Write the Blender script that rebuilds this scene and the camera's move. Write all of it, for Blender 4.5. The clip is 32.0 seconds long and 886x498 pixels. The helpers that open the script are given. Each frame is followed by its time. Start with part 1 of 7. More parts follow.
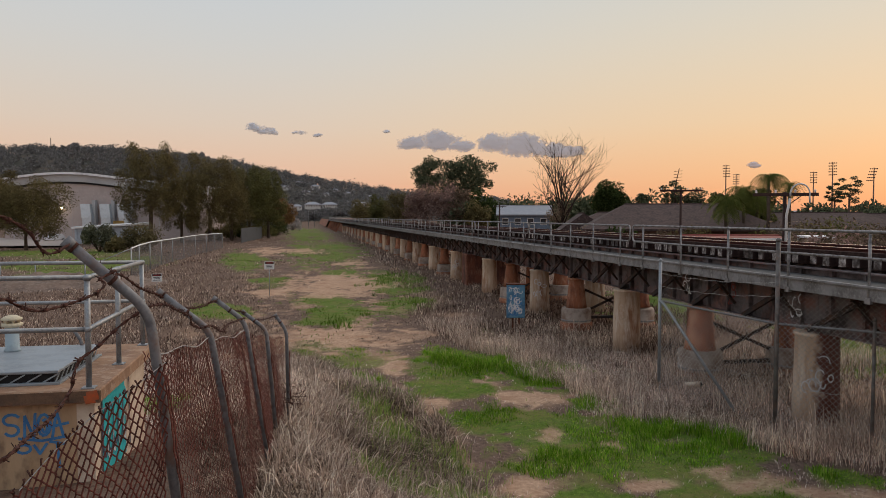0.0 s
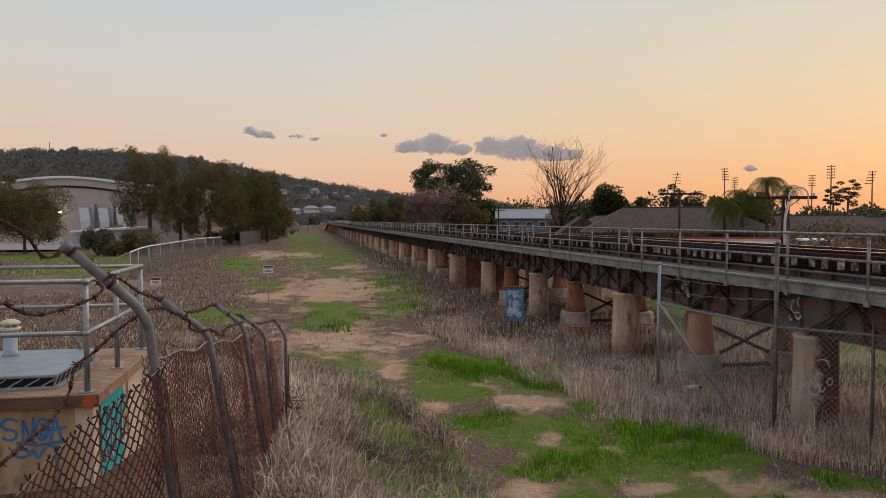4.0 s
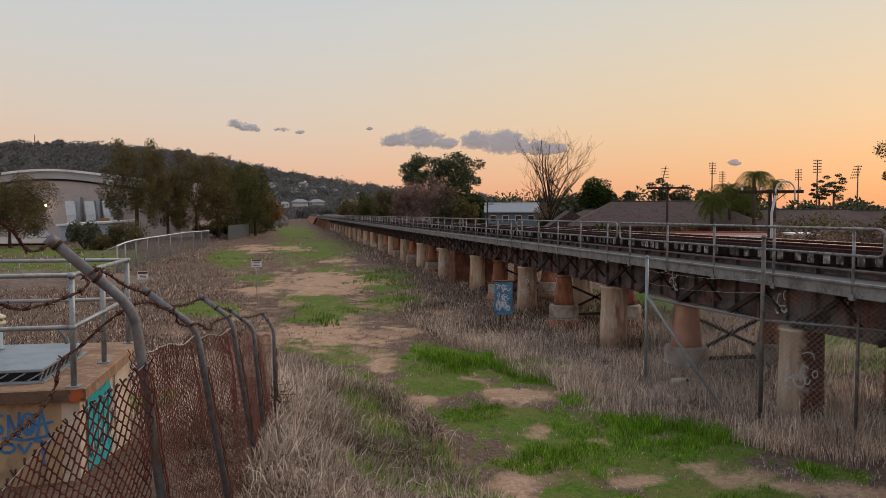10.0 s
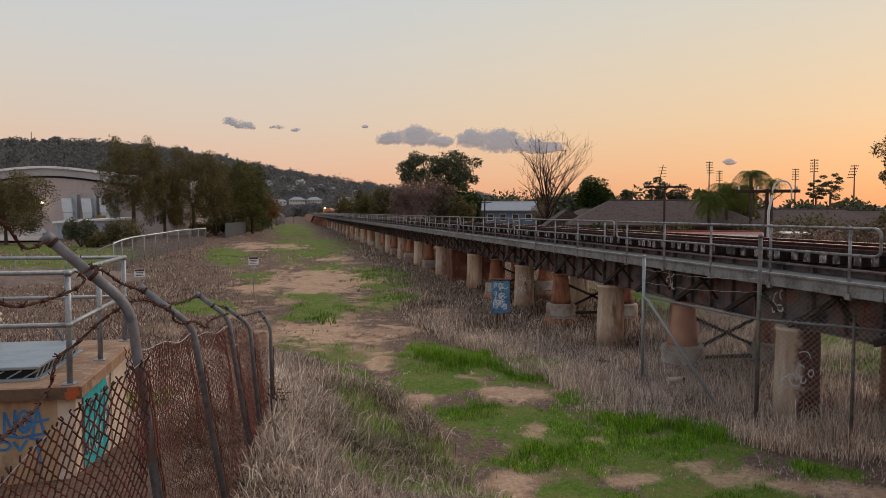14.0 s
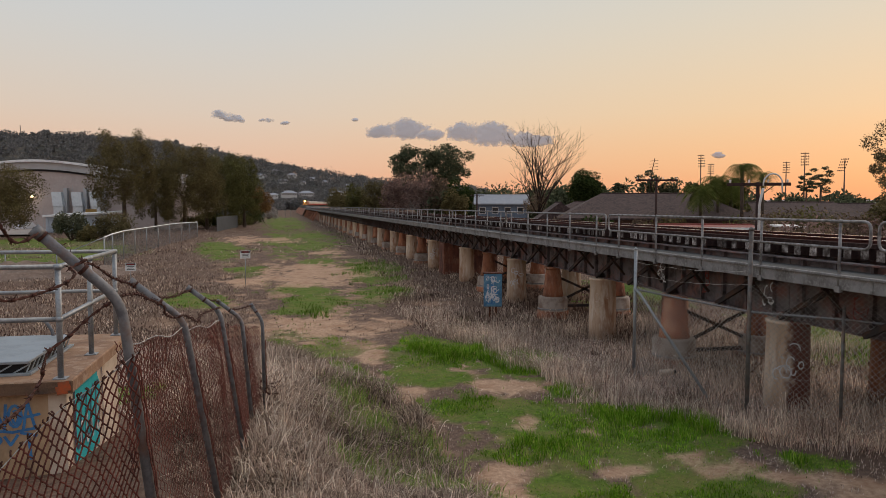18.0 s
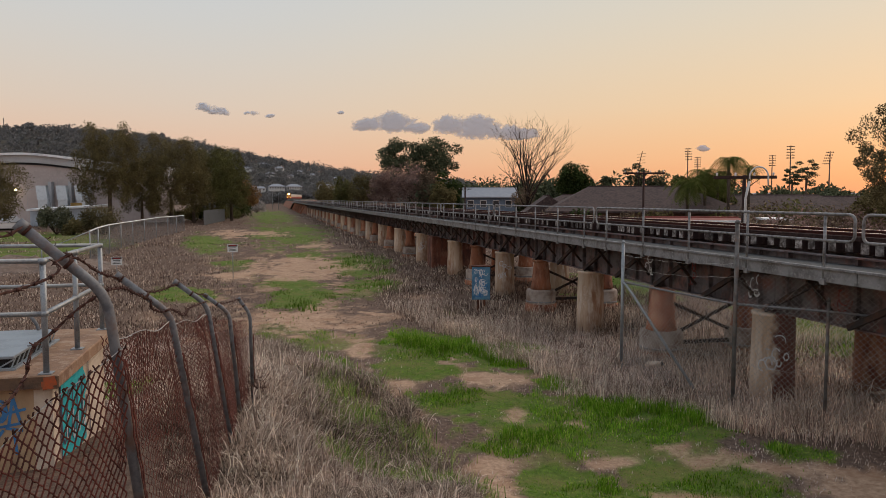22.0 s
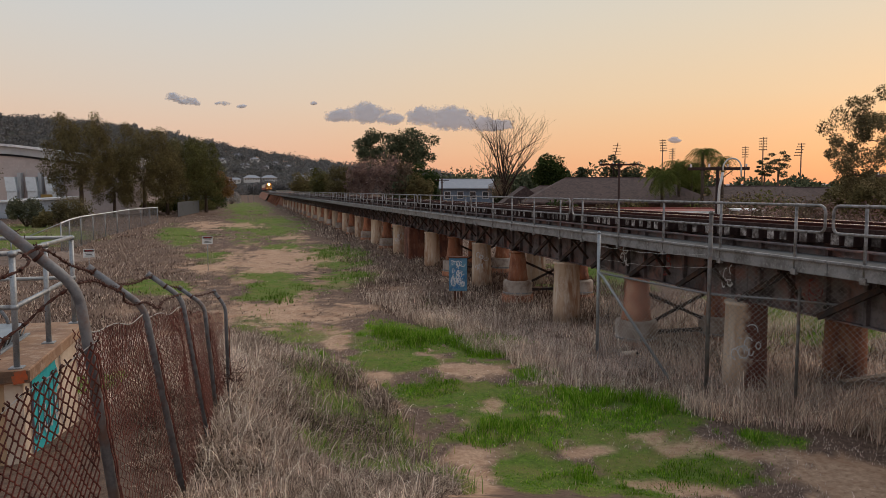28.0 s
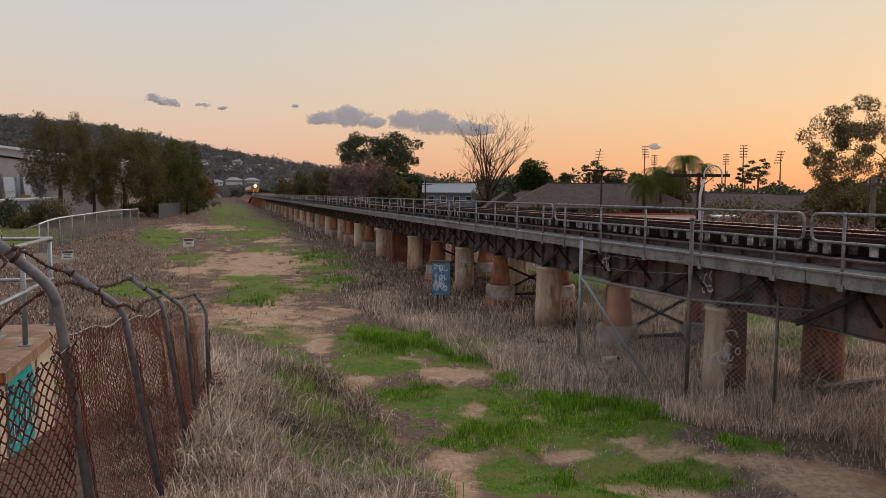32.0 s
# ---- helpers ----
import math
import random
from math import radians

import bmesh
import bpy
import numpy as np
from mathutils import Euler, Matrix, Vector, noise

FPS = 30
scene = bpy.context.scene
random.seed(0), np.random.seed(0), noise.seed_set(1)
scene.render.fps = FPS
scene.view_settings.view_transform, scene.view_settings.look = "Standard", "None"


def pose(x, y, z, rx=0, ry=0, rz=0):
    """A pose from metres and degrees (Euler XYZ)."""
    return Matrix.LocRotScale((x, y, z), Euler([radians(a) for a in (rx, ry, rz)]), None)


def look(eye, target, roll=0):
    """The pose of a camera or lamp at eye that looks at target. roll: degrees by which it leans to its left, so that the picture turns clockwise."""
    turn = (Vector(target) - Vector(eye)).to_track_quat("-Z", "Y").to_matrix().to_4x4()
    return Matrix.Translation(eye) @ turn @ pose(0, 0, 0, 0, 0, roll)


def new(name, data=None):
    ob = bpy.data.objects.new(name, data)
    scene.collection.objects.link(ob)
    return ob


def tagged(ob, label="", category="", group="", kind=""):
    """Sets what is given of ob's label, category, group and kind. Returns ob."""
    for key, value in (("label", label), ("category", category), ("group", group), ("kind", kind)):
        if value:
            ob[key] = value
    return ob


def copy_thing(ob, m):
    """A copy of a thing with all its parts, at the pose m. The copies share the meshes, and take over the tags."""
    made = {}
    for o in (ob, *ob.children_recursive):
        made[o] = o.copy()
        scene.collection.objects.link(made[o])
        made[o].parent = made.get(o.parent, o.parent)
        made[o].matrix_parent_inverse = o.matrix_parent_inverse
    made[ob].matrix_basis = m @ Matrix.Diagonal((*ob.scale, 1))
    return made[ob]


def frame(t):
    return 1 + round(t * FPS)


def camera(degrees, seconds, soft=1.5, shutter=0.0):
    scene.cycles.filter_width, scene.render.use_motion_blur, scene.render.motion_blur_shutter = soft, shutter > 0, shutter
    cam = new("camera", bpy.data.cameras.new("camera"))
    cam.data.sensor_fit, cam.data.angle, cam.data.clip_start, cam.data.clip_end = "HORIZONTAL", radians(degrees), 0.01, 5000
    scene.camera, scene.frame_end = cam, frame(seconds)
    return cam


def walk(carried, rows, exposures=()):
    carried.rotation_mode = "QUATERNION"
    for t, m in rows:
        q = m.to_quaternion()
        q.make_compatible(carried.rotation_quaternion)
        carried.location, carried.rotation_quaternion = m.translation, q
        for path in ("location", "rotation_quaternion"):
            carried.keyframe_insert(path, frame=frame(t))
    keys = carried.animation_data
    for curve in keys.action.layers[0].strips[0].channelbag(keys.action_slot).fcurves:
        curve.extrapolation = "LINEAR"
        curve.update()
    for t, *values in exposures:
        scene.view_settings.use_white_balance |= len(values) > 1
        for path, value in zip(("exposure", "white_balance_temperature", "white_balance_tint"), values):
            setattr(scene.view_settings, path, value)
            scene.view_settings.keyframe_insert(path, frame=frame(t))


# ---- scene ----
# The viaduct runs along +Y; the eye stands on the end of an embankment, 4.8 m over the flat.
FOV = 62.5
PATH = [
    (0, -0.008, 87.474, 0.000, -10.780), (0.5, -0.008, 87.528, 0.103, -10.711), (1, -0.007, 87.504, 0.169, -10.607), (1.5, -0.007, 87.349, 0.208, -10.610),
    (2, -0.007, 87.247, 0.265, -10.616), (2.5, -0.007, 87.281, 0.204, -10.685), (3, -0.007, 87.510, 0.121, -10.725), (3.5, -0.006, 87.730, 0.103, -10.770),
    (5.5, -0.005, 87.767, -0.112, -11.193), (6, -0.005, 87.625, -0.172, -11.258), (6.5, -0.005, 87.464, -0.177, -11.440), (7, -0.005, 87.406, -0.190, -11.529),
    (7.5, -0.004, 87.504, -0.250, -11.460), (8, -0.004, 87.489, -0.177, -11.361), (8.5, -0.004, 87.363, -0.060, -11.421), (9, -0.004, 87.324, 0.015, -11.542),
    (9.5, -0.003, 87.314, 0.049, -11.648), (10, -0.003, 87.256, 0.017, -11.727), (10.5, -0.003, 87.104, 0.044, -11.729), (11, -0.003, 86.987, -0.006, -11.777),
    (11.5, -0.002, 86.966, 0.058, -11.866), (12, -0.002, 86.987, -0.008, -11.839), (12.5, -0.002, 87.075, -0.047, -11.785), (13, -0.002, 87.142, -0.125, -11.836),
    (13.5, -0.001, 87.135, -0.148, -11.950), (14, -0.001, 87.129, -0.155, -11.937), (14.5, -0.001, 87.135, -0.152, -11.866), (16.5, 0.000, 87.009, -0.067, -12.253),
    (17, 0.001, 86.814, -0.089, -12.355), (17.5, 0.001, 86.679, -0.118, -12.467), (18, 0.001, 86.611, -0.093, -12.543), (18.5, 0.001, 86.610, -0.049, -12.543),
    (19, 0.002, 86.565, -0.019, -12.544), (19.5, 0.002, 86.439, -0.021, -12.599), (20, 0.002, 86.272, -0.107, -12.744), (20.5, 0.002, 86.099, -0.043, -13.057),
    (21, 0.003, 86.059, 0.009, -13.226), (21.5, 0.003, 86.084, -0.029, -13.341), (22, 0.003, 86.083, -0.037, -13.467), (22.5, 0.003, 86.052, -0.111, -13.627),
    (23, 0.004, 86.000, -0.161, -13.825), (23.5, 0.004, 85.991, -0.150, -13.839), (24, 0.004, 86.025, -0.146, -13.737), (24.5, 0.004, 85.976, 0.026, -13.723),
    (25, 0.005, 85.839, 0.060, -13.886), (25.5, 0.005, 85.716, 0.031, -13.970), (27.5, 0.006, 85.389, 0.039, -15.021), (28, 0.006, 85.405, -0.004, -15.274),
    (28.5, 0.006, 85.428, -0.220, -15.606), (29, 0.007, 85.363, -0.511, -15.836), (29.5, 0.007, 85.320, -0.652, -15.967), (30, 0.007, 85.472, -0.677, -16.010),
    (30.5, 0.007, 85.492, -0.678, -16.112), (31, 0.007, 85.446, -0.649, -16.277), (31.5, 0.008, 85.507, -0.584, -16.492), (32, 0.008, 85.735, -0.525, -16.573),
]
cam = camera(FOV, 32.0, soft=0.85)
walk(cam, [(t, pose(s, 0, 4.8, rx, ry, rz)) for t, s, rx, ry, rz in PATH])

# ---------------------------------------------------------------- light
def make_world():
    w = bpy.data.worlds.new("dusk_sky")
    w.use_nodes = True
    scene.world = w
    nt = w.node_tree
    nt.nodes.clear()
    N, L = nt.nodes.new, nt.links.new
    out, bg = N("ShaderNodeOutputWorld"), N("ShaderNodeBackground")
    tc, sep = N("ShaderNodeTexCoord"), N("ShaderNodeSeparateXYZ")
    L(tc.outputs["Generated"], sep.inputs[0])

    def ramp(stops):
        r = N("ShaderNodeValToRGB")
        r.color_ramp.interpolation = "B_SPLINE"
        e = r.color_ramp.elements
        e[0].position, e[0].color = stops[0][0], (*stops[0][1], 1)
        e[1].position, e[1].color = stops[-1][0], (*stops[-1][1], 1)
        for p, c in stops[1:-1]:
            k = e.new(p)
            k.color = (*c, 1)
        return r
    lift = N("ShaderNodeMapRange")
    lift.inputs["From Min"].default_value, lift.inputs["From Max"].default_value = -0.05, 0.45
    L(sep.outputs["Z"], lift.inputs["Value"])
    cool = ramp(SKY_COOL)
    warm = ramp(SKY_WARM)
    for r in (cool, warm):
        L(lift.outputs[0], r.inputs[0])
    # towards the sunset, to the right of the viaduct
    dot = N("ShaderNodeVectorMath")
    dot.operation = "DOT_PRODUCT"
    dot.inputs[1].default_value = (math.sin(radians(SUN_AZ)), math.cos(radians(SUN_AZ)), 0)
    L(tc.outputs["Generated"], dot.inputs[0])
    side = N("ShaderNodeMapRange")
    side.interpolation_type = "SMOOTHSTEP"
    side.inputs["From Min"].default_value, side.inputs["From Max"].default_value = 0.35, 1.0
    L(dot.outputs["Value"], side.inputs["Value"])
    mix = N("ShaderNodeMix")
    mix.data_type = "RGBA"
    L(side.outputs[0], mix.inputs["Factor"])
    L(cool.outputs[0], mix.inputs["A"])
    L(warm.outputs[0], mix.inputs["B"])
    sky = N("ShaderNodeTexSky")
    sky.sky_type, sky.sun_disc = "NISHITA", False
    sky.sun_elevation, sky.sun_rotation = radians(1.0), radians(SUN_AZ)
    faint = N("ShaderNodeMix")
    faint.data_type, faint.blend_type = "RGBA", "ADD"
    faint.inputs["Factor"].default_value = 0.04
    L(mix.outputs["Result"], faint.inputs["A"])
    L(sky.outputs[0], faint.inputs["B"])
    L(faint.outputs["Result"], bg.inputs["Color"])
    bg.inputs["Strength"].default_value = 1.0
    L(bg.outputs[0], out.inputs[0])


SUN_AZ = 62.0
SKY_COOL = [(0.0, (0.58, 0.30, 0.23)), (0.10, (0.74, 0.36, 0.26)), (0.20, (0.74, 0.46, 0.34)), (0.34, (0.67, 0.55, 0.45)),
            (0.55, (0.59, 0.59, 0.575)), (0.80, (0.52, 0.57, 0.63)), (1.0, (0.51, 0.57, 0.66))]
SKY_WARM = [(0.0, (0.64, 0.24, 0.14)), (0.10, (0.76, 0.33, 0.18)), (0.20, (0.80, 0.42, 0.225)), (0.34, (0.78, 0.545, 0.325)),
            (0.58, (0.68, 0.61, 0.485)), (0.82, (0.55, 0.58, 0.58)), (1.0, (0.50, 0.56, 0.62))]
make_world()
sun = new("sun", bpy.data.lights.new("sun", "SUN"))
sun.data.energy, sun.data.angle, sun.data.color = 1.3, radians(45), (1.0, 0.80, 0.62)
sun.matrix_world = look((0, 0, 60), (-60 * math.sin(radians(SUN_AZ)), -60 * math.cos(radians(SUN_AZ)), 15))
scene.view_settings.exposure = 0.0

# ---------------------------------------------------------------- materials
def mat(name, base, rough=0.8, metal=0.0, second=None, scale=3.0, amount=0.5, third=None, scale3=0.4, amount3=0.5,
        bump=0.0, bscale=40.0, vary=0.0, space="Object", spec=0.3, stretch=(1, 1, 1), emit=None, per_island=False):
    """Two scales of colour variation, bump, and a change of brightness from piece to piece."""
    m = bpy.data.materials.new(name)
    m.use_nodes = True
    nt = m.node_tree
    N, L = nt.nodes.new, nt.links.new
    b = nt.nodes["Principled BSDF"]
    b.inputs["Roughness"].default_value, b.inputs["Metallic"].default_value = rough, metal
    b.inputs["Specular IOR Level"].default_value = spec
    tc = N("ShaderNodeTexCoord")
    mp = N("ShaderNodeMapping")
    mp.inputs["Scale"].default_value = stretch
    if space == "World":
        g = N("ShaderNodeNewGeometry")
        L(g.outputs["Position"], mp.inputs["Vector"])
    else:
        L(tc.outputs[space], mp.inputs["Vector"])
    rgb = N("ShaderNodeRGB")
    rgb.outputs[0].default_value = (*base, 1)
    last = rgb.outputs[0]
    for col, sc, am in ((second, scale, amount), (third, scale3, amount3)):
        if col is None:
            continue
        n = N("ShaderNodeTexNoise")
        n.inputs["Scale"].default_value, n.inputs["Detail"].default_value = sc, 5
        n.inputs["Roughness"].default_value = 0.65
        L(mp.outputs[0], n.inputs["Vector"])
        r = N("ShaderNodeMapRange")
        r.inputs["From Min"].default_value, r.inputs["From Max"].default_value = 0.62 - 0.4 * am, 0.78 - 0.3 * am
        L(n.outputs["Fac"], r.inputs["Value"])
        k = N("ShaderNodeMix")
        k.data_type = "RGBA"
        L(r.outputs[0], k.inputs["Factor"])
        L(last, k.inputs["A"])
        k.inputs["B"].default_value = (*col, 1)
        last = k.outputs["Result"]
    if vary:
        if per_island:
            rnd = N("ShaderNodeNewGeometry").outputs["Random Per Island"]
        else:
            rnd = N("ShaderNodeObjectInfo").outputs["Random"]
        r = N("ShaderNodeMapRange")
        r.inputs["To Min"].default_value, r.inputs["To Max"].default_value = 1 - vary, 1 + vary
        L(rnd, r.inputs["Value"])
        h = N("ShaderNodeHueSaturation")
        L(r.outputs[0], h.inputs["Value"])
        L(last, h.inputs["Color"])
        last = h.outputs[0]
    L(last, b.inputs["Base Color"])
    if bump:
        n = N("ShaderNodeTexNoise")
        n.inputs["Scale"].default_value, n.inputs["Detail"].default_value = bscale, 4
        L(mp.outputs[0], n.inputs["Vector"])
        bp = N("ShaderNodeBump")
        bp.inputs["Strength"].default_value = bump
        bp.inputs["Distance"].default_value = 0.02
        L(n.outputs["Fac"], bp.inputs["Height"])
        L(bp.outputs[0], b.inputs["Normal"])
    if emit:
        b.inputs["Emission Color"].default_value = (*emit[:3], 1)
        b.inputs["Emission Strength"].default_value = emit[3]
    return m


GALV = mat("galvanised_steel", (0.30, 0.32, 0.34), 0.5, 0.6, (0.22, 0.23, 0.25), 9, 0.5, (0.36, 0.37, 0.38), 60, 0.4)
GALV_DULL = mat("weathered_steel_tube", (0.21, 0.21, 0.22), 0.6, 0.3, (0.12, 0.12, 0.13), 14, 0.5, (0.18, 0.10, 0.07), 5, 0.25, bump=0.1)
RUST = mat("rusted_wire", (0.15, 0.045, 0.034), 0.9, 0.1, (0.07, 0.026, 0.02), 9, 0.5, (0.22, 0.085, 0.06), 40, 0.3)
BARB = mat("rusted_barbed_wire", (0.09, 0.035, 0.025), 0.9, 0.1, (0.04, 0.02, 0.016), 60, 0.5)
POSTM = mat("dull_fence_post", (0.17, 0.16, 0.155), 0.65, 0.3, (0.10, 0.09, 0.085), 7, 0.5, (0.20, 0.13, 0.10), 3, 0.3)
CHAIN = mat("galvanised_mesh", (0.45, 0.44, 0.43), 0.5, 0.4, (0.28, 0.25, 0.22), 20, 0.4)
CONCRETE = mat("pier_concrete", (0.56, 0.42, 0.31), 0.9, 0, (0.30, 0.15, 0.085), 1.5, 0.45, (0.62, 0.53, 0.44), 5, 0.35, bump=0.35, bscale=18, vary=0.2, stretch=(1, 1, 0.22))


def half_stained():
    """Pier concrete with one side run down by rust."""
    m = CONCRETE.copy()
    m.name = "rust_run_concrete"
    nt = m.node_tree
    b = nt.nodes["Principled BSDF"]
    tc, n, sp, ad, r, k = (nt.nodes.new("ShaderNode" + s) for s in ("TexCoord", "TexNoise", "SeparateXYZ", "Math", "MapRange", "Mix"))
    k.data_type = "RGBA"
    ad.operation = "ADD"
    n.inputs["Scale"].default_value, n.inputs["Detail"].default_value = 2.2, 6
    L = nt.links.new
    L(tc.outputs["Object"], n.inputs["Vector"])
    L(tc.outputs["Object"], sp.inputs[0])
    L(sp.outputs["X"], ad.inputs[0])
    L(n.outputs["Fac"], ad.inputs[1])
    r.inputs["From Min"].default_value, r.inputs["From Max"].default_value = 0.46, 0.62
    L(ad.outputs[0], r.inputs["Value"])
    L(r.outputs[0], k.inputs["Factor"])
    old = b.inputs["Base Color"].links[0].from_socket
    L(old, k.inputs["A"])
    k.inputs["B"].default_value = (0.13, 0.045, 0.032, 1)
    L(k.outputs["Result"], b.inputs["Base Color"])
    return m


CONE = mat("rusty_iron_casing", (0.33, 0.13, 0.07), 0.85, 0.1, (0.13, 0.05, 0.036), 1.6, 0.45, (0.40, 0.23, 0.15), 5, 0.3, bump=0.25, vary=0.25, stretch=(1, 1, 0.4))
IRONCASE = mat("dark_rusted_sheet_iron", (0.19, 0.068, 0.042), 0.85, 0.1, (0.08, 0.034, 0.027), 1.3, 0.5, (0.27, 0.13, 0.085), 4, 0.3, bump=0.3, stretch=(1, 1, 0.4))
DRUM = mat("pier_footing_concrete", (0.33, 0.27, 0.23), 0.9, 0, (0.17, 0.11, 0.08), 1.8, 0.5, bump=0.3, vary=0.15)
GIRDER = mat("old_black_paint_on_iron", (0.125, 0.108, 0.112), 0.7, 0.1, (0.19, 0.085, 0.068), 1.3, 0.42, (0.045, 0.036, 0.037), 2.2, 0.42, bump=0.15, vary=0.25, space="World")
WALKWAY = mat("weathered_walkway_edge", (0.25, 0.245, 0.25), 0.75, 0.1, (0.14, 0.13, 0.13), 2.5, 0.5, (0.30, 0.285, 0.285), 14, 0.3, space="World")
DECK = mat("walkway_grating", (0.10, 0.10, 0.10), 0.8, 0.2, (0.06, 0.06, 0.06), 8, 0.5, space="World")
TIMBER = mat("tarred_bridge_timber", (0.034, 0.021, 0.020), 0.95, 0, (0.07, 0.045, 0.040), 6, 0.4, bump=0.4, vary=0.4, spec=0.08)
TIMBER_END = mat("bleached_timber_end", (0.60, 0.56, 0.54), 0.95, 0, (0.10, 0.08, 0.07), 7, 0.6, (0.05, 0.038, 0.034), 2.4, 0.56, bump=0.3, vary=0.6, space="World")
RAIL = mat("railhead_rust", (0.065, 0.024, 0.022), 0.8, 0.1, (0.09, 0.033, 0.028), 8, 0.5, spec=0.15)
RAILTOP = mat("polished_rail_top", (0.86, 0.80, 0.80), 0.25, 1.0)
BRACE = mat("dark_iron_bracing", (0.035, 0.028, 0.028), 0.7, 0.3, (0.09, 0.045, 0.03), 5, 0.4)
HANDRAIL = mat("handrail_tube", (0.30, 0.29, 0.295), 0.55, 0.4, (0.13, 0.12, 0.12), 6, 0.5, space="World")


# ---------------------------------------------------------------- mesh tools
def mesh_ob(name, verts, faces, material, smooth=False):
    me = bpy.data.meshes.new(name)
    me.from_pydata([tuple(v) for v in verts], [], faces)
    me.materials.append(material)
    if smooth:
        me.shade_smooth()
    return new(name, me)


def put(name, bm, material, parent=None, label="", smooth=False):
    """Links a bmesh as one mesh object; a list of materials is taken by face index."""
    me = bpy.data.meshes.new(name)
    bmesh.ops.recalc_face_normals(bm, faces=bm.faces)
    bm.to_mesh(me)
    bm.free()
    for m in material if isinstance(material, (list, tuple)) else (material,):
        me.materials.append(m)
    if smooth:
        me.shade_smooth()
    ob = new(name, me)
    if parent:
        ob.parent = parent
    if label:
        ob["label"] = label
    return ob


def part(name, bm, material, parent, label="", smooth=False):
    return put(name, bm, material, parent, label, smooth)


def share(name, ob, parent, m):
    """Another piece on the same mesh."""
    o = new(name, ob.data)
    o.parent = parent
    o.matrix_basis = m
    return o


def thing(name, at=(0, 0, 0), turn=0.0):
    e = new(name)
    e.empty_display_size = 0.3
    e.matrix_basis = pose(*at, 0, 0, turn)
    return e


def box(bm, c, s, bevel=0.0, turn=None, mi=0):
    r = bmesh.ops.create_cube(bm, size=1.0)
    m = Matrix.Translation(c) @ (turn.to_4x4() if turn else Matrix.Identity(4)) @ Matrix.Diagonal((*s, 1))
    bmesh.ops.transform(bm, matrix=m, verts=r["verts"])
    faces = {f for v in r["verts"] for f in v.link_faces}
    for f in faces:
        f.material_index = mi
    if bevel:
        edges = {e for v in r["verts"] for e in v.link_edges}
        bmesh.ops.bevel(bm, geom=list(edges), offset=bevel, segments=1, affect="EDGES")
    return bm


def lathe(bm, profile, n=16, c=(0, 0, 0), mi=0):
    """A turned form from (radius, height) pairs."""
    rings = []
    for r, z in profile:
        rings.append([bm.verts.new((c[0] + r * math.cos(2 * math.pi * i / n), c[1] + r * math.sin(2 * math.pi * i / n), c[2] + z)) for i in range(n)])
    for a, b in zip(rings, rings[1:]):
        for i in range(n):
            f = bm.faces.new((a[i], a[(i + 1) % n], b[(i + 1) % n], b[i]))
            f.smooth, f.material_index = True, mi
    bm.faces.new(rings[0][::-1]).material_index = mi
    bm.faces.new(rings[-1]).material_index = mi
    return bm


def tube(bm, pts, r, n=8, taper=None, mi=0):
    """A round bar along points; taper gives a radius for each point."""
    pts = [Vector(p) for p in pts]
    rings = []
    up = None
    for i, p in enumerate(pts):
        d = (pts[min(i + 1, len(pts) - 1)] - pts[max(i - 1, 0)])
        d = d.normalized() if d.length > 1e-9 else Vector((0, 0, 1))
        if up is None:
            up = Vector((0, 0, 1)) if abs(d.z) < 0.9 else Vector((1, 0, 0))
        side = d.cross(up).normalized()
        up = side.cross(d).normalized()
        rr = taper[i] if taper else r
        rings.append([bm.verts.new(p + (side * math.cos(2 * math.pi * k / n) + up * math.sin(2 * math.pi * k / n)) * rr) for k in range(n)])
    for a, b in zip(rings, rings[1:]):
        for k in range(n):
            f = bm.faces.new((a[k], a[(k + 1) % n], b[(k + 1) % n], b[k]))
            f.smooth, f.material_index = n > 4, mi
    bm.faces.new(rings[0][::-1]).material_index = mi
    bm.faces.new(rings[-1]).material_index = mi
    return bm


def bar(bm, a, b, w, h, mi=0):
    """A square bar from a to b."""
    a, b = Vector(a), Vector(b)
    q = (b - a).to_track_quat("Y", "Z").to_matrix()
    return box(bm, (a + b) / 2, (w, (b - a).length, h), 0, q, mi)


def B():
    return bmesh.new()


def arrays_ob(name, co, quads, material, parent=None, loose=None):
    """A mesh straight from arrays: co (n, 3), quads (m, 3 or 4)."""
    me = bpy.data.meshes.new(name)
    k = quads.shape[1]
    me.vertices.add(len(co))
    me.vertices.foreach_set("co", np.ascontiguousarray(co, dtype=np.float32).ravel())
    me.loops.add(quads.size)
    me.loops.foreach_set("vertex_index", np.ascontiguousarray(quads, dtype=np.int32).ravel())
    me.polygons.add(len(quads))
    me.polygons.foreach_set("loop_start", np.arange(0, quads.size, k, dtype=np.int32))
    me.polygons.foreach_set("loop_total", np.full(len(quads), k, dtype=np.int32))
    me.update(calc_edges=True)
    for m in material if isinstance(material, (list, tuple)) else (material,):
        me.materials.append(m)
    ob = new(name, me)
    if parent:
        ob.parent = parent
    return ob


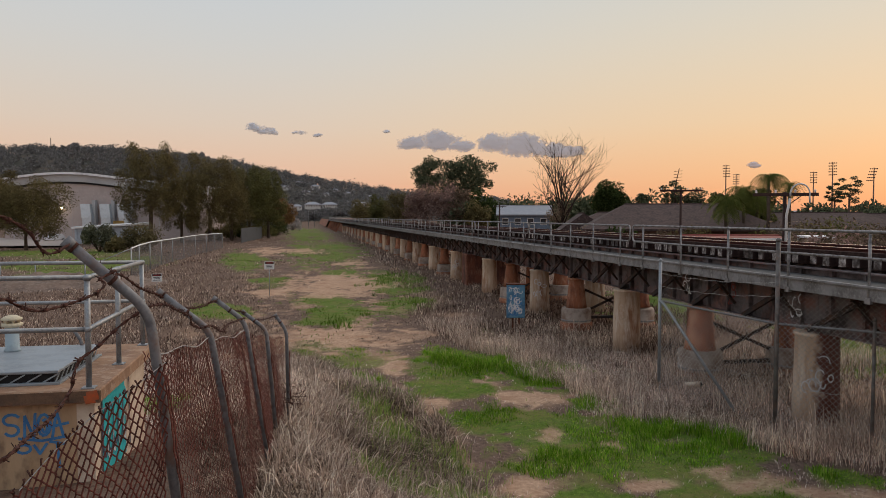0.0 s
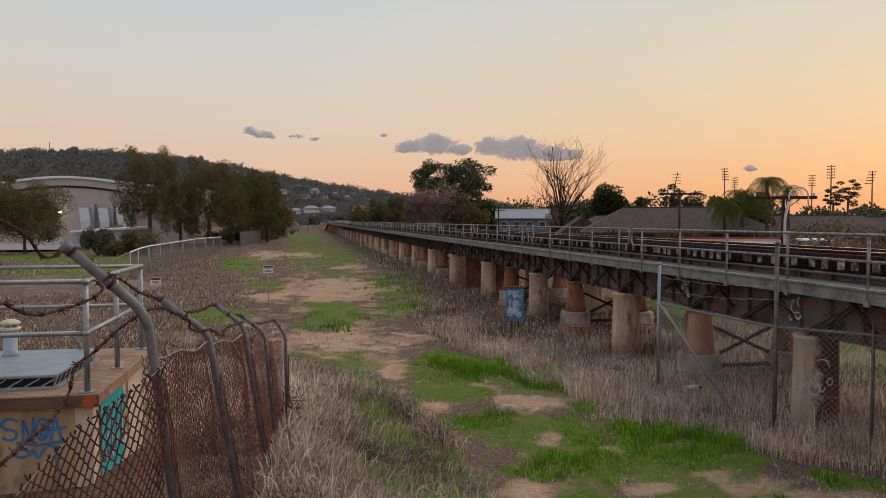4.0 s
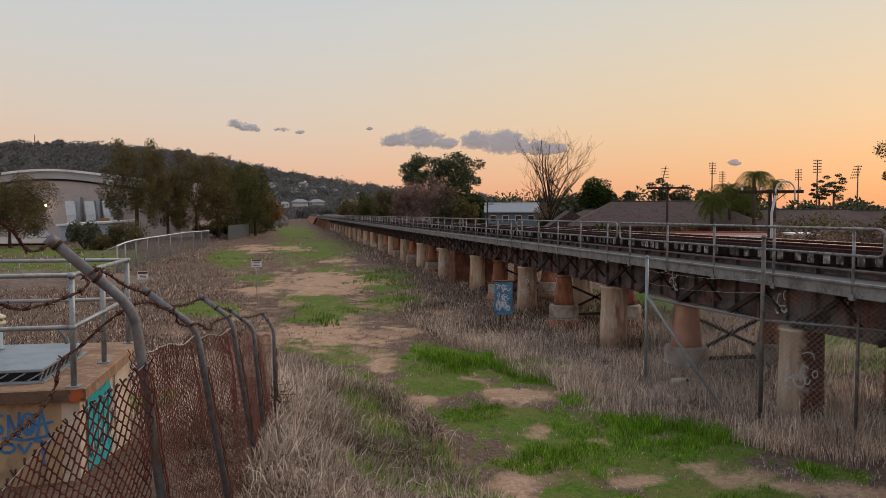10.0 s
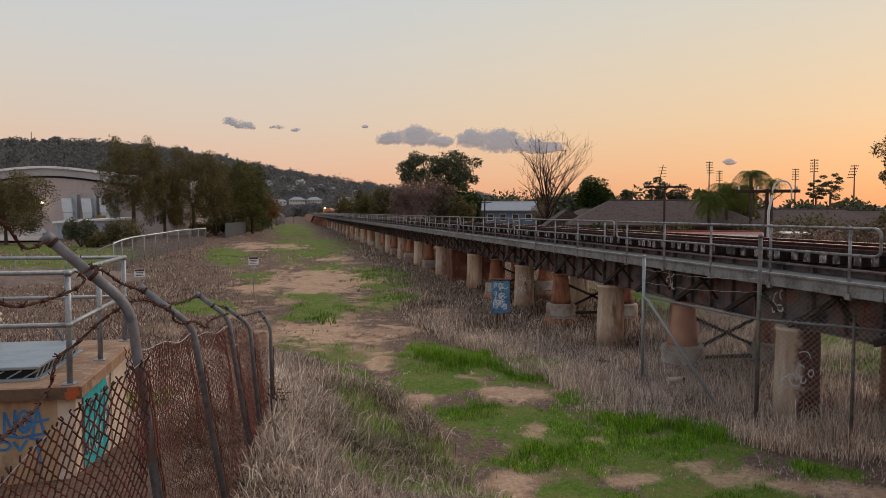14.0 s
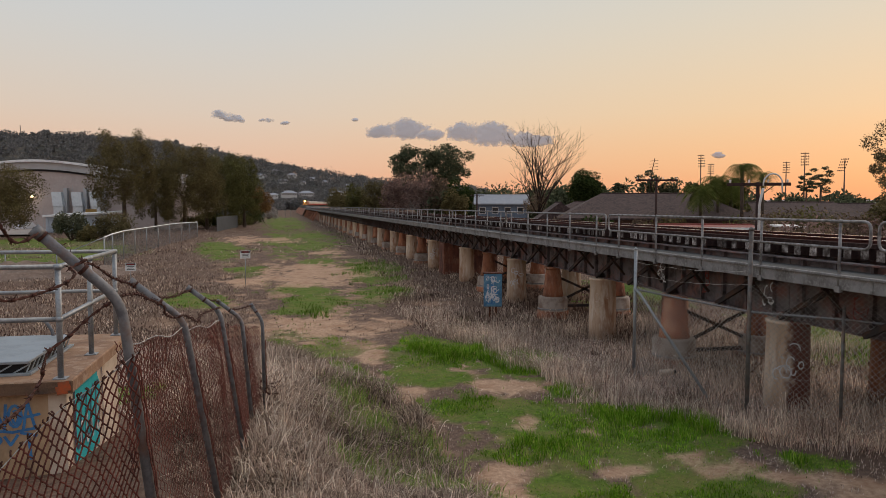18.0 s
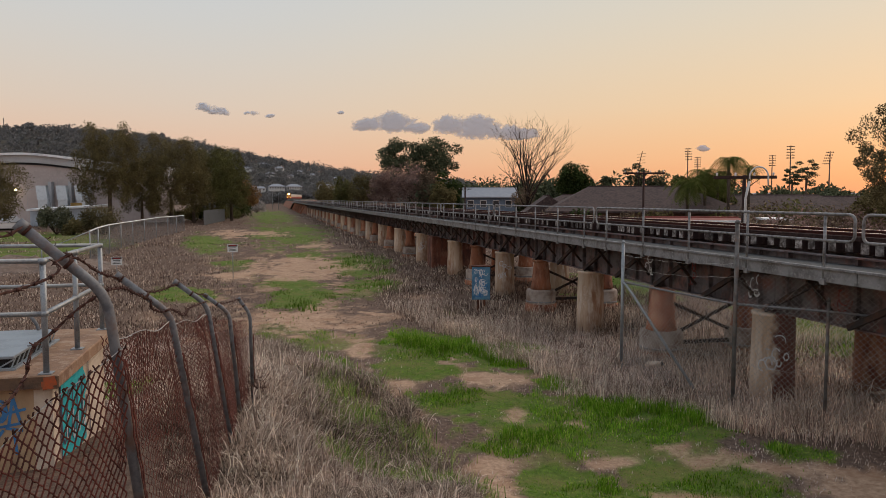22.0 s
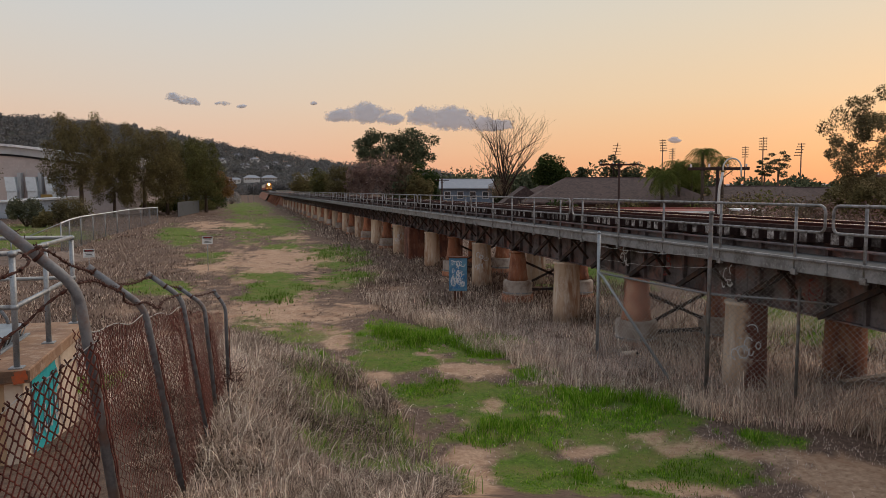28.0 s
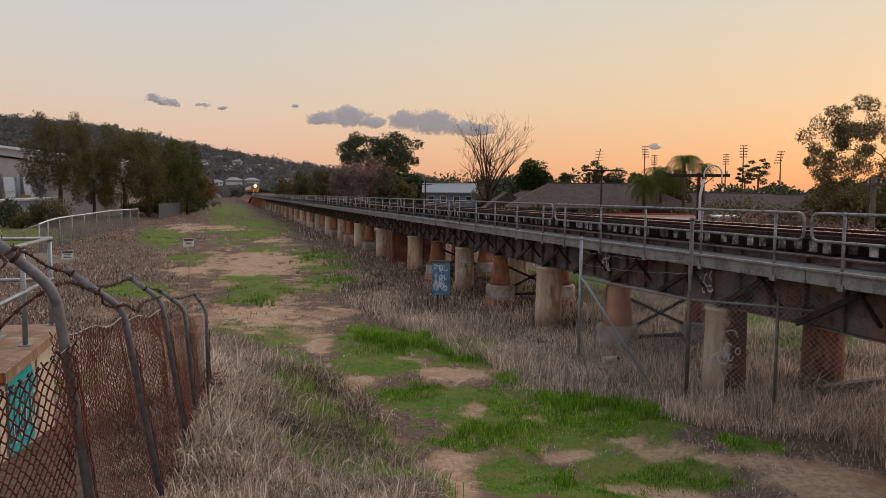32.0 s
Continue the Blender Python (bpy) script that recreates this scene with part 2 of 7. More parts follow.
def wires(paths, r, n=3):
    """Many thin wires of equal point count: paths (w, p, 3) to tube arrays."""
    w, p, _ = paths.shape
    d = np.gradient(paths, axis=1)
    d /= np.linalg.norm(d, axis=2, keepdims=True) + 1e-9
    ref = np.zeros_like(d)
    ref[..., 0], ref[..., 1] = 0.31, 0.95
    s = np.cross(d, ref)
    s /= np.linalg.norm(s, axis=2, keepdims=True) + 1e-9
    u = np.cross(s, d)
    rad = r if np.isscalar(r) else r[..., None]
    co = np.stack([paths + rad * (s * math.cos(2 * math.pi * k / n) + u * math.sin(2 * math.pi * k / n)) for k in range(n)], axis=2)
    idx = np.arange(w * p * n).reshape(w, p, n)
    q = [np.stack([idx[:, :-1, k], idx[:, :-1, (k + 1) % n], idx[:, 1:, (k + 1) % n], idx[:, 1:, k]], axis=-1).reshape(-1, 4) for k in range(n)]
    return co.reshape(-1, 3), np.concatenate(q)


def fbm(x, y, seed=0, octaves=4):
    """Cheap smooth noise for arrays, about -1 to 1."""
    g = np.random.default_rng(seed)
    out, a = np.zeros_like(x, dtype=float), 0.5
    f = 1.0
    for _ in range(octaves):
        for _ in range(3):
            th, ph, k = g.uniform(0, 6.283), g.uniform(0, 6.283), g.uniform(0.7, 1.3)
            out += a / 1.7 * np.sin(f * k * (x * math.cos(th) + y * math.sin(th)) + ph + 1.3 * np.sin(f * 0.6 * (y * math.cos(th) - x * math.sin(th)) + 2 * ph))
        a *= 0.55
        f *= 2.1
    return out


def smooth01(a, b, x):
    t = np.clip((x - a) / (b - a), 0, 1)
    return t * t * (3 - 2 * t)


# ---------------------------------------------------------------- the ground
def height(x, y):
    x, y = np.asarray(x, float), np.asarray(y, float)
    r, az = np.hypot(x, y), np.degrees(np.arctan2(x, y))
    left = 1 - smooth01(-3, 11, az)
    flank = np.clip(1 - (r - 2.0) / 21.0, 0, 1)
    front = 1 - smooth01(2.0, 13.0, r)
    mound = 3.1 * (front + (np.minimum(flank, 1) - front) * left)
    bumps = 0.10 * fbm(x * 0.35, y * 0.35, 3) + 0.05 * fbm(x * 1.3, y * 1.3, 4)
    far = smooth01(150, 420, r) * 0.5
    return mound + bumps * (0.35 + 0.65 * smooth01(4, 20, r)) + far


def ellipses(x, y, spots, wob):
    out = np.full(np.shape(x), -9.0)
    for cx, cy, a, b, turn in spots:
        c, s = math.cos(radians(turn)), math.sin(radians(turn))
        u, v = (x - cx) * c + (y - cy) * s, -(x - cx) * s + (y - cy) * c
        out = np.maximum(out, 1 - np.hypot(u / a, v / b))
    return out + wob


# green patches and bare earth: centre, half lengths, turn
GREEN = [(5.3, 23.2, 1.75, 2.94, -13), (6.8, 20.9, 1.46, 2.12, -18), (4.1, 19.6, 1.42, 0.97, -12), (7.3, 17.3, 0.70, 0.88, -23), (7.7, 14.9, 1.06, 0.84, -27),
         (8.5, 13.6, 0.89, 0.83, -32), (5.4, 16.3, 1.98, 0.94, -18), (5.9, 13.8, 2.12, 1.50, -23), (7.2, 12.5, 1.46, 1.14, -30), (9.7, 11.5, 0.58, 0.41, -40),
         (1.7, 19.7, 0.59, 1.07, -5), (7.2, 11.2, 1.70, 1.20, -32), (4.6, 11.2, 0.55, 1.60, -24), (5.6, 10.2, 1.10, 0.90, -28)]
GREEN_FAR = [(1.4, 35.5, 1.64, 4.37, -2), (5.7, 40.6, 1.91, 2.77, -8), (6.7, 53.8, 2.21, 8.26, -7), (2.9, 63.2, 1.71, 4.46, -3), (-4.2, 38.1, 1.54, 2.99, 6),
             (1.3, 42.6, 1.77, 2.75, -2), (-6.9, 85.9, 2.30, 18.1, 5), (3.0, 112.0, 5.2, 36.0, -1), (1.2, 210.0, 5.5, 75.0, 0), (20.5, 23.5, 3.0, 6.0, -40),
             (19.8, 38.0, 2.6, 9.0, -27), (-34.7, 103.6, 8.77, 11.4, 18), (-23.2, 78.5, 7.87, 6.72, 16), (-2.6, 57.0, 1.60, 2.60, 3), (-28.7, 99.4, 8.26, 10.68, 16), (-20.5, 67.8, 2.76, 5.52, 17), (-20.0, 84.0, 4.5, 13.0, 9)]
LUSH = [(5.6, 23.5, 1.51, 1.89, -13), (6.7, 21.1, 1.22, 1.77, -18), (7.3, 17.3, 0.66, 0.88, -23), (7.5, 14.9, 0.82, 0.71, -27), (8.5, 13.6, 0.83, 0.75, -32), (6.7, 53.9, 1.93, 7.63, -7),
        (1.3, 33.9, 1.22, 2.35, -2), (5.3, 13.1, 0.99, 0.67, -22), (5.7, 40.6, 1.43, 2.28, -8), (9.5, 11.6, 0.49, 0.30, -39), (1.7, 19.8, 0.52, 0.93, -5), (5.3, 10.6, 0.70, 0.60, -28)]
DIRT = [(2.2, 52.6, 3.91, 9.63, -2), (1.8, 29.3, 2.38, 2.78, -4), (2.8, 22.8, 0.45, 2.38, -7), (3.4, 18.4, 0.95, 0.45, -10), (5.6, 18.5, 0.91, 0.67, -17), (3.9, 12.4, 0.44, 0.96, -17),
        (6.4, 14.2, 0.36, 0.45, -24), (6.1, 12.1, 0.63, 0.48, -27), (8.9, 11.0, 1.9, 0.62, -39), (5.3, 15.1, 0.28, 0.68, -19), (-5.0, 106.8, 2.35, 12.1, 3), (4.8, 76.1, 1.31, 6.17, -4),
        (0.1, 105.0, 2.36, 8.65, 0), (3.1, 9.6, 0.50, 3.20, -18), (6.5, 10.1, 0.97, 0.55, -33), (9.7, 9.6, 1.30, 0.85, -45), (-2.4, 47.6, 1.52, 3.29, 3)]
# leafy weeds on the knoll
WEEDS = [(1.8, 13.0, 1.27, 2.5, -8), (1.6, 14.0, 1.0, 2.65, -7), (1.7, 10.2, 1.01, 2.48, -10), (1.9, 17.8, 0.86, 1.19, -6)]


def cover(x, y):
    """Weights of green and bare ground at places."""
    w = 0.30 * fbm(x * 0.9, y * 0.5, 11, 4) + 0.34 * fbm(x * 2.6, y * 1.7, 12, 5) + 0.30 * fbm(x * 8, y * 5.5, 13, 4)
    w2 = 0.34 * fbm(x * 0.8, y * 0.5, 21, 4) + 0.40 * fbm(x * 2.4, y * 1.6, 22, 5) + 0.34 * fbm(x * 7.5, y * 5.5, 23, 4)
    g = smooth01(-0.16, 0.22, ellipses(x, y, GREEN + GREEN_FAR, w)) * (1 - 0.5 * smooth01(55, 90, y) * smooth01(-0.2, 0.5, fbm(x * 0.5, y * 0.16, 17, 5)))
    lane = smooth01(-7, -3, x) * (1 - smooth01(6.5, 9.5, x)) * smooth01(9, 12, y) * (1 - smooth01(60, 110, y))
    g = np.maximum(g, 0.55 * lane * smooth01(0.35, 0.75, fbm(x * 0.9, y * 0.5, 15, 5)))
    e = smooth01(-0.30, 0.55, ellipses(x, y, DIRT, 1.25 * w2))
    wear = 0.55 * lane * smooth01(-0.05, 0.6, fbm(x * 1.7, y * 1.1, 25, 5))
    return g * (1 - 0.8 * e), np.maximum(e, wear)


def knoll_at(x, y):
    """Share of the dry knoll below the rusty fence."""
    r, az = np.hypot(x, y), np.degrees(np.arctan2(x, y))
    edge = np.interp(r, (10, 12, 13.4, 15, 16.8, 18.8, 20, 22, 23), (13.2, 12.3, 11.6, 10.3, 8.2, 5.4, 3.0, 0.4, -3.0))
    return (1 - smooth01(-1.2, 1.2, az - edge - 1.2 + 1.6 * fbm(x * 0.9, y * 0.9, 33, 4))) * (1 - smooth01(21, 24.5, r))


def band_at(x, y):
    """Share of the dry band along the viaduct."""
    edge = np.interp(y, (11, 12, 13.1, 14.9, 16, 18.8, 23, 27.5, 40, 60, 90, 200), (11.2, 9.7, 9.0, 8.2, 7.5, 7.3, 6.7, 5.3, 5.3, 6.6, 8.2, 9.6))
    return smooth01(-0.45, 0.45, x - edge + 0.7 * fbm(x * 0.8, y * 0.5, 31, 4)) * (1 - smooth01(190, 220, y))


def ground():
    def axis(lo, hi, fine, step, grow):
        a = [0.0]
        s = step
        while a[-1] < hi:
            if a[-1] > fine:
                s *= grow
            a.append(a[-1] + s)
        b = [0.0]
        s = step
        while b[-1] > lo:
            if b[-1] < -fine * 0.7:
                s *= grow
            b.append(b[-1] - s)
        return np.array(sorted(set(b[1:] + a)))
    xs, ys = axis(-4500, 4500, 16, 0.22, 1.05), axis(-300, 4700, 40, 0.25, 1.035)
    X, Y = np.meshgrid(xs, ys)
    co = np.stack([X, Y, height(X, Y)], -1).reshape(-1, 3)
    n, m = X.shape
    i = np.arange(n * m).reshape(n, m)
    q = np.stack([i[:-1, :-1], i[:-1, 1:], i[1:, 1:], i[1:, :-1]], -1).reshape(-1, 4)
    ob = arrays_ob("ground", co, q, EARTH)
    ob.data.shade_smooth()
    g, e = cover(X.ravel(), Y.ravel())
    for name, val in (("green", g), ("bare", e)):
        at = ob.data.attributes.new(name, "FLOAT", "POINT")
        at.data.foreach_set("value", val.astype(np.float32))
    tagged(ob, "dry straw-coloured ground with green and bare earth patches", "ground", kind="structure")


def earth_material():
    m = bpy.data.materials.new("earth_and_turf")
    m.use_nodes = True
    nt = m.node_tree
    N, L = nt.nodes.new, nt.links.new
    b = nt.nodes["Principled BSDF"]
    b.inputs["Roughness"].default_value, b.inputs["Specular IOR Level"].default_value = 0.95, 0.1
    g = N("ShaderNodeNewGeometry")

    def noise_(scale, detail=6):
        n = N("ShaderNodeTexNoise")
        n.inputs["Scale"].default_value, n.inputs["Detail"].default_value, n.inputs["Roughness"].default_value = scale, detail, 0.68
        L(g.outputs["Position"], n.inputs["Vector"])
        return n.outputs["Fac"]

    def mix(fac, a, b_, lo=0.35, hi=0.65):
        r = N("ShaderNodeMapRange")
        r.inputs["From Min"].default_value, r.inputs["From Max"].default_value = lo, hi
        L(fac, r.inputs["Value"])
        k = N("ShaderNodeMix")
        k.data_type = "RGBA"
        L(r.outputs[0], k.inputs["Factor"])
        for s, v in (("A", a), ("B", b_)):
            if isinstance(v, tuple):
                k.inputs[s].default_value = (*v, 1)
            else:
                L(v, k.inputs[s])
        return k.outputs["Result"]
    fine, mid, wide = noise_(9), noise_(1.1), noise_(0.12)
    straw = mix(fine, (0.092, 0.059, 0.046), (0.21, 0.143, 0.110))
    straw = mix(wide, straw, mix(fine, (0.100, 0.062, 0.046), (0.195, 0.130, 0.095)), 0.4, 0.6)
    turf = mix(fine, (0.058, 0.100, 0.014), (0.135, 0.20, 0.034))
    turf = mix(mid, turf, (0.19, 0.165, 0.062), 0.42, 0.70)
    soil = mix(fine, (0.33, 0.205, 0.135), (0.56, 0.38, 0.26))
    soil = mix(mid, soil, (0.33, 0.19, 0.12), 0.45, 0.7)
    last = straw
    for name, col in (("bare", soil), ("green", turf)):
        a = N("ShaderNodeAttribute")
        a.attribute_name = name
        last = mix(a.outputs["Fac"], last, col, 0.1, 0.8)
    L(last, b.inputs["Base Color"])
    bp = N("ShaderNodeBump")
    bp.inputs["Strength"].default_value, bp.inputs["Distance"].default_value = 0.6, 0.06
    L(noise_(7, 8), bp.inputs["Height"])
    L(bp.outputs[0], b.inputs["Normal"])
    return m


EARTH = earth_material()
ground()

# ---------------------------------------------------------------- the viaduct
WX0, WX1 = 10.70, 11.62        # walkway
TX = 13.05                     # middle of the track
Z_WALK, Z_SLEEPER, Z_GIRDER = 3.47, 3.93, 2.16
END_Y = 222.0
COL_X, COL_FAR = 11.60, 14.55
BAY = 5.05
FIRST = 4.72


def viaduct():
    v = tagged(thing("viaduct", (0, 0, 0)), "long old railway viaduct on round piers with black girders", "viaduct")
    h = Z_GIRDER
    bm = lathe(B(), [(0.51, -0.4), (0.49, 0.9), (0.47, h - 0.10), (0.50, h - 0.08), (0.50, h)], 20)
    pier0 = part("pier", bm, CONCRETE, v, smooth=False)
    pier0.matrix_basis = pose(COL_X, FIRST, 0)
    bm = lathe(B(), [(0.47, 0.84), (0.42, 1.1), (0.31, h - 0.12), (0.31, h - 0.1), (0.40, h - 0.08), (0.40, h)], 18)
    cone0 = part("tapered_casing", bm, CONE, v)
    cone0.matrix_basis = pose(COL_X, FIRST + 3 * BAY, 0)
    bm = lathe(B(), [(0.70, -0.4), (0.70, 0.22), (0.64, 0.24), (0.64, 0.78), (0.60, 0.85), (0.4, 0.86)], 20)
    for f in bm.faces:
        if f.calc_center_median().z < 0.235:
            f.material_index = 1
    drum0 = part("footing", bm, [DRUM, CONE], v)
    drum0.matrix_basis = pose(COL_X, FIRST + 3 * BAY, 0)
    bm = B()
    for s in (1, -1):
        bar(bm, (COL_X, 0, 1.15 - s * 0.65), (COL_FAR, 0, 1.15 + s * 0.65), 0.05, 0.10)
    bar(bm, (COL_X, 0, 0.42), (COL_FAR, 0, 0.42), 0.09, 0.12)
    brace0 = part("cross_bracing", bm, BRACE, v)
    brace0.matrix_basis = pose(0, FIRST + BAY, 0)
    bm = B()
    box(bm, ((COL_X + COL_FAR) / 2, 0, h + 0.10), (3.4, 0.26, 0.16), 0.01)
    cap0 = part("crosshead", bm, GIRDER, v)
    cap0.matrix_basis = pose(0, FIRST, 0)
    ring0 = part("footing_band", lathe(B(), [(0.63, 0.30), (0.652, 0.31), (0.652, 0.35), (0.63, 0.36)], 20), WALKWAY, v)
    ring0.matrix_basis = pose(COL_X, FIRST + 3 * BAY, 0)
    bm = lathe(B(), [(0.51, -0.4), (0.49, 0.9), (0.47, h - 0.10), (0.50, h - 0.08), (0.50, h)], 20)
    iron0 = part("pier", bm, CONE, v, "rust-brown iron pier")
    iron0.matrix_basis = pose(COL_FAR, FIRST, 0)
    n = int((END_Y - FIRST) / BAY)
    for i in range(n):
        y = FIRST + i * BAY
        for x in (COL_X, COL_FAR):
            turn = random.uniform(0, 360)
            if i % 2 == 0:
                if i == 2 and x == COL_X:
                    bm = lathe(B(), [(0.51, -0.4), (0.49, 0.9), (0.47, h - 0.10), (0.50, h - 0.08), (0.50, h)], 24)
                    part("pier", bm, half_stained(), v, "pier with one side stained by rust").matrix_basis = pose(x, y, 0, 0, 0, -38)
                elif x == COL_FAR and (i < 5 or random.random() < 0.6):
                    if i:
                        share("pier", iron0, v, pose(x, y, 0, 0, 0, turn))
                elif i or x != COL_X:
                    share("pier", pier0, v, pose(x, y, 0, 0, 0, turn))
            else:
                if i == 1 and x == COL_X:
                    share("pier", iron0, v, pose(x, y - 0.7, 0, 0, 0, turn))
                elif (i != 3 or x != COL_X) and i != 9:
                    share("tapered_casing", cone0, v, pose(x, y, 0, 0, 0, turn))
                    dz = random.uniform(-0.1, 0.05)
                    share("footing", drum0, v, pose(x, y, dz, 0, 0, turn))
                    if i < 14:
                        share("footing_band", ring0, v, pose(x, y, dz))
        if i == 9:
            case = box(B(), (0, 0, 1.05), (3.9, 1.5, 2.3), 0.04)
            for k in range(5):
                box(case, (-1.9 + 0.95 * k, -0.76, 1.05), (0.07, 0.05, 2.2))
            part("pier_casing", case, IRONCASE, v, "wide rust-brown sheet-iron pier casing").matrix_basis = pose(13.0, y, 0)
        if i:
            share("crosshead", cap0, v, pose(0, y, 0))
        if i % 2 and i > 1:
            share("cross_bracing", brace0, v, pose(0, y, 0))
    # plate girders, one piece a bay, with stiffeners and walkway brackets
    zt = 3.62
    zb = Z_GIRDER + 0.003
    prof = [(-0.15, zb), (0.15, zb), (0.15, zb + 0.03), (0.012, zb + 0.03), (0.012, zt - 0.03), (0.15, zt - 0.03), (0.15, zt), (-0.15, zt), (-0.15, zt - 0.03), (-0.012, zt - 0.03), (-0.012, zb + 0.03), (-0.15, zb + 0.03)]
    bm = B()
    ends = [[bm.verts.new((px_, yy, pz_)) for px_, pz_ in prof] for yy in (0.01, BAY - 0.01)]
    for k in range(12):
        bm.faces.new((ends[0][k], ends[0][(k + 1) % 12], ends[1][(k + 1) % 12], ends[1][k]))
    bm.faces.new(ends[0][::-1])
    bm.faces.new(ends[1])
    web0 = part("plate_girder", bm, GIRDER, v)
    web0.matrix_basis = pose(11.62, -12, 0)
    stiff0 = part("stiffener", box(B(), (-0.066, 0, (zb + zt) / 2), (0.105, 0.07, zt - zb - 0.064)), GIRDER, v)
    stiff0.matrix_basis = pose(11.62, -11.5, 0)
    brk0 = part("walkway_bracket", bar(bar(B(), (10.85, 0, 3.12), (11.55, 0, 3.12), 0.07, 0.09), (10.95, 0, 3.08), (11.50, 0.02, 2.45), 0.06, 0.07), BRACE, v)
    brk0.matrix_basis = pose(0, -12, 0)
    stay0 = part("girder_stay", bar(B(), (11.38, 0, 3.15), (11.30, 1.75, 2.22), 0.08, 0.12), BRACE, v)
    stay0.matrix_basis = pose(0, -12, 0)
    m = int((END_Y + 80 + 12) / BAY)
    for i in range(m):
        y = FIRST - 4 * BAY + i * BAY
        for x in (11.62, 14.5):
            if y < END_Y:
                share("plate_girder", web0, v, pose(x, y, 0))
        for k in range(5):
            if y < 105:
                share("stiffener", stiff0, v, pose(11.62, y + 0.5 + k * 1.01, 0))
        for k in range(2):
            share("walkway_bracket", brk0, v, pose(0, y + 0.6 + k * 2.52, 0))
            if y < 120:
                share("girder_stay", stay0, v, pose(0, y + 0.7 + k * 2.52, 0))
    # walkway
    bm = B()
    L_ = 11.3
    box(bm, (WX0 + 0.02, L_ / 2, 3.31), (0.06, L_ - 0.02, 0.30), 0.008)
    box(bm, (WX0 - 0.015, L_ / 2, 3.44), (0.09, L_ - 0.02, 0.05), 0.006)
    edge0 = part("walkway_edge_beam", bm, WALKWAY, v)
    bm = B()
    box(bm, ((WX0 + WX1) / 2 + 0.03, L_ / 2, 3.43), (WX1 - WX0 - 0.06, L_ - 0.02, 0.05))
    plank0 = part("walkway_deck", bm, DECK, v)
    y = 22.7 - 4 * L_
    edge0.matrix_basis = plank0.matrix_basis = pose(0, y, 0)
    while y < 330:
        y += L_
        share("walkway_edge_beam", edge0, v, pose(0, y, 0))
        share("walkway_deck", plank0, v, pose(0, y, 0))
    # timbers across
    bm = box(B(), (0, 0, 0), (2.7, 0.24, 0.25), 0.012)
    for f in bm.faces:
        if abs(f.normal.x) > 0.9:
            f.material_index = 1
    t0 = part("sleeper", bm, [TIMBER, TIMBER_END], v)
    t0.matrix_basis = pose(TX, 2.0, Z_SLEEPER - 0.125)
    vs, qs = [], []
    cube = np.array([(a, b, c) for a in (-1.35, 1.35) for b in (-0.12, 0.12) for c in (-0.125, 0.125)])
    cq = np.array([(0, 1, 3, 2), (4, 6, 7, 5), (0, 4, 5, 1), (2, 3, 7, 6), (0, 2, 6, 4), (1, 5, 7, 3)])
    k = 0
    y = 2.0
    while y < 330:
        y += 0.47
        k += 1
        dx, dy, dz = random.uniform(-0.12, 0.12), random.uniform(-0.03, 0.03), random.uniform(-0.012, 0.012)
        if k < 290:
            share("sleeper", t0, v, pose(TX + dx, y + dy, Z_SLEEPER - 0.125 + dz, 0, 0, random.uniform(-1, 1)))
        else:
            qs.append(cq + 8 * len(vs))
            vs.append(cube + np.array((TX + dx, y + dy, Z_SLEEPER - 0.125)))
    ob = arrays_ob("distant_sleepers", np.concatenate(vs), np.concatenate(qs), TIMBER, v)
    tagged(ob, kind="stuff")
    # rails and guard rails
    for x in (TX - 0.72, TX + 0.72):
        bm = B()
        for (w, z0, z1) in ((0.14, 0, 0.015), (0.018, 0.015, 0.12), (0.07, 0.12, 0.155)):
            box(bm, (x, 150, Z_SLEEPER + (z0 + z1) / 2), (w, 370, z1 - z0))
        part("rail", bm, RAIL, v)
        part("rail_head", box(B(), (x, 150, Z_SLEEPER + 0.153), (0.074, 370, 0.013)), RAILTOP, v)
    for x in (TX - 1.22, TX + 1.22):
        part("guard_timber", box(B(), (x, 160, Z_SLEEPER + 0.05), (0.13, 350, 0.10), 0.01), TIMBER, v)
    # approach at the far end: solid wall with raking struts
    bm = B()
    box(bm, (TX, END_Y + 54, 1.7), (3.4, 104, 3.4))
    part("abutment_wall", bm, CONE, v)
    for k in range(6):
        bm = B()
        bar(bm, (11.2, END_Y + 8 + k * 16, 3.2), (9.6, END_Y + 8 + k * 16, 0), 0.5, 0.5)
        part("raking_strut", bm, CONE, v)
    return v


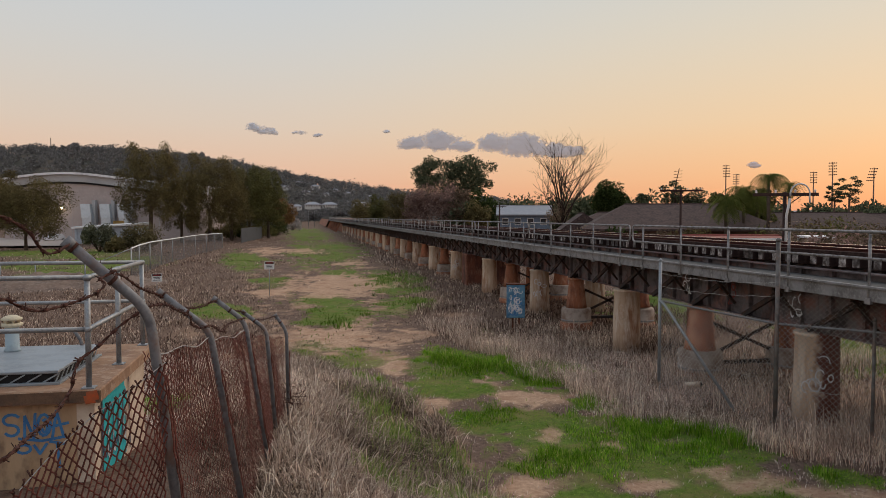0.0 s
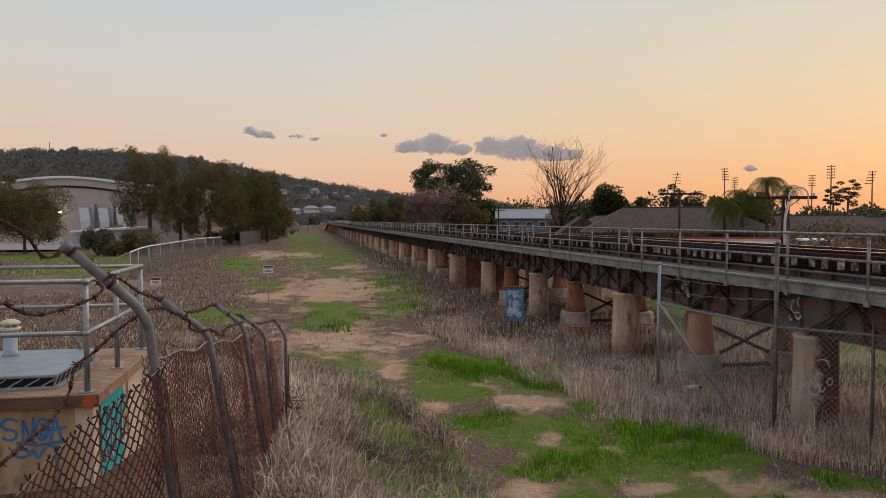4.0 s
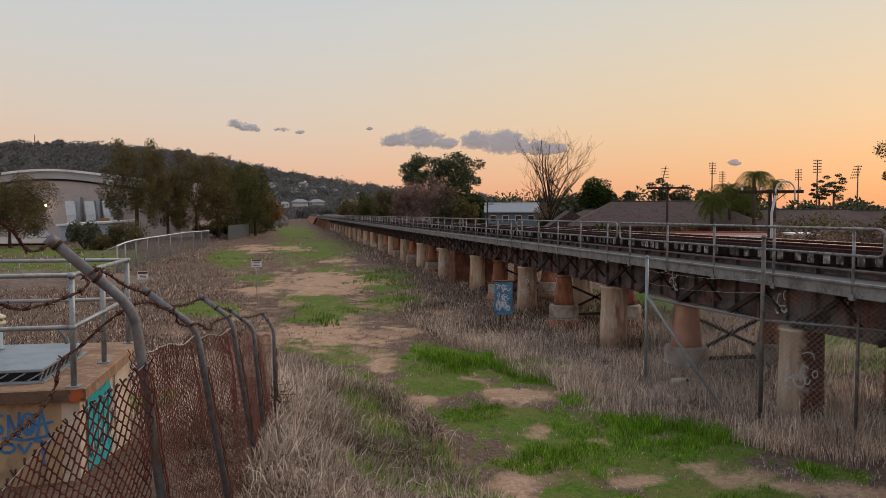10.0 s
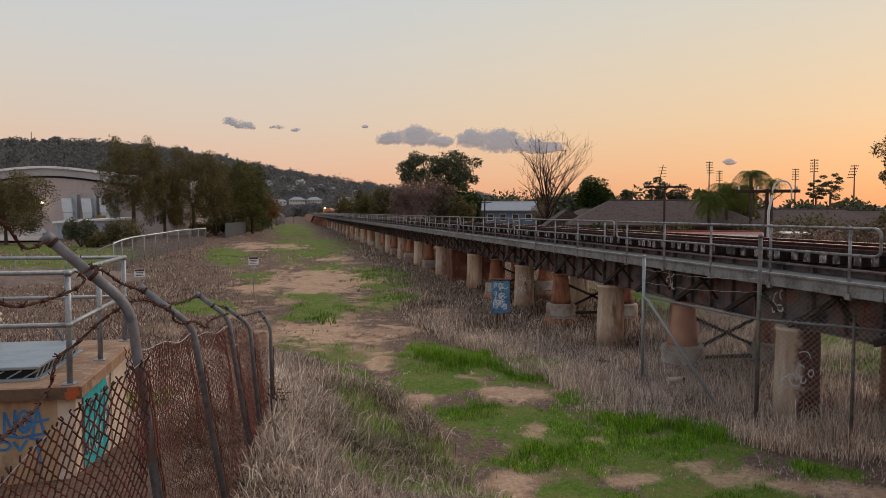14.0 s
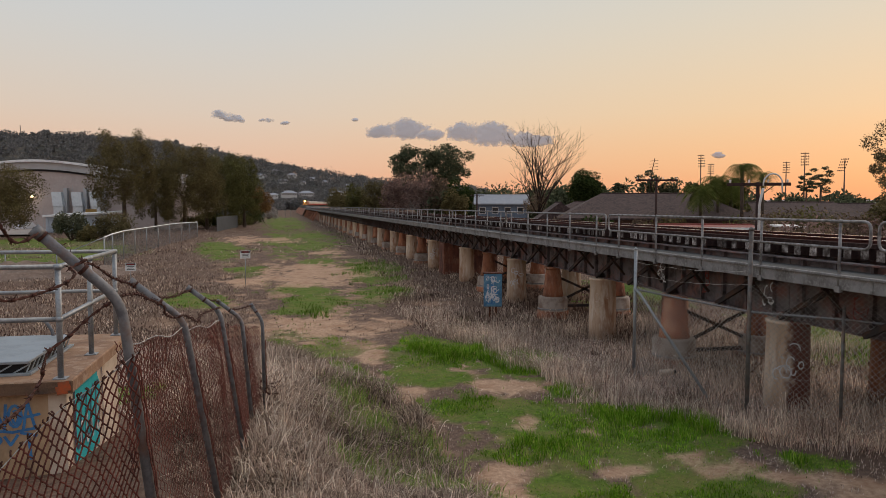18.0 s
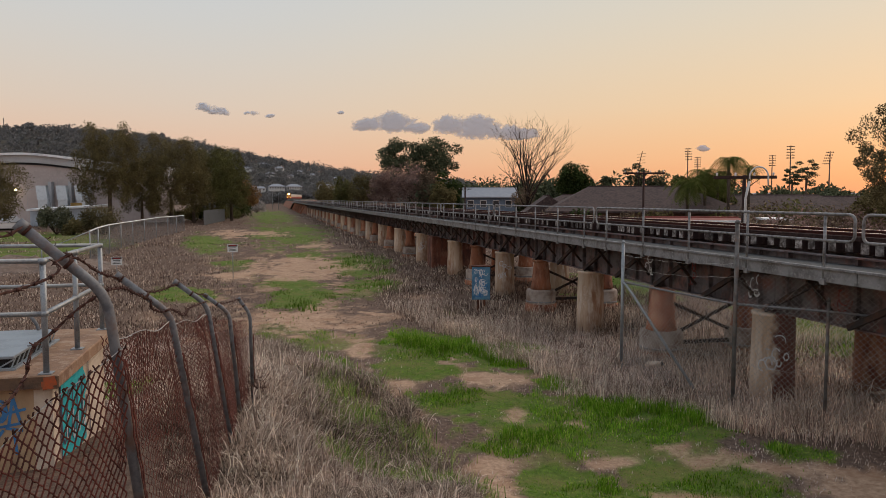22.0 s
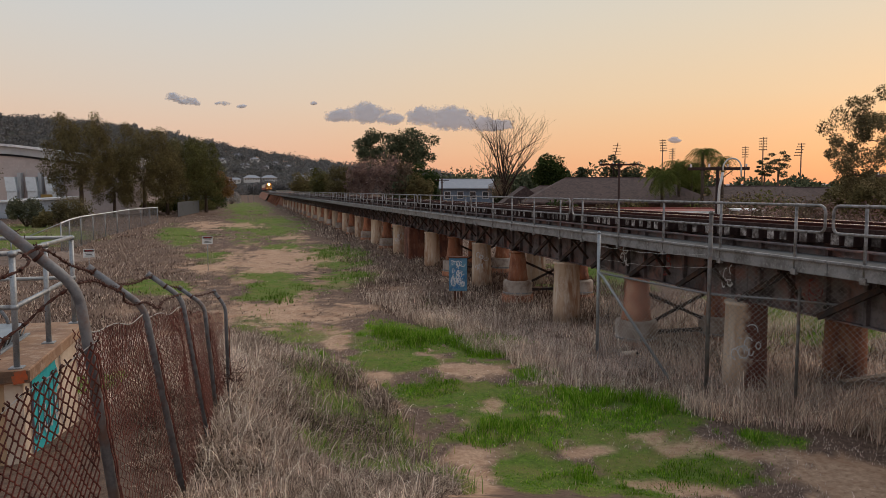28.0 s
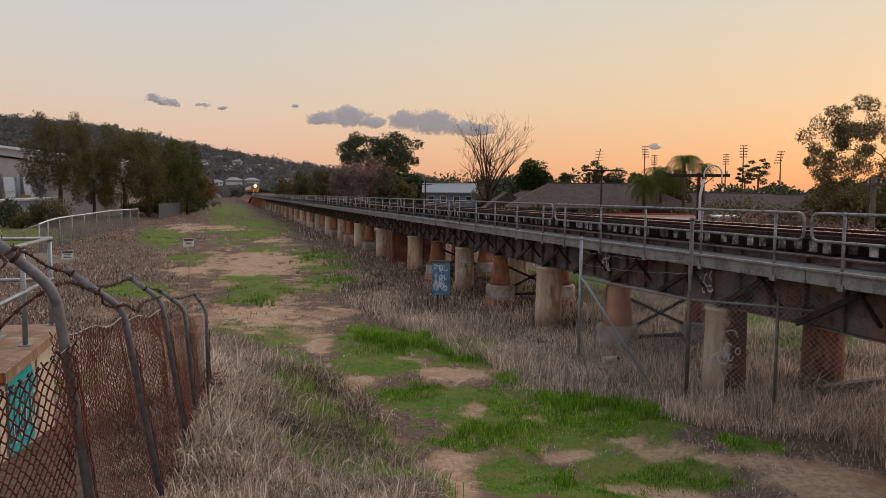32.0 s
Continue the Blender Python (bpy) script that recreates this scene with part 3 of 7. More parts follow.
def handrail():
    L_ = 11.3
    top, mid, r = 1.04, 0.52, 0.029
    p = tagged(thing("handrail", (WX0, 22.7, Z_WALK)), "grey steel tube handrail panel with rounded ends along the viaduct walkway", "handrail", "handrail panels")
    y0, y1 = 0.10, L_ - 0.10
    bm = B()
    pts = []
    c = 0.14
    for cy, cz, a0 in ((y0 + c, mid + c, 180), (y0 + c, top - c, 90)):
        for k in range(5):
            a = radians(a0 + (90 - k * 22.5 if a0 == 180 else 90 - k * 22.5))
            pts.append((0, cy + c * math.cos(a), cz + c * math.sin(a)))
    left = pts
    right = [(0, L_ - q[1], q[2]) for q in left][::-1]
    tube(bm, left + right + [left[0]], r, 8)
    part("rail_loop", bm, HANDRAIL, p)
    for k in range(5):
        y = 0.86 + k * (L_ - 1.72) / 4
        bm = B()
        tube(bm, [(0, y, -0.36), (0, y, top)], r * 1.05, 8)
        lathe(bm, [(0.0, top + 0.045), (0.036, top + 0.03), (0.045, top), (0.036, top - 0.03), (0.0, top - 0.045)], 8, (0, y, 0))
        lathe(bm, [(0.0, mid + 0.04), (0.034, mid + 0.025), (0.04, mid), (0.034, mid - 0.025), (0.0, mid - 0.04)], 8, (0, y, 0))
        box(bm, (0.0, y, -0.30), (0.08, 0.14, 0.12))
        part("stanchion", bm, HANDRAIL, p)
    for i in range(-3, 26):
        if i:
            copy_thing(p, pose(WX0, 22.7 + i * L_, Z_WALK))


VIADUCT = viaduct()
handrail()


# ---------------------------------------------------------------- grass
def blade_material(name, ramp_stops, trans=0.25, tuft=2.6):
    m = bpy.data.materials.new(name)
    m.use_nodes = True
    nt = m.node_tree
    N, L = nt.nodes.new, nt.links.new
    nt.nodes.remove(nt.nodes["Principled BSDF"])
    g, r = N("ShaderNodeNewGeometry"), N("ShaderNodeValToRGB")
    e = r.color_ramp.elements
    e[0].position, e[0].color = ramp_stops[0][0], (*ramp_stops[0][1], 1)
    e[1].position, e[1].color = ramp_stops[-1][0], (*ramp_stops[-1][1], 1)
    for p, c in ramp_stops[1:-1]:
        e.new(p).color = (*c, 1)
    L(g.outputs["Random Per Island"], r.inputs[0])
    n = N("ShaderNodeTexNoise")
    n.inputs["Scale"].default_value, n.inputs["Detail"].default_value = 0.35, 4
    L(g.outputs["Position"], n.inputs["Vector"])
    mr = N("ShaderNodeMapRange")
    mr.inputs["From Min"].default_value, mr.inputs["From Max"].default_value = 0.3, 0.7
    mr.inputs["To Min"].default_value, mr.inputs["To Max"].default_value = 0.75, 1.25
    L(n.outputs["Fac"], mr.inputs["Value"])
    n2 = N("ShaderNodeTexNoise")
    n2.inputs["Scale"].default_value, n2.inputs["Detail"].default_value = tuft, 3
    L(g.outputs["Position"], n2.inputs["Vector"])
    mr2 = N("ShaderNodeMapRange")
    mr2.inputs["From Min"].default_value, mr2.inputs["From Max"].default_value = 0.32, 0.68
    mr2.inputs["To Min"].default_value, mr2.inputs["To Max"].default_value = 0.68, 1.32
    L(n2.outputs["Fac"], mr2.inputs["Value"])
    both = N("ShaderNodeMath")
    both.operation = "MULTIPLY"
    L(mr.outputs[0], both.inputs[0])
    L(mr2.outputs[0], both.inputs[1])
    h = N("ShaderNodeHueSaturation")
    L(both.outputs[0], h.inputs["Value"])
    L(r.outputs[0], h.inputs["Color"])
    a, b, k = N("ShaderNodeBsdfDiffuse"), N("ShaderNodeBsdfTranslucent"), N("ShaderNodeMixShader")
    for q in (a, b):
        L(h.outputs[0], q.inputs["Color"])
    k.inputs[0].default_value = trans
    L(a.outputs[0], k.inputs[1])
    L(b.outputs[0], k.inputs[2])
    L(k.outputs[0], nt.nodes["Material Output"].inputs[0])
    return m


STRAW = blade_material("dry_straw", [(0.0, (0.055, 0.034, 0.028)), (0.3, (0.155, 0.103, 0.083)), (0.7, (0.38, 0.275, 0.22)), (1.0, (0.78, 0.64, 0.52))], 0.4)
STRAW_PALE = blade_material("bleached_straw", [(0.0, (0.075, 0.048, 0.041)), (0.2, (0.32, 0.220, 0.186)), (0.5, (0.75, 0.565, 0.48)), (1.0, (0.95, 0.83, 0.73))], 0.4)
TURF = blade_material("green_blades", [(0.0, (0.055, 0.13, 0.010)), (0.45, (0.15, 0.31, 0.022)), (0.85, (0.28, 0.45, 0.042)), (1.0, (0.50, 0.46, 0.15))], 0.4)
SAGE = blade_material("grey_green_weeds", [(0.0, (0.09, 0.15, 0.028)), (0.5, (0.22, 0.34, 0.065)), (0.8, (0.38, 0.48, 0.13)), (1.0, (0.55, 0.46, 0.21))], 0.4)
THATCH = blade_material("deck_shaded_brown_weeds", [(0.0, (0.045, 0.029, 0.024)), (0.5, (0.14, 0.088, 0.070)), (1.0, (0.36, 0.25, 0.19))], 0.3)
TANGLE = blade_material("dark_dry_tangle", [(0.0, (0.045, 0.031, 0.025)), (0.35, (0.16, 0.115, 0.09)), (0.75, (0.38, 0.285, 0.22)), (1.0, (0.78, 0.64, 0.50))], 0.35, 1.6)

TURF_FAR = blade_material("dull_green_blades", [(0.0, (0.055, 0.115, 0.012)), (0.5, (0.12, 0.215, 0.03)), (1.0, (0.25, 0.28, 0.085))], 0.35)
STALK = blade_material("pale_seed_stalk", [(0.0, (0.22, 0.152, 0.122)), (0.45, (0.50, 0.37, 0.295)), (0.8, (0.78, 0.62, 0.505)), (1.0, (0.96, 0.85, 0.71))], 0.4)


def blades(name, x, y, hgt, wid, lean, material, curl=0.5, seed=1):
    """A sward of single bent blades, three triangles each."""
    g = np.random.default_rng(seed)
    n = len(x)
    z = height(x, y) - 0.02
    th, fa = g.uniform(0, 6.283, n), g.uniform(0, 6.283, n)
    dx, dy = np.cos(th) * lean * hgt, np.sin(th) * lean * hgt
    sx, sy = np.cos(fa) * wid / 2, np.sin(fa) * wid / 2
    base = np.stack([x, y, z], -1)
    mid = base + np.stack([dx * 0.35, dy * 0.35, hgt * 0.62], -1)
    tip = base + np.stack([dx, dy, hgt * (1 - curl * lean * 0.6)], -1)
    s = np.stack([sx, sy, np.zeros(n)], -1)
    co = np.stack([base - s, base + s, mid + s * 0.8, mid - s * 0.8, tip], 1).reshape(-1, 3)
    i = np.arange(n)[:, None] * 5
    tri = np.concatenate([i + np.array([0, 1, 2]), i + np.array([0, 2, 3]), i + np.array([3, 2, 4])])
    ob = arrays_ob(name, co, tri, material)
    return ob


def scatter(n, r0, r1, a0, a1, seed, power=1.0):
    """Random places over a sector seen from the eye; power > 1 crowds them near."""
    g = np.random.default_rng(seed)
    r = r0 + (r1 - r0) * g.uniform(0, 1, n) ** power
    a = np.radians(g.uniform(a0, a1, n))
    return r * np.sin(a), r * np.cos(a)


def clump_weight(x, y, seed):
    return smooth01(-0.35, 0.5, fbm(x * 1.1, y * 1.1, seed, 4))


def curled(name, x, y, hgt, wid, lean, curl, material, seed=1):
    """Stalks that rise and hook over at the tip, five segments each."""
    g = np.random.default_rng(seed)
    n, k = len(x), 5
    th = g.uniform(0, 6.283, n)
    fa = th + 1.571 + g.uniform(-0.7, 0.7, n)
    s_ = np.stack([np.cos(fa) * wid / 2, np.sin(fa) * wid / 2, np.zeros(n)], -1)
    p = np.stack([x, y, height(x, y) - 0.02], -1)
    rows = []
    for i in range(k + 1):
        u = i / k
        w = (1.0, 1.0, 0.9, 0.8, 0.65, 0.12)[i]
        rows += [p - s_ * w, p + s_ * w]
        phi = lean + curl * u ** 2.2
        p = p + np.stack([np.cos(th) * np.sin(phi), np.sin(th) * np.sin(phi), np.cos(phi)], -1) * (hgt * (1.35 - 0.7 * u) / k)[:, None]
    co = np.stack(rows, 1).reshape(-1, 3)
    b = np.arange(n)[:, None] * (2 * k + 2)
    q = np.concatenate([b + np.array([2 * i, 2 * i + 1, 2 * i + 3, 2 * i + 2]) for i in range(k)])
    return arrays_ob(name, co, q, material)


def grass():
    # short straw on the flat, taller beside the viaduct
    for tag, n, r0, r1, wid, pw, sd in (("dry_grass", 210000, 11, 27, 0.0105, 1.0, 5), ("dry_grass_beyond", 200000, 27, 75, 0.030, 1.25, 6), ("dry_grass_far", 90000, 75, 230, 0.07, 1.2, 7)):
        x, y = scatter(n, r0, r1, -27, 50 if r0 < 30 else 30, sd, pw)
        g, e = cover(x, y)
        r = np.random.default_rng(sd + 50)
        band = band_at(x, y) * (1 - 0.7 * smooth01(11.2, 12.4, x) * smooth01(13.5, 17, y) * (1 - smooth01(45, 70, y)))
        open_ = 1 - 0.97 * np.maximum(g, e) * (1 - 0.9 * band)
        keep = r.uniform(0, 1, n) < np.clip(open_, 0.01, 1) * (0.45 + 0.55 * np.maximum(band, 1 - smooth01(-3.0, 0.5, x + 0.02 * y))) * (0.3 + 0.7 * clump_weight(x, y, 41))
        keep &= ~((x < -1.8) & (y < 10.3)) & (r.uniform(0, 1, n) > 0.7 * knoll_at(x, y))
        x, y, band = x[keep], y[keep], band[keep]
        field = (1 - smooth01(-3.0, 0.5, x + 0.02 * y)) * (1 - smooth01(60, 90, y))
        h = ((0.07 if r0 < 60 else 0.18) + 0.11 * field + 0.19 * band * (0.45 + 0.75 * clump_weight(x, y, 43))) * r.uniform(0.45, 1.5, len(x))
        ob = blades(tag, x, y, h, wid * r.uniform(0.5, 1.4, len(x)), r.uniform(0.1, 1.2, len(x)), STRAW_PALE if r0 < 20 else STRAW, 0.6, sd)
        tagged(ob, "dry straw grass on the flat and along the viaduct", "grass", kind="stuff")
    # dense dark tangle of the knoll
    x, y = scatter(330000, 3.6, 23.5, -8, 18, 15, 1.15)
    r = np.random.default_rng(16)
    keep = (r.uniform(0, 1, len(x)) < knoll_at(x, y) * (0.35 + 0.65 * clump_weight(x, y, 45)) * (1 - 0.2 * smooth01(-0.1, 0.3, ellipses(x, y, WEEDS, 0.0 * x)))) & ~((x < -1.8) & (y < 10.3)) & ((x > np.interp(y, (3.5, 10.4), (-0.55, -0.3))) | (r.uniform(0, 1, len(x)) < 0.4))
    x, y = x[keep], y[keep]
    d = np.hypot(x, y)
    cl = clump_weight(x * 1.3, y * 1.3, 44)
    ob = blades("dry_tangle", x, y, (0.12 + 0.24 * cl) * r.uniform(0.5, 1.5, len(x)) * np.clip(d / 11, 0.5, 1.2), np.clip(0.0011 * d, 0.004, 0.012) * r.uniform(0.6, 1.5, len(x)), r.uniform(0.2, 1.7, len(x)), TANGLE, 0.7, 17)
    tagged(ob, "dense brown tangle of dry weeds on the knoll", "dry weeds", kind="stuff")
    x, y = scatter(120000, 3.6, 23.5, -8, 18, 25, 1.0)
    keep = (r.uniform(0, 1, len(x)) < knoll_at(x, y) * clump_weight(x * 1.4, y * 1.4, 46) * 0.46 * (1 - 0.35 * smooth01(-0.1, 0.3, ellipses(x, y, WEEDS, 0.0 * x)))) & ~((x < np.interp(y, (3.5, 10.4), (-0.5, -0.25))) & (y < 10.3))
    x, y = x[keep], y[keep]
    d = np.hypot(x, y)
    ob = curled("curled_stalks", x, y, r.uniform(0.20, 0.58, len(x)) * np.clip(d / 11, 0.5, 1.2), np.clip(0.0015 * d, 0.006, 0.016) * r.uniform(0.6, 1.3, len(x)), r.uniform(0.0, 0.95, len(x)), r.uniform(0.3, 3.6, len(x)), STALK, 27)
    tagged(ob, "pale curled dry stalks on the knoll", "dry weeds", kind="stuff")
    for tag, n, r0, r1, wid, pw, sd in (("green_grass", 400000, 9.5, 27, 0.011, 1.0, 8), ("green_grass_beyond", 130000, 27, 80, 0.03, 1.3, 9), ("green_grass_far", 60000, 80, 260, 0.09, 1.3, 10)):
        x, y = scatter(n, r0, r1, -27, 50 if r0 < 30 else 30, sd, pw)
        g, e = cover(x, y)
        lush = smooth01(-0.1, 0.7, ellipses(x, y, LUSH, 0.9 * fbm(x * 1.6, y * 1.2, 19, 5) + 0.6 * fbm(x * 5, y * 4, 20, 3)))
        r = np.random.default_rng(sd + 60)
        keep = r.uniform(0, 1, n) < np.maximum(np.clip(g, 0, 1) * (0.45 + 0.55 * clump_weight(x * 1.5, y * 1.5, 47)), lush)
        keep &= ~((x < -0.2) & (y < 10.3))
        x, y, lush = x[keep], y[keep], lush[keep]
        h = (0.035 + 0.095 * clump_weight(x * 1.3, y * 1.3, 49) ** 2 + 0.20 * lush * (0.5 + 0.9 * clump_weight(x * 1.6, y * 1.6, 50))) * r.uniform(0.5, 1.4, len(x))
        ob = blades(tag, x, y, h, wid * r.uniform(0.6, 1.4, len(x)), r.uniform(0.1, 1.0, len(x)), TURF if r0 < 20 else TURF_FAR, 0.5, sd)
        tagged(ob, "short bright green grass with taller tufts", "grass", kind="stuff")
    # pale bent seed stalks standing over the band
    x, y = scatter(230000, 10.0, 32, 8, 50, 87)
    r = np.random.default_rng(88)
    band = band_at(x, y)
    front = band * (1 - 0.75 * smooth01(0.3, 2.6, x - np.interp(y, (11, 13, 16, 19, 23, 27.5), (11.2, 9.0, 7.5, 7.3, 6.7, 5.3))))
    keep = r.uniform(0, 1, len(x)) < front * (0.15 + 0.85 * clump_weight(x * 0.7, y * 0.7, 61))
    x, y = x[keep], y[keep]
    ob = curled("seed_stalks", x, y, r.uniform(0.26, 0.62, len(x)), r.uniform(0.008, 0.017, len(x)), r.uniform(0.0, 0.5, len(x)), r.uniform(0.4, 3.0, len(x)), STALK, 89)
    tagged(ob, "pale bent seed stalks over the dry grass", "grass", kind="stuff")
    # brown weeds below the deck; their dark colour also carries the deck's shade
    x, y = scatter(90000, 13, 50, 14, 50, 97, 1.2)
    r = np.random.default_rng(98)
    keep = r.uniform(0, 1, len(x)) < smooth01(11.2, 12.2, x) * smooth01(13.5, 17, y) * (1 - smooth01(16, 19, x)) * (0.3 + 0.7 * clump_weight(x, y, 63))
    x, y = x[keep], y[keep]
    ob = blades("brown_weeds", x, y, r.uniform(0.12, 0.45, len(x)), 0.0012 * np.hypot(x, y) * r.uniform(0.6, 1.3, len(x)), r.uniform(0.1, 1.0, len(x)), THATCH, 0.6, 99)
    tagged(ob, "brown weeds below the viaduct deck, darkened for its shade", "weeds", kind="stuff")
    # green weeds among the dry stalks on the knoll
    x, y = scatter(150000, 4, 20, 0, 22, 77)
    r = np.random.default_rng(78)
    keep = r.uniform(0, 1, len(x)) < smooth01(-0.15, 0.35, ellipses(x, y, WEEDS, 0.8 * fbm(x * 1.6, y * 1.6, 71, 4) - 0.1)) * 0.34
    x, y = x[keep], y[keep]
    d = np.hypot(x, y)
    ob = curled("weeds", x, y, r.uniform(0.12, 0.46, len(x)) * np.clip(d / 10, 0.6, 1), np.clip(0.0011 * d, 0.004, 0.011) * r.uniform(0.6, 1.4, len(x)), r.uniform(0.0, 0.6, len(x)), r.uniform(0.2, 1.8, len(x)), SAGE, 79)
    tagged(ob, "green weeds growing among dry stalks", "weeds", kind="stuff")


# ---------------------------------------------------------------- the water tank
TANK_WALL = mat("stained_render", (0.46, 0.31, 0.19), 0.9, 0, (0.33, 0.20, 0.11), 1.2, 0.45, (0.16, 0.10, 0.07), 3.0, 0.28, bump=0.25, bscale=25, stretch=(1, 1, 0.5))
TANK_PALE = mat("pale_render", (0.62, 0.50, 0.40), 0.9, 0, (0.45, 0.33, 0.24), 2.0, 0.4, bump=0.2)
SLAB = mat("tank_slab_concrete", (0.33, 0.20, 0.125), 0.9, 0, (0.21, 0.12, 0.08), 2.2, 0.5, (0.42, 0.30, 0.22), 7, 0.3, bump=0.4, bscale=30)
SLAB_EDGE = mat("dark_slab_edge", (0.16, 0.095, 0.06), 0.95, 0, (0.07, 0.05, 0.04), 3.0, 0.5, (0.42, 0.13, 0.05), 2.2, 0.16, bump=0.4)
HATCH = mat("hatch_steel_sheet", (0.30, 0.34, 0.38), 0.5, 0.35, (0.24, 0.27, 0.30), 3, 0.5, (0.34, 0.36, 0.38), 30, 0.3)
CREAM = mat("cream_plastic_cap", (0.62, 0.55, 0.40), 0.6, 0, (0.45, 0.38, 0.27), 10, 0.4)
PIPE_BLUE = mat("pale_blue_pipe", (0.32, 0.40, 0.45), 0.6, 0, (0.24, 0.30, 0.34), 6, 0.4)
# black for running gear and cables, and for shade painted into recesses
BLACK = mat("black_shade_and_parts", (0.02, 0.02, 0.022), 0.8)
TEAL = mat("teal_spray_paint", (0.03, 0.42, 0.46), 0.7, 0, (0.02, 0.30, 0.36), 5, 0.4)
BLUE = mat("blue_spray_paint", (0.06, 0.20, 0.42), 0.7, 0, (0.04, 0.13, 0.30), 7, 0.4)
WHITEP = mat("white_spray_paint", (0.62, 0.62, 0.64), 0.7, 0, (0.42, 0.42, 0.44), 8, 0.4)
PURPLE = mat("dark_purple_spray_paint", (0.06, 0.05, 0.09), 0.7, 0, (0.10, 0.08, 0.10), 7, 0.4)

REDSPRAY = mat("faded_red_spray_paint", (0.24, 0.05, 0.045), 0.8, 0, (0.12, 0.04, 0.035), 5, 0.5)
SX, SY0, SY1, SZ = -1.95, 7.28, 9.85, 3.18


def strokes(bm, lines, w, plane, depth=0.004):
    """Painted strokes: flat ribbons laid on a wall; plane maps (u, v) to a place."""
    for ln in lines:
        for (u0, v0), (u1, v1) in zip(ln, ln[1:]):
            d = Vector((u1 - u0, v1 - v0))
            if d.length < 1e-6:
                continue
            p = Vector((-d.y, d.x)).normalized() * w / 2
            e = d.normalized() * w * 0.3
            q = [(u0 - e.x + p.x, v0 - e.y + p.y), (u1 + e.x + p.x, v1 + e.y + p.y), (u1 + e.x - p.x, v1 + e.y - p.y), (u0 - e.x - p.x, v0 - e.y - p.y)]
            bm.faces.new([bm.verts.new(plane(*k, depth + random.uniform(0, 0.0015))) for k in q])


def arc(cx, cy, rx, ry, a0, a1, n=9):
    return [(cx + rx * math.cos(radians(a0 + (a1 - a0) * k / n)), cy + ry * math.sin(radians(a0 + (a1 - a0) * k / n))) for k in range(n + 1)]


def tank():
    t = tagged(thing("concrete_tank", (SX, SY0, 1.8)), "stained concrete tank with slab lid and spray-painted walls", "tank")
    t.matrix_basis = Matrix.Identity(4)
    w = 5.2
    bm = B()
    box(bm, (SX - 0.10 - w / 2, (SY0 + SY1) / 2, 2.05), (w, SY1 - SY0 - 0.22, 2.0), 0.02)
    part("wall", bm, TANK_WALL, t)
    bm = B()
    box(bm, (SX - 0.11, SY0 + 0.105, 2.05), (0.16, 0.03, 1.98), 0.004)
    box(bm, (SX - 0.088, (SY0 + SY1) / 2, 2.05), (0.03, SY1 - SY0 - 0.2, 1.98), 0.004)
    part("rendered_side", bm, TANK_PALE, t, "paler rendered side wall")
    bm = B()
    box(bm, (SX - w / 2, (SY0 + SY1) / 2, SZ - 0.065), (w + 0.1, SY1 - SY0, 0.13), 0.012)
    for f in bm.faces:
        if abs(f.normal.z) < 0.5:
            # the front edge gets the darker brown, the other edges the slab colour
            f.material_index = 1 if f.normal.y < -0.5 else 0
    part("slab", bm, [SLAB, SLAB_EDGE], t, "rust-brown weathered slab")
    # blue letters on the front, joined loops
    front = lambda u, v, d: (SX - 0.10 - u, SY0 + 0.108 - d, SZ - 0.13 - v)
    bm = B()
    L1 = [arc(0.66, 0.15, 0.07, 0.05, 210, 450, 9) + arc(0.66, 0.25, 0.06, 0.05, 270, 30, 9), [(0.55, 0.34), (0.545, 0.12), (0.47, 0.33), (0.455, 0.10)],
          arc(0.38, 0.21, 0.055, 0.10, 0, 372, 14), arc(0.375, 0.22, 0.025, 0.06, 20, 300, 9), [(0.31, 0.34), (0.27, 0.08), (0.21, 0.33)], [(0.32, 0.23), (0.17, 0.20)],
          [(0.60, 0.33), (0.40, 0.36), (0.20, 0.33)], arc(0.56, 0.43, 0.06, 0.04, -20, 300, 10), [(0.47, 0.40), (0.42, 0.48), (0.36, 0.39)], [(0.27, 0.38), (0.25, 0.62)], [(0.33, 0.37), (0.20, 0.40)]]
    strokes(bm, L1, 0.026, front)
    part("spray_paint", bm, BLUE, t, "blue spray-painted scrawl")
    bm = B()
    strokes(bm, [[(0.03, -0.10), (0.10, -0.09)], [(0.02, -0.06), (0.12, -0.05)], [(0.05, -0.03), (0.11, -0.02)]], 0.05, lambda u, v, d: (SX + 0.04 - u, SY0 - d - 0.002, SZ - 0.13 - v))
    part("orange_spray", bm, mat("faded_orange_spray_paint", (0.50, 0.10, 0.03), 0.8, 0, (0.30, 0.10, 0.05), 14, 0.5), t, "faded orange spray patch on the slab corner")
    side = lambda u, v, d: (SX - 0.072 + d, SY0 + 0.1 + u, SZ - 0.13 - v)
    bm = B()
    strokes(bm, [arc(0.62 + 0.13 * k, 0.50 + 0.04 * (k % 2), 0.13, 0.34, 60 + 25 * k, 330, 10) for k in range(6)], 0.13, side)
    strokes(bm, [[(0.45 + 0.16 * k, 0.14), (0.50 + 0.16 * k, 0.88)] for k in range(6)], 0.15, side)
    part("spray_paint_panel", bm, TEAL, t, "teal spray-painted panel")
    bm = B()
    strokes(bm, [arc(0.5 + 0.2 * k, 0.45, 0.10, 0.25, 0, 300, 10) for k in range(5)] + [[(0.38, 0.10), (0.36, 0.90)], [(1.52, 0.08), (1.55, 0.92)]], 0.035, side, 0.009)
    part("spray_paint_outline", bm, PURPLE, t, "dark outline of the painted panel")
    bm = B()
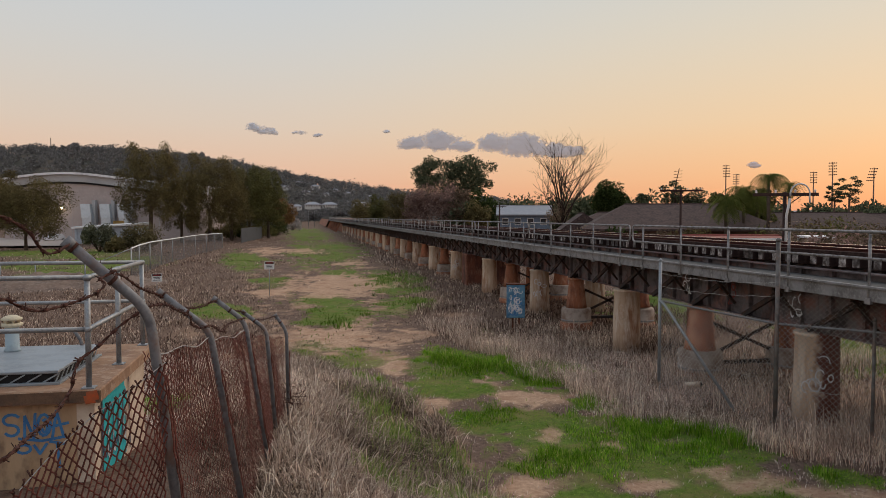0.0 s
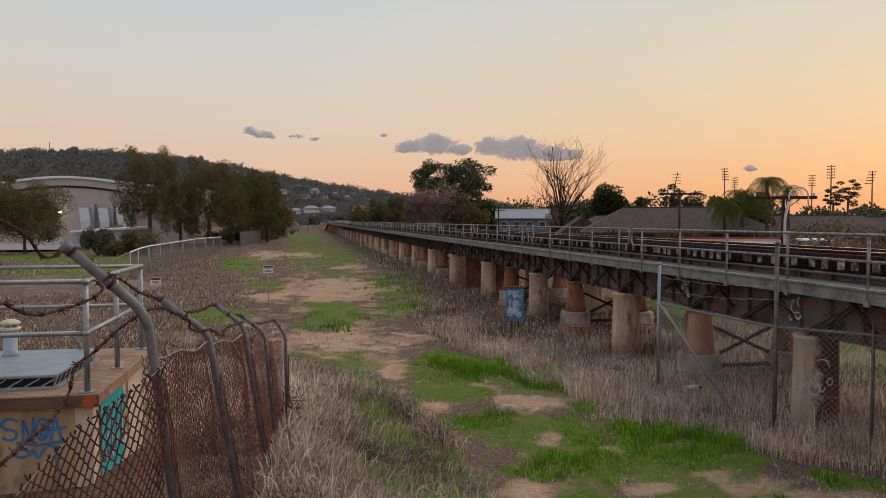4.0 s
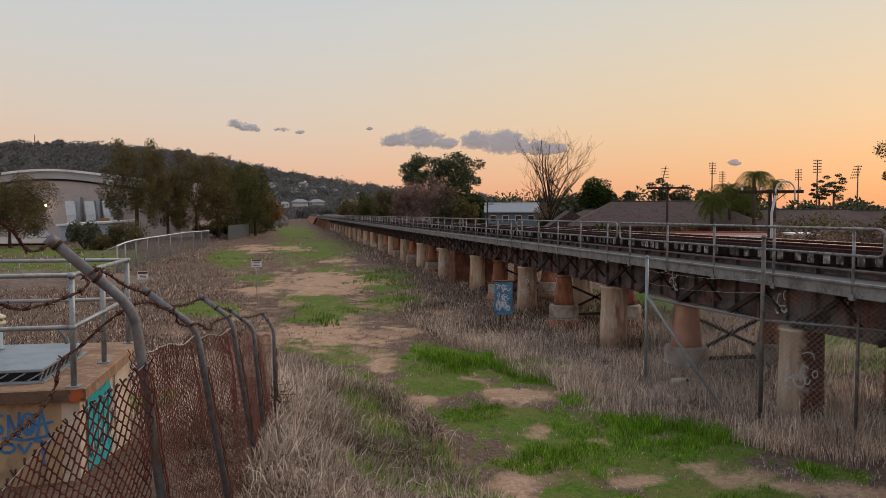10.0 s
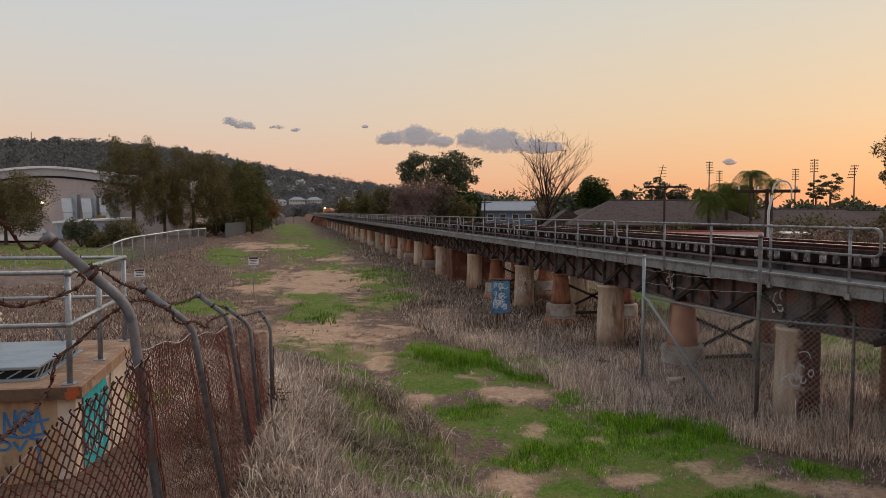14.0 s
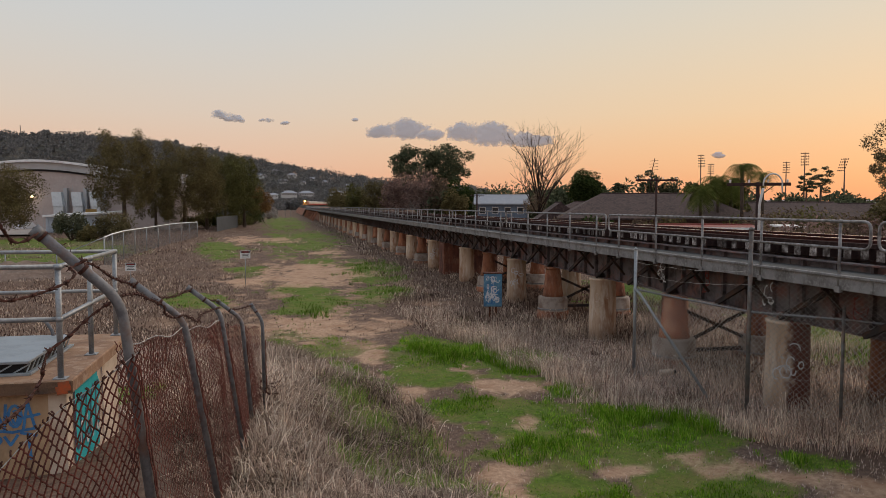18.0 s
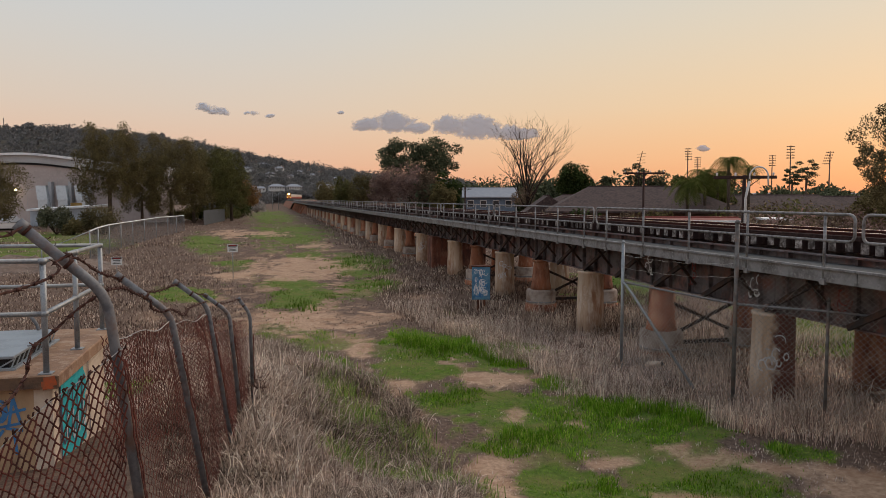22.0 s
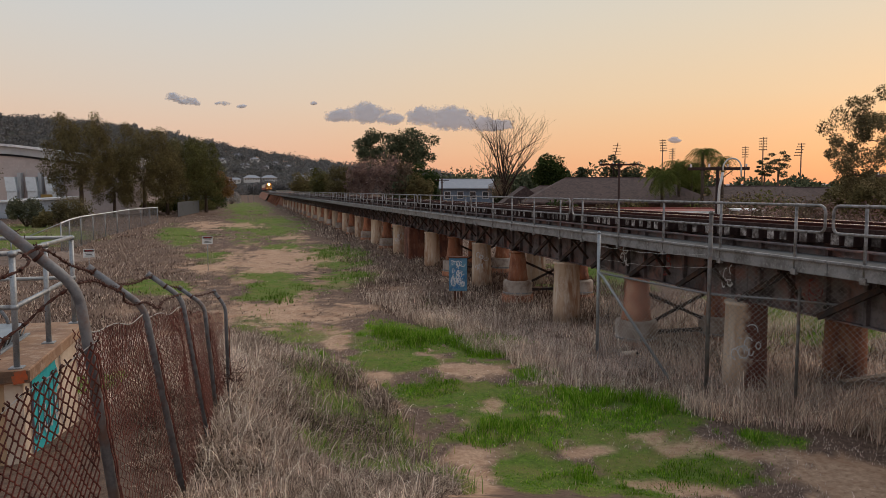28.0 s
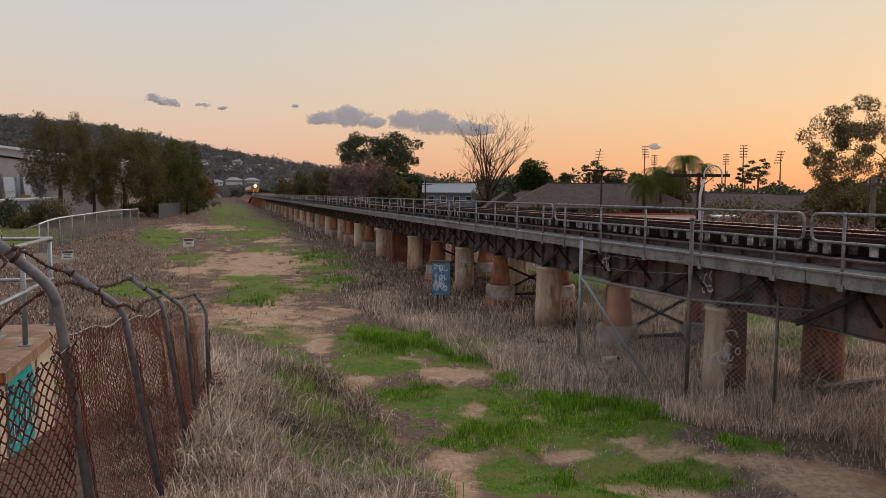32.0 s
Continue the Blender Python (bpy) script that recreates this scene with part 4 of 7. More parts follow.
    strokes(bm, [arc(0.62 + 0.22 * k, 0.60, 0.05, 0.14, 40, 280, 8) for k in range(4)], 0.03, side, 0.012)
    part("spray_paint_highlight", bm, WHITEP, t, "white flecks in the painted panel")


def tank_rail():
    t = tagged(thing("tank_railing", (SX, SY0, SZ)), "galvanised tube guard rail round the tank lid", "railing")
    t.matrix_basis = Matrix.Identity(4)
    z0, zt, zm = SZ, SZ + 1.05, SZ + 0.56
    posts = [(-2.02, 7.36), (-2.02, 8.5), (-2.02, 9.72), (-4.35, 9.72), (-4.35, 7.36), (-6.6, 9.72), (-6.6, 7.36)]
    for x, y in posts:
        bm = tube(B(), [(x, y, z0), (x, y, zt)], 0.027, 10)
        lathe(bm, [(0, zt + 0.03), (0.033, zt + 0.02), (0.042, zt), (0.033, zt - 0.03), (0, zt - 0.03)], 10, (x, y, 0))
        lathe(bm, [(0.0, zm + 0.035), (0.036, zm + 0.02), (0.036, zm - 0.02), (0, zm - 0.035)], 10, (x, y, 0))
        box(bm, (x, y, z0 + 0.006), (0.12, 0.12, 0.012), 0.002)
        part("post", bm, GALV, t)
    for z, nm in ((zt, "top_rail"), (zm, "mid_rail")):
        for a, b in (((-2.02, 7.36), (-2.02, 9.72)), ((-2.02, 7.36), (-6.6, 7.36)), ((-2.02, 9.72), (-6.6, 9.72))):
            part(nm, tube(B(), [(*a, z), (*b, z)], 0.024, 10), GALV, t)
    part("toe_lug", tube(B(), [(-2.5, 9.0, SZ), (-2.55, 9.0, SZ + 0.2), (-2.62, 9.0, SZ + 0.32)], 0.02, 8), GALV_DULL, t)
    h = tagged(thing("access_hatch", (-3.4, 8.3, SZ)), "low grey-blue steel access hatch with perforated rim on tank", "hatch")
    h.matrix_basis = Matrix.Identity(4)
    x0, x1, y0, y1 = -4.6, -2.35, 7.56, 9.05
    bm = box(B(), ((x0 + x1) / 2, (y0 + y1) / 2, SZ + 0.125), (x1 - x0, y1 - y0, 0.03), 0.006)
    part("lid", bm, HATCH, h)
    # solid black block paints the shade behind the openwork rim
    bm = box(B(), ((x0 + x1) / 2, (y0 + y1) / 2, SZ + 0.05), (x1 - x0 - 0.12, y1 - y0 - 0.12, 0.10), 0.0)
    part("rim", bm, BLACK, h, "black block painted as the shade under the lid")
    for k in range(15):
        x = x0 + 0.08 + k * (x1 - x0 - 0.16) / 14
        part("rim_strip", bar(B(), (x - 0.07, y0 + 0.03, SZ + 0.02), (x + 0.07, y0 + 0.03, SZ + 0.10), 0.008, 0.014), HATCH, h)
    for k in range(10):
        y = y0 + 0.08 + k * (y1 - y0 - 0.16) / 9
        part("rim_strip", bar(B(), (x1 - 0.03, y - 0.07, SZ + 0.02), (x1 - 0.03, y + 0.07, SZ + 0.10), 0.008, 0.014), HATCH, h)
    part("lower_flange", box(B(), ((x0 + x1) / 2, y0 + 0.01, SZ + 0.012), (x1 - x0, 0.05, 0.024), 0.003), HATCH, h)
    part("side_flange", box(B(), (x1 - 0.01, (y0 + y1) / 2, SZ + 0.012), (0.05, y1 - y0, 0.024), 0.003), HATCH, h)
    for k, (x, y, hh) in enumerate(((-3.18, 8.75, 0.28), (-3.10, 7.72, 0.30))):
        v = tagged(thing("vent_pipe", (x, y, SZ + 0.14)), "pale blue vent pipe with a cream cap on the hatch", "vent", "vents on the tank")
        part("pipe", lathe(B(), [(0.085, 0), (0.085, 0.02), (0.07, 0.03), (0.07, hh)], 16), PIPE_BLUE, v)
        bm = lathe(B(), [(0.06, hh - 0.02), (0.105, hh), (0.105, hh + 0.03), (0.07, hh + 0.035)], 16)
        lathe(bm, [(0.07, hh + 0.06), (0.105, hh + 0.065), (0.105, hh + 0.085), (0.06, hh + 0.11), (0.02, hh + 0.12)], 16)
        for a in range(6):
            box(bm, (0.075 * math.cos(a * 1.047), 0.075 * math.sin(a * 1.047), hh + 0.05), (0.02, 0.02, 0.04))
        part("cap", bm, CREAM, v)


# ---------------------------------------------------------------- chain-link
def link(a, b, z0a, z0b, z1a, z1b, pitch, r, bulge, seed, sides=3, edge=None, rise=None, lean=None):
    """Woven diamond mesh between two uprights; heights of foot and top at both ends; lean: how far both tops stand off in x."""
    a, b = np.array(a, float), np.array(b, float)
    L_ = np.hypot(*(b - a))
    n = max(2, int(L_ / pitch))
    hmax = max(z1a - z0a, z1b - z0b)
    rows = max(2, int(hmax / (rise or pitch)))
    i = np.arange(n)[:, None]
    j = np.arange(rows + 1)[None, :]
    zig = np.where((i + j) % 2 == 0, -0.52, 0.52)
    u = np.clip((i + 0.5 + zig) / n, -0.01, 1.01)
    v = np.broadcast_to(j / rows, u.shape)
    nrm = np.array([(b - a)[1], -(b - a)[0]]) / L_
    off = bulge * fbm(u * L_ * 1.7 + seed, v * 2.2, seed, 2) * np.sin(np.pi * np.clip(u, 0, 1)) ** 0.6 + np.where((i + j) % 2 == 0, r, -r) * 1.2
    lo = z0a + (z0b - z0a) * u
    hi = z1a + (z1b - z1a) * u + (edge(u) if edge else 0)
    z = lo + (hi - lo) * v + 0.012 * fbm(u * L_ * 3, v * 3, seed + 1, 2)
    x = a[0] + (b[0] - a[0]) * u + nrm[0] * off + (v * (lean[0] + (lean[1] - lean[0]) * u) if lean else 0)
    y = a[1] + (b[1] - a[1]) * u + nrm[1] * off
    # round the elbows a little by adding points at both sides of each
    P = np.stack([x, y, z], -1)
    mid1 = P[:, :-1] * 0.92 + P[:, 1:] * 0.08
    mid2 = P[:, :-1] * 0.08 + P[:, 1:] * 0.92
    Q = np.stack([mid1, mid2], 2).reshape(n, -1, 3)
    return wires(Q, r, sides)


def link_curve(top, drop, pitch, rise, r, seed):
    """Woven diamond mesh that hangs from a bent top edge."""
    top = np.array(top, float)
    run = np.concatenate([[0], np.cumsum(np.linalg.norm(np.diff(top[:, :2], axis=0), axis=1))])
    n, rows = int(run[-1] / pitch), int(drop / rise)
    i, j = np.arange(n)[:, None], np.arange(rows + 1)[None, :]
    u = (i + 0.5 + np.where((i + j) % 2 == 0, -0.52, 0.52)) * pitch + 0.006 * fbm(i * 0.9 + j * 0.2, j * 0.5 + i * 0.1, seed, 3)
    x, y, z = (np.interp(u, run, top[:, k]) for k in range(3))
    z = z - j * rise + 0.008 * fbm(u * 7, j * 0.3, seed + 1, 2)
    x = x + 0.05 * fbm(u * 2.5, j * 0.12, seed + 2, 2) * smooth01(0, 12, j)
    y = y + np.where((i + j) % 2 == 0, r, -r) * 1.3
    P = np.stack([x, y, z], -1)
    Q = np.stack([P[:, :-1] * 0.9 + P[:, 1:] * 0.1, P[:, :-1] * 0.1 + P[:, 1:] * 0.9], 2).reshape(n, -1, 3)
    return wires(Q, r, 5), P[:, 0]


def barbed(bm, pts, r=0.0035, step=0.09, seed=1):
    g = random.Random(seed)
    pts = [Vector(p) for p in pts]
    fine = []
    for k in range(len(pts) - 1):
        p0, p1, p2, p3 = pts[max(k - 1, 0)], pts[k], pts[k + 1], pts[min(k + 2, len(pts) - 1)]
        m = max(3, int((p2 - p1).length / 0.02))
        for q in range(m):
            t = q / m
            fine.append(0.5 * ((2 * p1) + (p2 - p0) * t + (2 * p0 - 5 * p1 + 4 * p2 - p3) * t * t + (3 * p1 - p0 - 3 * p2 + p3) * t ** 3))
    fine.append(pts[-1])
    for s in (0, 1):
        w = [p + Vector((math.cos(i * 1.3 + s * math.pi), math.sin(i * 1.7 + s * 3.1), math.sin(i * 1.3 + s * math.pi))) * r * 1.1 for i, p in enumerate(fine)]
        tube(bm, w, r, 5)
    acc = 0.0
    for p, q in zip(fine, fine[1:]):
        acc += (q - p).length
        if acc > step:
            acc = g.uniform(-0.02, 0.02)
            for _ in range(4):
                d = Vector((g.uniform(-1, 1), g.uniform(-1, 1), g.uniform(-1, 1))).normalized()
                tube(bm, [p - d * 0.006, p + d * g.uniform(0.018, 0.03)], 0.002, 4)
            tube(bm, [p - (q - p).normalized() * 0.012, p + (q - p).normalized() * 0.012], r * 2.4, 6)


RUSTY_POSTS = [  # foot, elbow and tip of each leaning post
    ((-0.52, 3.56), (-0.71, 3.53, 4.37), (-1.03, 3.45, 4.69)),
    ((-0.42, 5.38), (-0.67, 5.36, 4.00), (-1.00, 5.31, 4.28)),
    ((-0.34, 7.19), (-0.57, 7.18, 3.80), (-0.85, 7.15, 4.03)),
    ((-0.33, 8.89), (-0.46, 8.89, 3.46), (-0.73, 8.87, 3.68)),
    ((-0.24, 10.4), (-0.26, 10.4, 3.20), (-0.41, 10.39, 3.43))]


def rusty_fence():
    f = tagged(thing("chain_link_fence", (-0.5, 6, 2.5)), "leaning chain-link fence of rusted mesh on grey bent-top posts", "fence")
    f.matrix_basis = Matrix.Identity(4)
    feet, tops = [], []
    for (fx, fy), e, t in RUSTY_POSTS:
        gz = float(height(fx, fy)) - 0.15
        foot, e, t = Vector((fx, fy, gz)), Vector(e), Vector(t)
        a, b = e + (foot - e).normalized() * 0.10, e + (t - e).normalized() * 0.10
        bend = [a * (1 - s) ** 2 + e * 2 * s * (1 - s) + b * s * s for s in (0, 0.2, 0.4, 0.6, 0.8, 1)]
        bm = tube(B(), [foot] + bend + [t], 0.0235, 12)
        d = (t - b).normalized()
        tube(bm, [t - d * 0.03, t + d * 0.012], 0.028, 12)
        p = part("post", bm, GALV_DULL, f)
        for s in (0.30, 0.9):
            c = b + (t - b) * s
            part("wire_tie", tube(B(), [c - d * 0.008, c + d * 0.008], 0.028, 10), BARB, p)
        feet.append(foot)
        tops.append(e)
    # the near run has torn loose and sags towards the tank
    loose = [(-0.64, 3.52, 4.13), (-0.76, 3.39, 4.04), (-0.89, 3.27, 3.96), (-1.00, 3.15, 3.86), (-1.10, 3.04, 3.74), (-1.24, 2.93, 3.58), (-1.42, 2.84, 3.40)]
    (co, q), tips = link_curve(loose, 1.5, 0.018, 0.034, 0.0039, 40)
    arrays_ob("loose_mesh_panel", co, q, RUST, f)
    bm = B()
    gk = random.Random(70)
    for k, p in enumerate(tips):
        p = Vector(p)
        d = Vector((gk.uniform(-1, 1), gk.uniform(-1, 1), 1.2)).normalized()
        tube(bm, [p, p + d * 0.014, p + d * 0.02 + Vector((gk.uniform(-0.012, 0.012), gk.uniform(-0.012, 0.012), 0.004))], 0.0042, 5)
    tagged(part("wire_knuckles", bm, BARB, f), kind="stuff")
    path = np.array(loose[:5], float)[None]
    co, q = wires(np.stack([np.interp(np.linspace(0, 4, 30), range(5), path[0, :, k]) for k in range(3)], -1)[None], 0.0024, 5)
    arrays_ob("top_wire", co, q, CHAIN, f)
    runs = []
    for k in range(4):
        (ax, ay), (bx, by) = RUSTY_POSTS[k][0], RUSTY_POSTS[k + 1][0]
        za, zb = tops[k].z - (0.20, 0.07, 0.10, 0.08, 0.08)[k], tops[k + 1].z - (0.20, 0.07, 0.10, 0.08, 0.08)[k + 1]
        ga, gb = float(height(ax, ay)) + 0.02, float(height(bx, by)) + 0.02
        la, lb = ((tops[q].x - feet[q].x) * (z1 - z0) / (tops[q].z - feet[q].z) for q, z0, z1 in ((k, ga, za), (k + 1, gb, zb)))
        runs.append(((ax - 0.045, ay + 0.01), (bx - 0.045, by + 0.01), ga, gb, za, zb, (la, lb)))
    for k, (a, b, z0a, z0b, z1a, z1b, ln) in enumerate(runs):
        dip = (lambda u, k=k: -0.02 * np.sin(np.pi * np.clip(u, 0, 1)) - 0.014 * np.sin(u * 11 + k))
        co, q = link(a, b, z0a, z0b, z1a, z1b, 0.062, (0.0024, 0.0026, 0.003, 0.0034)[k], 0.05, 4 + k, 3, dip, 0.024, ln)
        arrays_ob("mesh_panel", co, q, RUST, f)
        # a second, crumpled layer hangs over the upper part of the first runs
        if k < 2:
            h1, h2 = (z1a - z0a) * 0.5, (z1b - z0b) * 0.45
            co, q = link((a[0] + ln[0] * 0.5, a[1]), (b[0] + ln[1] * 0.5, b[1]), z0a + h1, z0b + h2, z1a + 0.01, z1b, 0.066, 0.0030, 0.09, 23 + k, 3, dip, 0.022, (ln[0] * 0.5, ln[1] * 0.5))
            co[:, 0] -= 0.04
            arrays_ob("mesh_panel", co, q, RUST, f)
        # selvedge wire along the top
        u = np.linspace(0, 1, 40)
        path = np.stack([a[0] + ln[0] + (b[0] + ln[1] - a[0] - ln[0]) * u, a[1] + (b[1] - a[1]) * u, z1a + (z1b - z1a) * u + dip(u)], -1)[None]
        co, q = wires(path, 0.0034, 5)
        arrays_ob("top_wire", co, q, CHAIN if k < 2 else RUST, f)
    # rolled mesh ends bunched against each post
    for k, (foot, top) in enumerate(zip(feet, tops)):
        bm = B()
        for s in range(2):
            o = Vector((0.03 + 0.008 * s, -0.02 + 0.01 * s, 0))
            pts = [foot + o + (top - foot) * (0.08 + 0.74 * q / 24) + Vector((random.uniform(-1, 1), random.uniform(-1, 1), 0)) * 0.005 for q in range(25)]
            tube(bm, pts, 0.004, 4)
        part("bunched_mesh_end", bm, RUST, f)
    # snarled mesh at the corner post
    bm = B()
    g = random.Random(4)
    for s in range(40):
        p = Vector((-0.26 + g.uniform(-0.12, 0.16), 10.4 + g.uniform(-0.2, 0.2), 2.05 + g.uniform(0, 0.35)))
        tube(bm, [p, p + Vector((g.uniform(-0.1, 0.1), g.uniform(-0.1, 0.1), g.uniform(-0.1, 0.1))), p + Vector((g.uniform(-0.15, 0.15), g.uniform(-0.15, 0.15), g.uniform(-0.1, 0.15)))], 0.004, 4)
    tagged(part("snarled_wire", bm, BARB, f), kind="stuff")
    strands = [
        [(-1.11, 2.68, 4.51), (-1.05, 2.81, 4.51), (-1.03, 2.87, 4.48), (-0.99, 2.94, 4.45), (-0.95, 3.05, 4.45), (-0.91, 3.17, 4.46), (-0.87, 3.29, 4.48), (-0.85, 3.34, 4.51), (-0.88, 3.39, 4.53), (-0.87, 3.44, 4.54), (-0.84, 3.48, 4.56)],
        [(-0.71, 3.55, 4.39), (-0.81, 3.46, 4.32), (-0.90, 3.38, 4.23), (-0.95, 3.32, 4.19), (-0.96, 3.26, 4.13), (-0.97, 3.26, 4.08), (-0.97, 3.05, 4.03), (-0.96, 2.74, 4.03), (-0.95, 2.53, 4.03), (-0.97, 2.31, 4.04)],
        [(-1.11, 2.79, 4.83), (-1.08, 2.90, 4.80), (-1.07, 3.02, 4.77), (-1.06, 3.12, 4.73), (-1.07, 3.23, 4.68), (-1.06, 3.28, 4.65), (-1.04, 3.34, 4.65), (-1.01, 3.41, 4.68)]]
    strands += [
        [(-1.02, 3.43, 4.68), (-0.98, 3.57, 4.63), (-0.94, 3.78, 4.53), (-0.95, 4.09, 4.49), (-0.94, 4.50, 4.38), (-0.98, 5.21, 4.27), (-0.90, 5.43, 4.17), (-0.84, 5.94, 4.09), (-0.83, 7.05, 4.02)],
        [(-0.71, 3.55, 4.39), (-0.71, 3.94, 4.35), (-0.72, 4.34, 4.27), (-0.71, 4.75, 4.18), (-0.73, 4.95, 4.10), (-0.71, 5.25, 4.03), (-0.66, 5.36, 4.03), (-0.64, 5.87, 3.91), (-0.65, 6.37, 3.89), (-0.56, 7.08, 3.85)],
        [(-0.83, 7.05, 4.02), (-0.79, 7.96, 3.82), (-0.72, 8.77, 3.69), (-0.60, 9.58, 3.48), (-0.41, 10.29, 3.43)]]
    for k, s in enumerate(strands):
        part("barbed_wire", (lambda bm: (barbed(bm, s, seed=k), bm)[1])(B()), BARB, f)


def gate_fence():
    f = tagged(thing("security_fence", (10, 14, 0)), "galvanised chain-link fence with a diagonal brace beside the viaduct", "fence")
    f.matrix_basis = Matrix.Identity(4)
    A, Bq, C, D = (9.58, 18.5), (10.22, 14.35), (11.15, 12.6), (12.3, 10.4)
    for (x, y), top, r in ((A, 3.62, 0.045), (Bq, 4.30, 0.048), (C, 2.75, 0.034), (D, 4.2, 0.05)):
        z = float(height(x, y)) - 0.2
        bm = tube(B(), [(x, y, z), (x, y, top)], r, 12)
        lathe(bm, [(r * 1.15, top - 0.04), (r * 1.15, top), (r * 0.6, top + 0.03), (0.01, top + 0.04)], 12, (x, y, 0))
        part("post", bm, GALV if r > 0.05 or top < 4 and top > 3 else POSTM, f)
    part("top_tube", tube(B(), [(*A, 2.50), (9.86, 16.6, 2.47), (*Bq, 2.44), (*C, 2.50), (*D, 2.5)], 0.026, 10), GALV_DULL, f)
    part("diagonal_brace", tube(B(), [(A[0] - 0.02, A[1] - 0.05, 2.50), (A[0], A[1] - 0.25, 2.42), (10.12, 15.72, 0.14)], 0.038, 10), GALV, f)
    for z0, z1, a, b in ((3.25, 3.35, A, Bq), (2.9, 3.05, A, Bq), (1.25, 1.15, A, Bq), (1.15, 1.2, Bq, C), (1.2, 1.15, C, D)):
        u = np.linspace(0, 1, 30)
        path = np.stack([a[0] + (b[0] - a[0]) * u, a[1] + (b[1] - a[1]) * u, z0 + (z1 - z0) * u - 0.08 * np.sin(np.pi * u) + 0.01 * np.sin(u * 40)], -1)[None]
        co, q = wires(path, 0.004, 4)
        arrays_ob("line_wire", co, q, CHAIN, f)
    for a, b, t0, t1, sd in ((A, Bq, 2.58, 2.50, 51), (Bq, C, 2.50, 2.55, 52), (C, D, 2.55, 2.55, 53)):
        co, q = link(a, b, float(height(*a)) + 0.05, float(height(*b)) + 0.05, t0, t1, 0.062, 0.0042, 0.05, sd, 3)
        arrays_ob("mesh_panel", co, q, CHAIN, f)
    for a, b, z0, z1, sd in ((Bq, C, 2.50, 3.05, 62), (C, D, 2.55, 3.4, 63)):
        co, q = link(a, b, z0, z0, z1, z1 + 0.3, 0.066, 0.0022, 0.05, sd, 3)
        arrays_ob("upper_mesh_panel", co, q, CHAIN, f)
    co, q = link((9.6, 18.5), (9.72, 17.2), 2.45, 2.4, 2.75, 2.55, 0.062, 0.0030, 0.03, 57, 3)
    arrays_ob("mesh_panel", co, q, CHAIN, f)


# ---------------------------------------------------------------- signs and cabinet
SIGNW = mat("sign_white", (0.72, 0.72, 0.72), 0.5, 0, (0.6, 0.6, 0.6), 8, 0.3)
SIGNR = mat("sign_dark_red", (0.20, 0.02, 0.02), 0.5)
SIGNK = mat("sign_black", (0.03, 0.03, 0.03), 0.5)
CAB = mat("cabinet_blue_paint", (0.10, 0.24, 0.36), 0.6, 0.1, (0.05, 0.14, 0.26), 2.5, 0.5, (0.20, 0.33, 0.42), 7, 0.3)
RUSTPLATE = mat("rusted_plate", (0.15, 0.055, 0.03), 0.9, 0.2, (0.07, 0.03, 0.02), 9, 0.5)


def warning_sign(x, y, top, turn, group="warning signs"):
    z = float(height(x, y))
    s = tagged(thing("warning_sign", (x, y, z), turn), "small white warning sign with dark red heading on steel post", "sign", group)
    h = top - z
    part("post", tube(B(), [(0, 0.02, -0.2), (0, 0.02, h - 0.02)], 0.022, 8), GALV, s)
    p = part("panel", box(B(), (0, 0, h - 0.24), (0.60, 0.012, 0.48), 0.004), SIGNW, s)
    part("heading", box(B(), (0, -0.009, h - 0.085), (0.54, 0.005, 0.12)), SIGNK, p, "black heading band")
    part("heading_bar", box(B(), (0, -0.0125, h - 0.085), (0.40, 0.003, 0.07)), SIGNR, p)
    for k, w in enumerate((0.40, 0.34, 0.44)):
        part("text_bar", box(B(), (0, -0.0075, h - 0.22 - k * 0.085), (w, 0.003, 0.035)), SIGNK, p)
    return s


def cabinet():
    x, y = (8.84, 29.89)
    z = float(height(x, y))
    c = tagged(thing("signal_cabinet", (x, y, z), -16), "blue equipment cabinet covered in white spray paint on rusty legs", "cabinet")
    for sx in (-0.12, 0.14):
        part("leg", box(B(), (sx, 0, 0.2), (0.09, 0.12, 0.75), 0.01), RUSTPLATE, c)
    part("body", box(B(), (0, 0.1, 1.22), (0.78, 0.34, 1.42), 0.015), CAB, c)
    part("lid", box(B(), (0, 0.1, 1.95), (0.84, 0.40, 0.05), 0.01), RUSTPLATE, c)
    d = part("door", box(B(), (0, -0.078, 1.22), (0.70, 0.016, 1.34), 0.004), CAB, c)
    g = random.Random(9)
    face = lambda u, v, dd: (u, -0.088 - dd, v)
    bm = B()
    strokes(bm, [arc(g.uniform(-0.25, 0.25), g.uniform(0.75, 1.75), g.uniform(0.03, 0.11), g.uniform(0.03, 0.13), g.uniform(0, 360), g.uniform(200, 560), 8) for _ in range(46)], 0.026, face)
    part("spray_paint", bm, WHITEP, d, "white looping spray paint")
    bm = B()
    strokes(bm, [arc(g.uniform(-0.2, 0.2), g.uniform(0.7, 1.7), g.uniform(0.08, 0.16), g.uniform(0.08, 0.16), g.uniform(0, 360), g.uniform(300, 500), 8) for _ in range(8)], 0.05, face, 0.001)
    part("spray_paint", bm, BLUE, d, "deep blue spray paint")



# ---------------------------------------------------------------- trees
def leaf_mat(name, a, b, c=None, trans=0.3):
    return blade_material(name, [(0.0, a), (0.55, b), (1.0, c or b)], trans, 0.5)


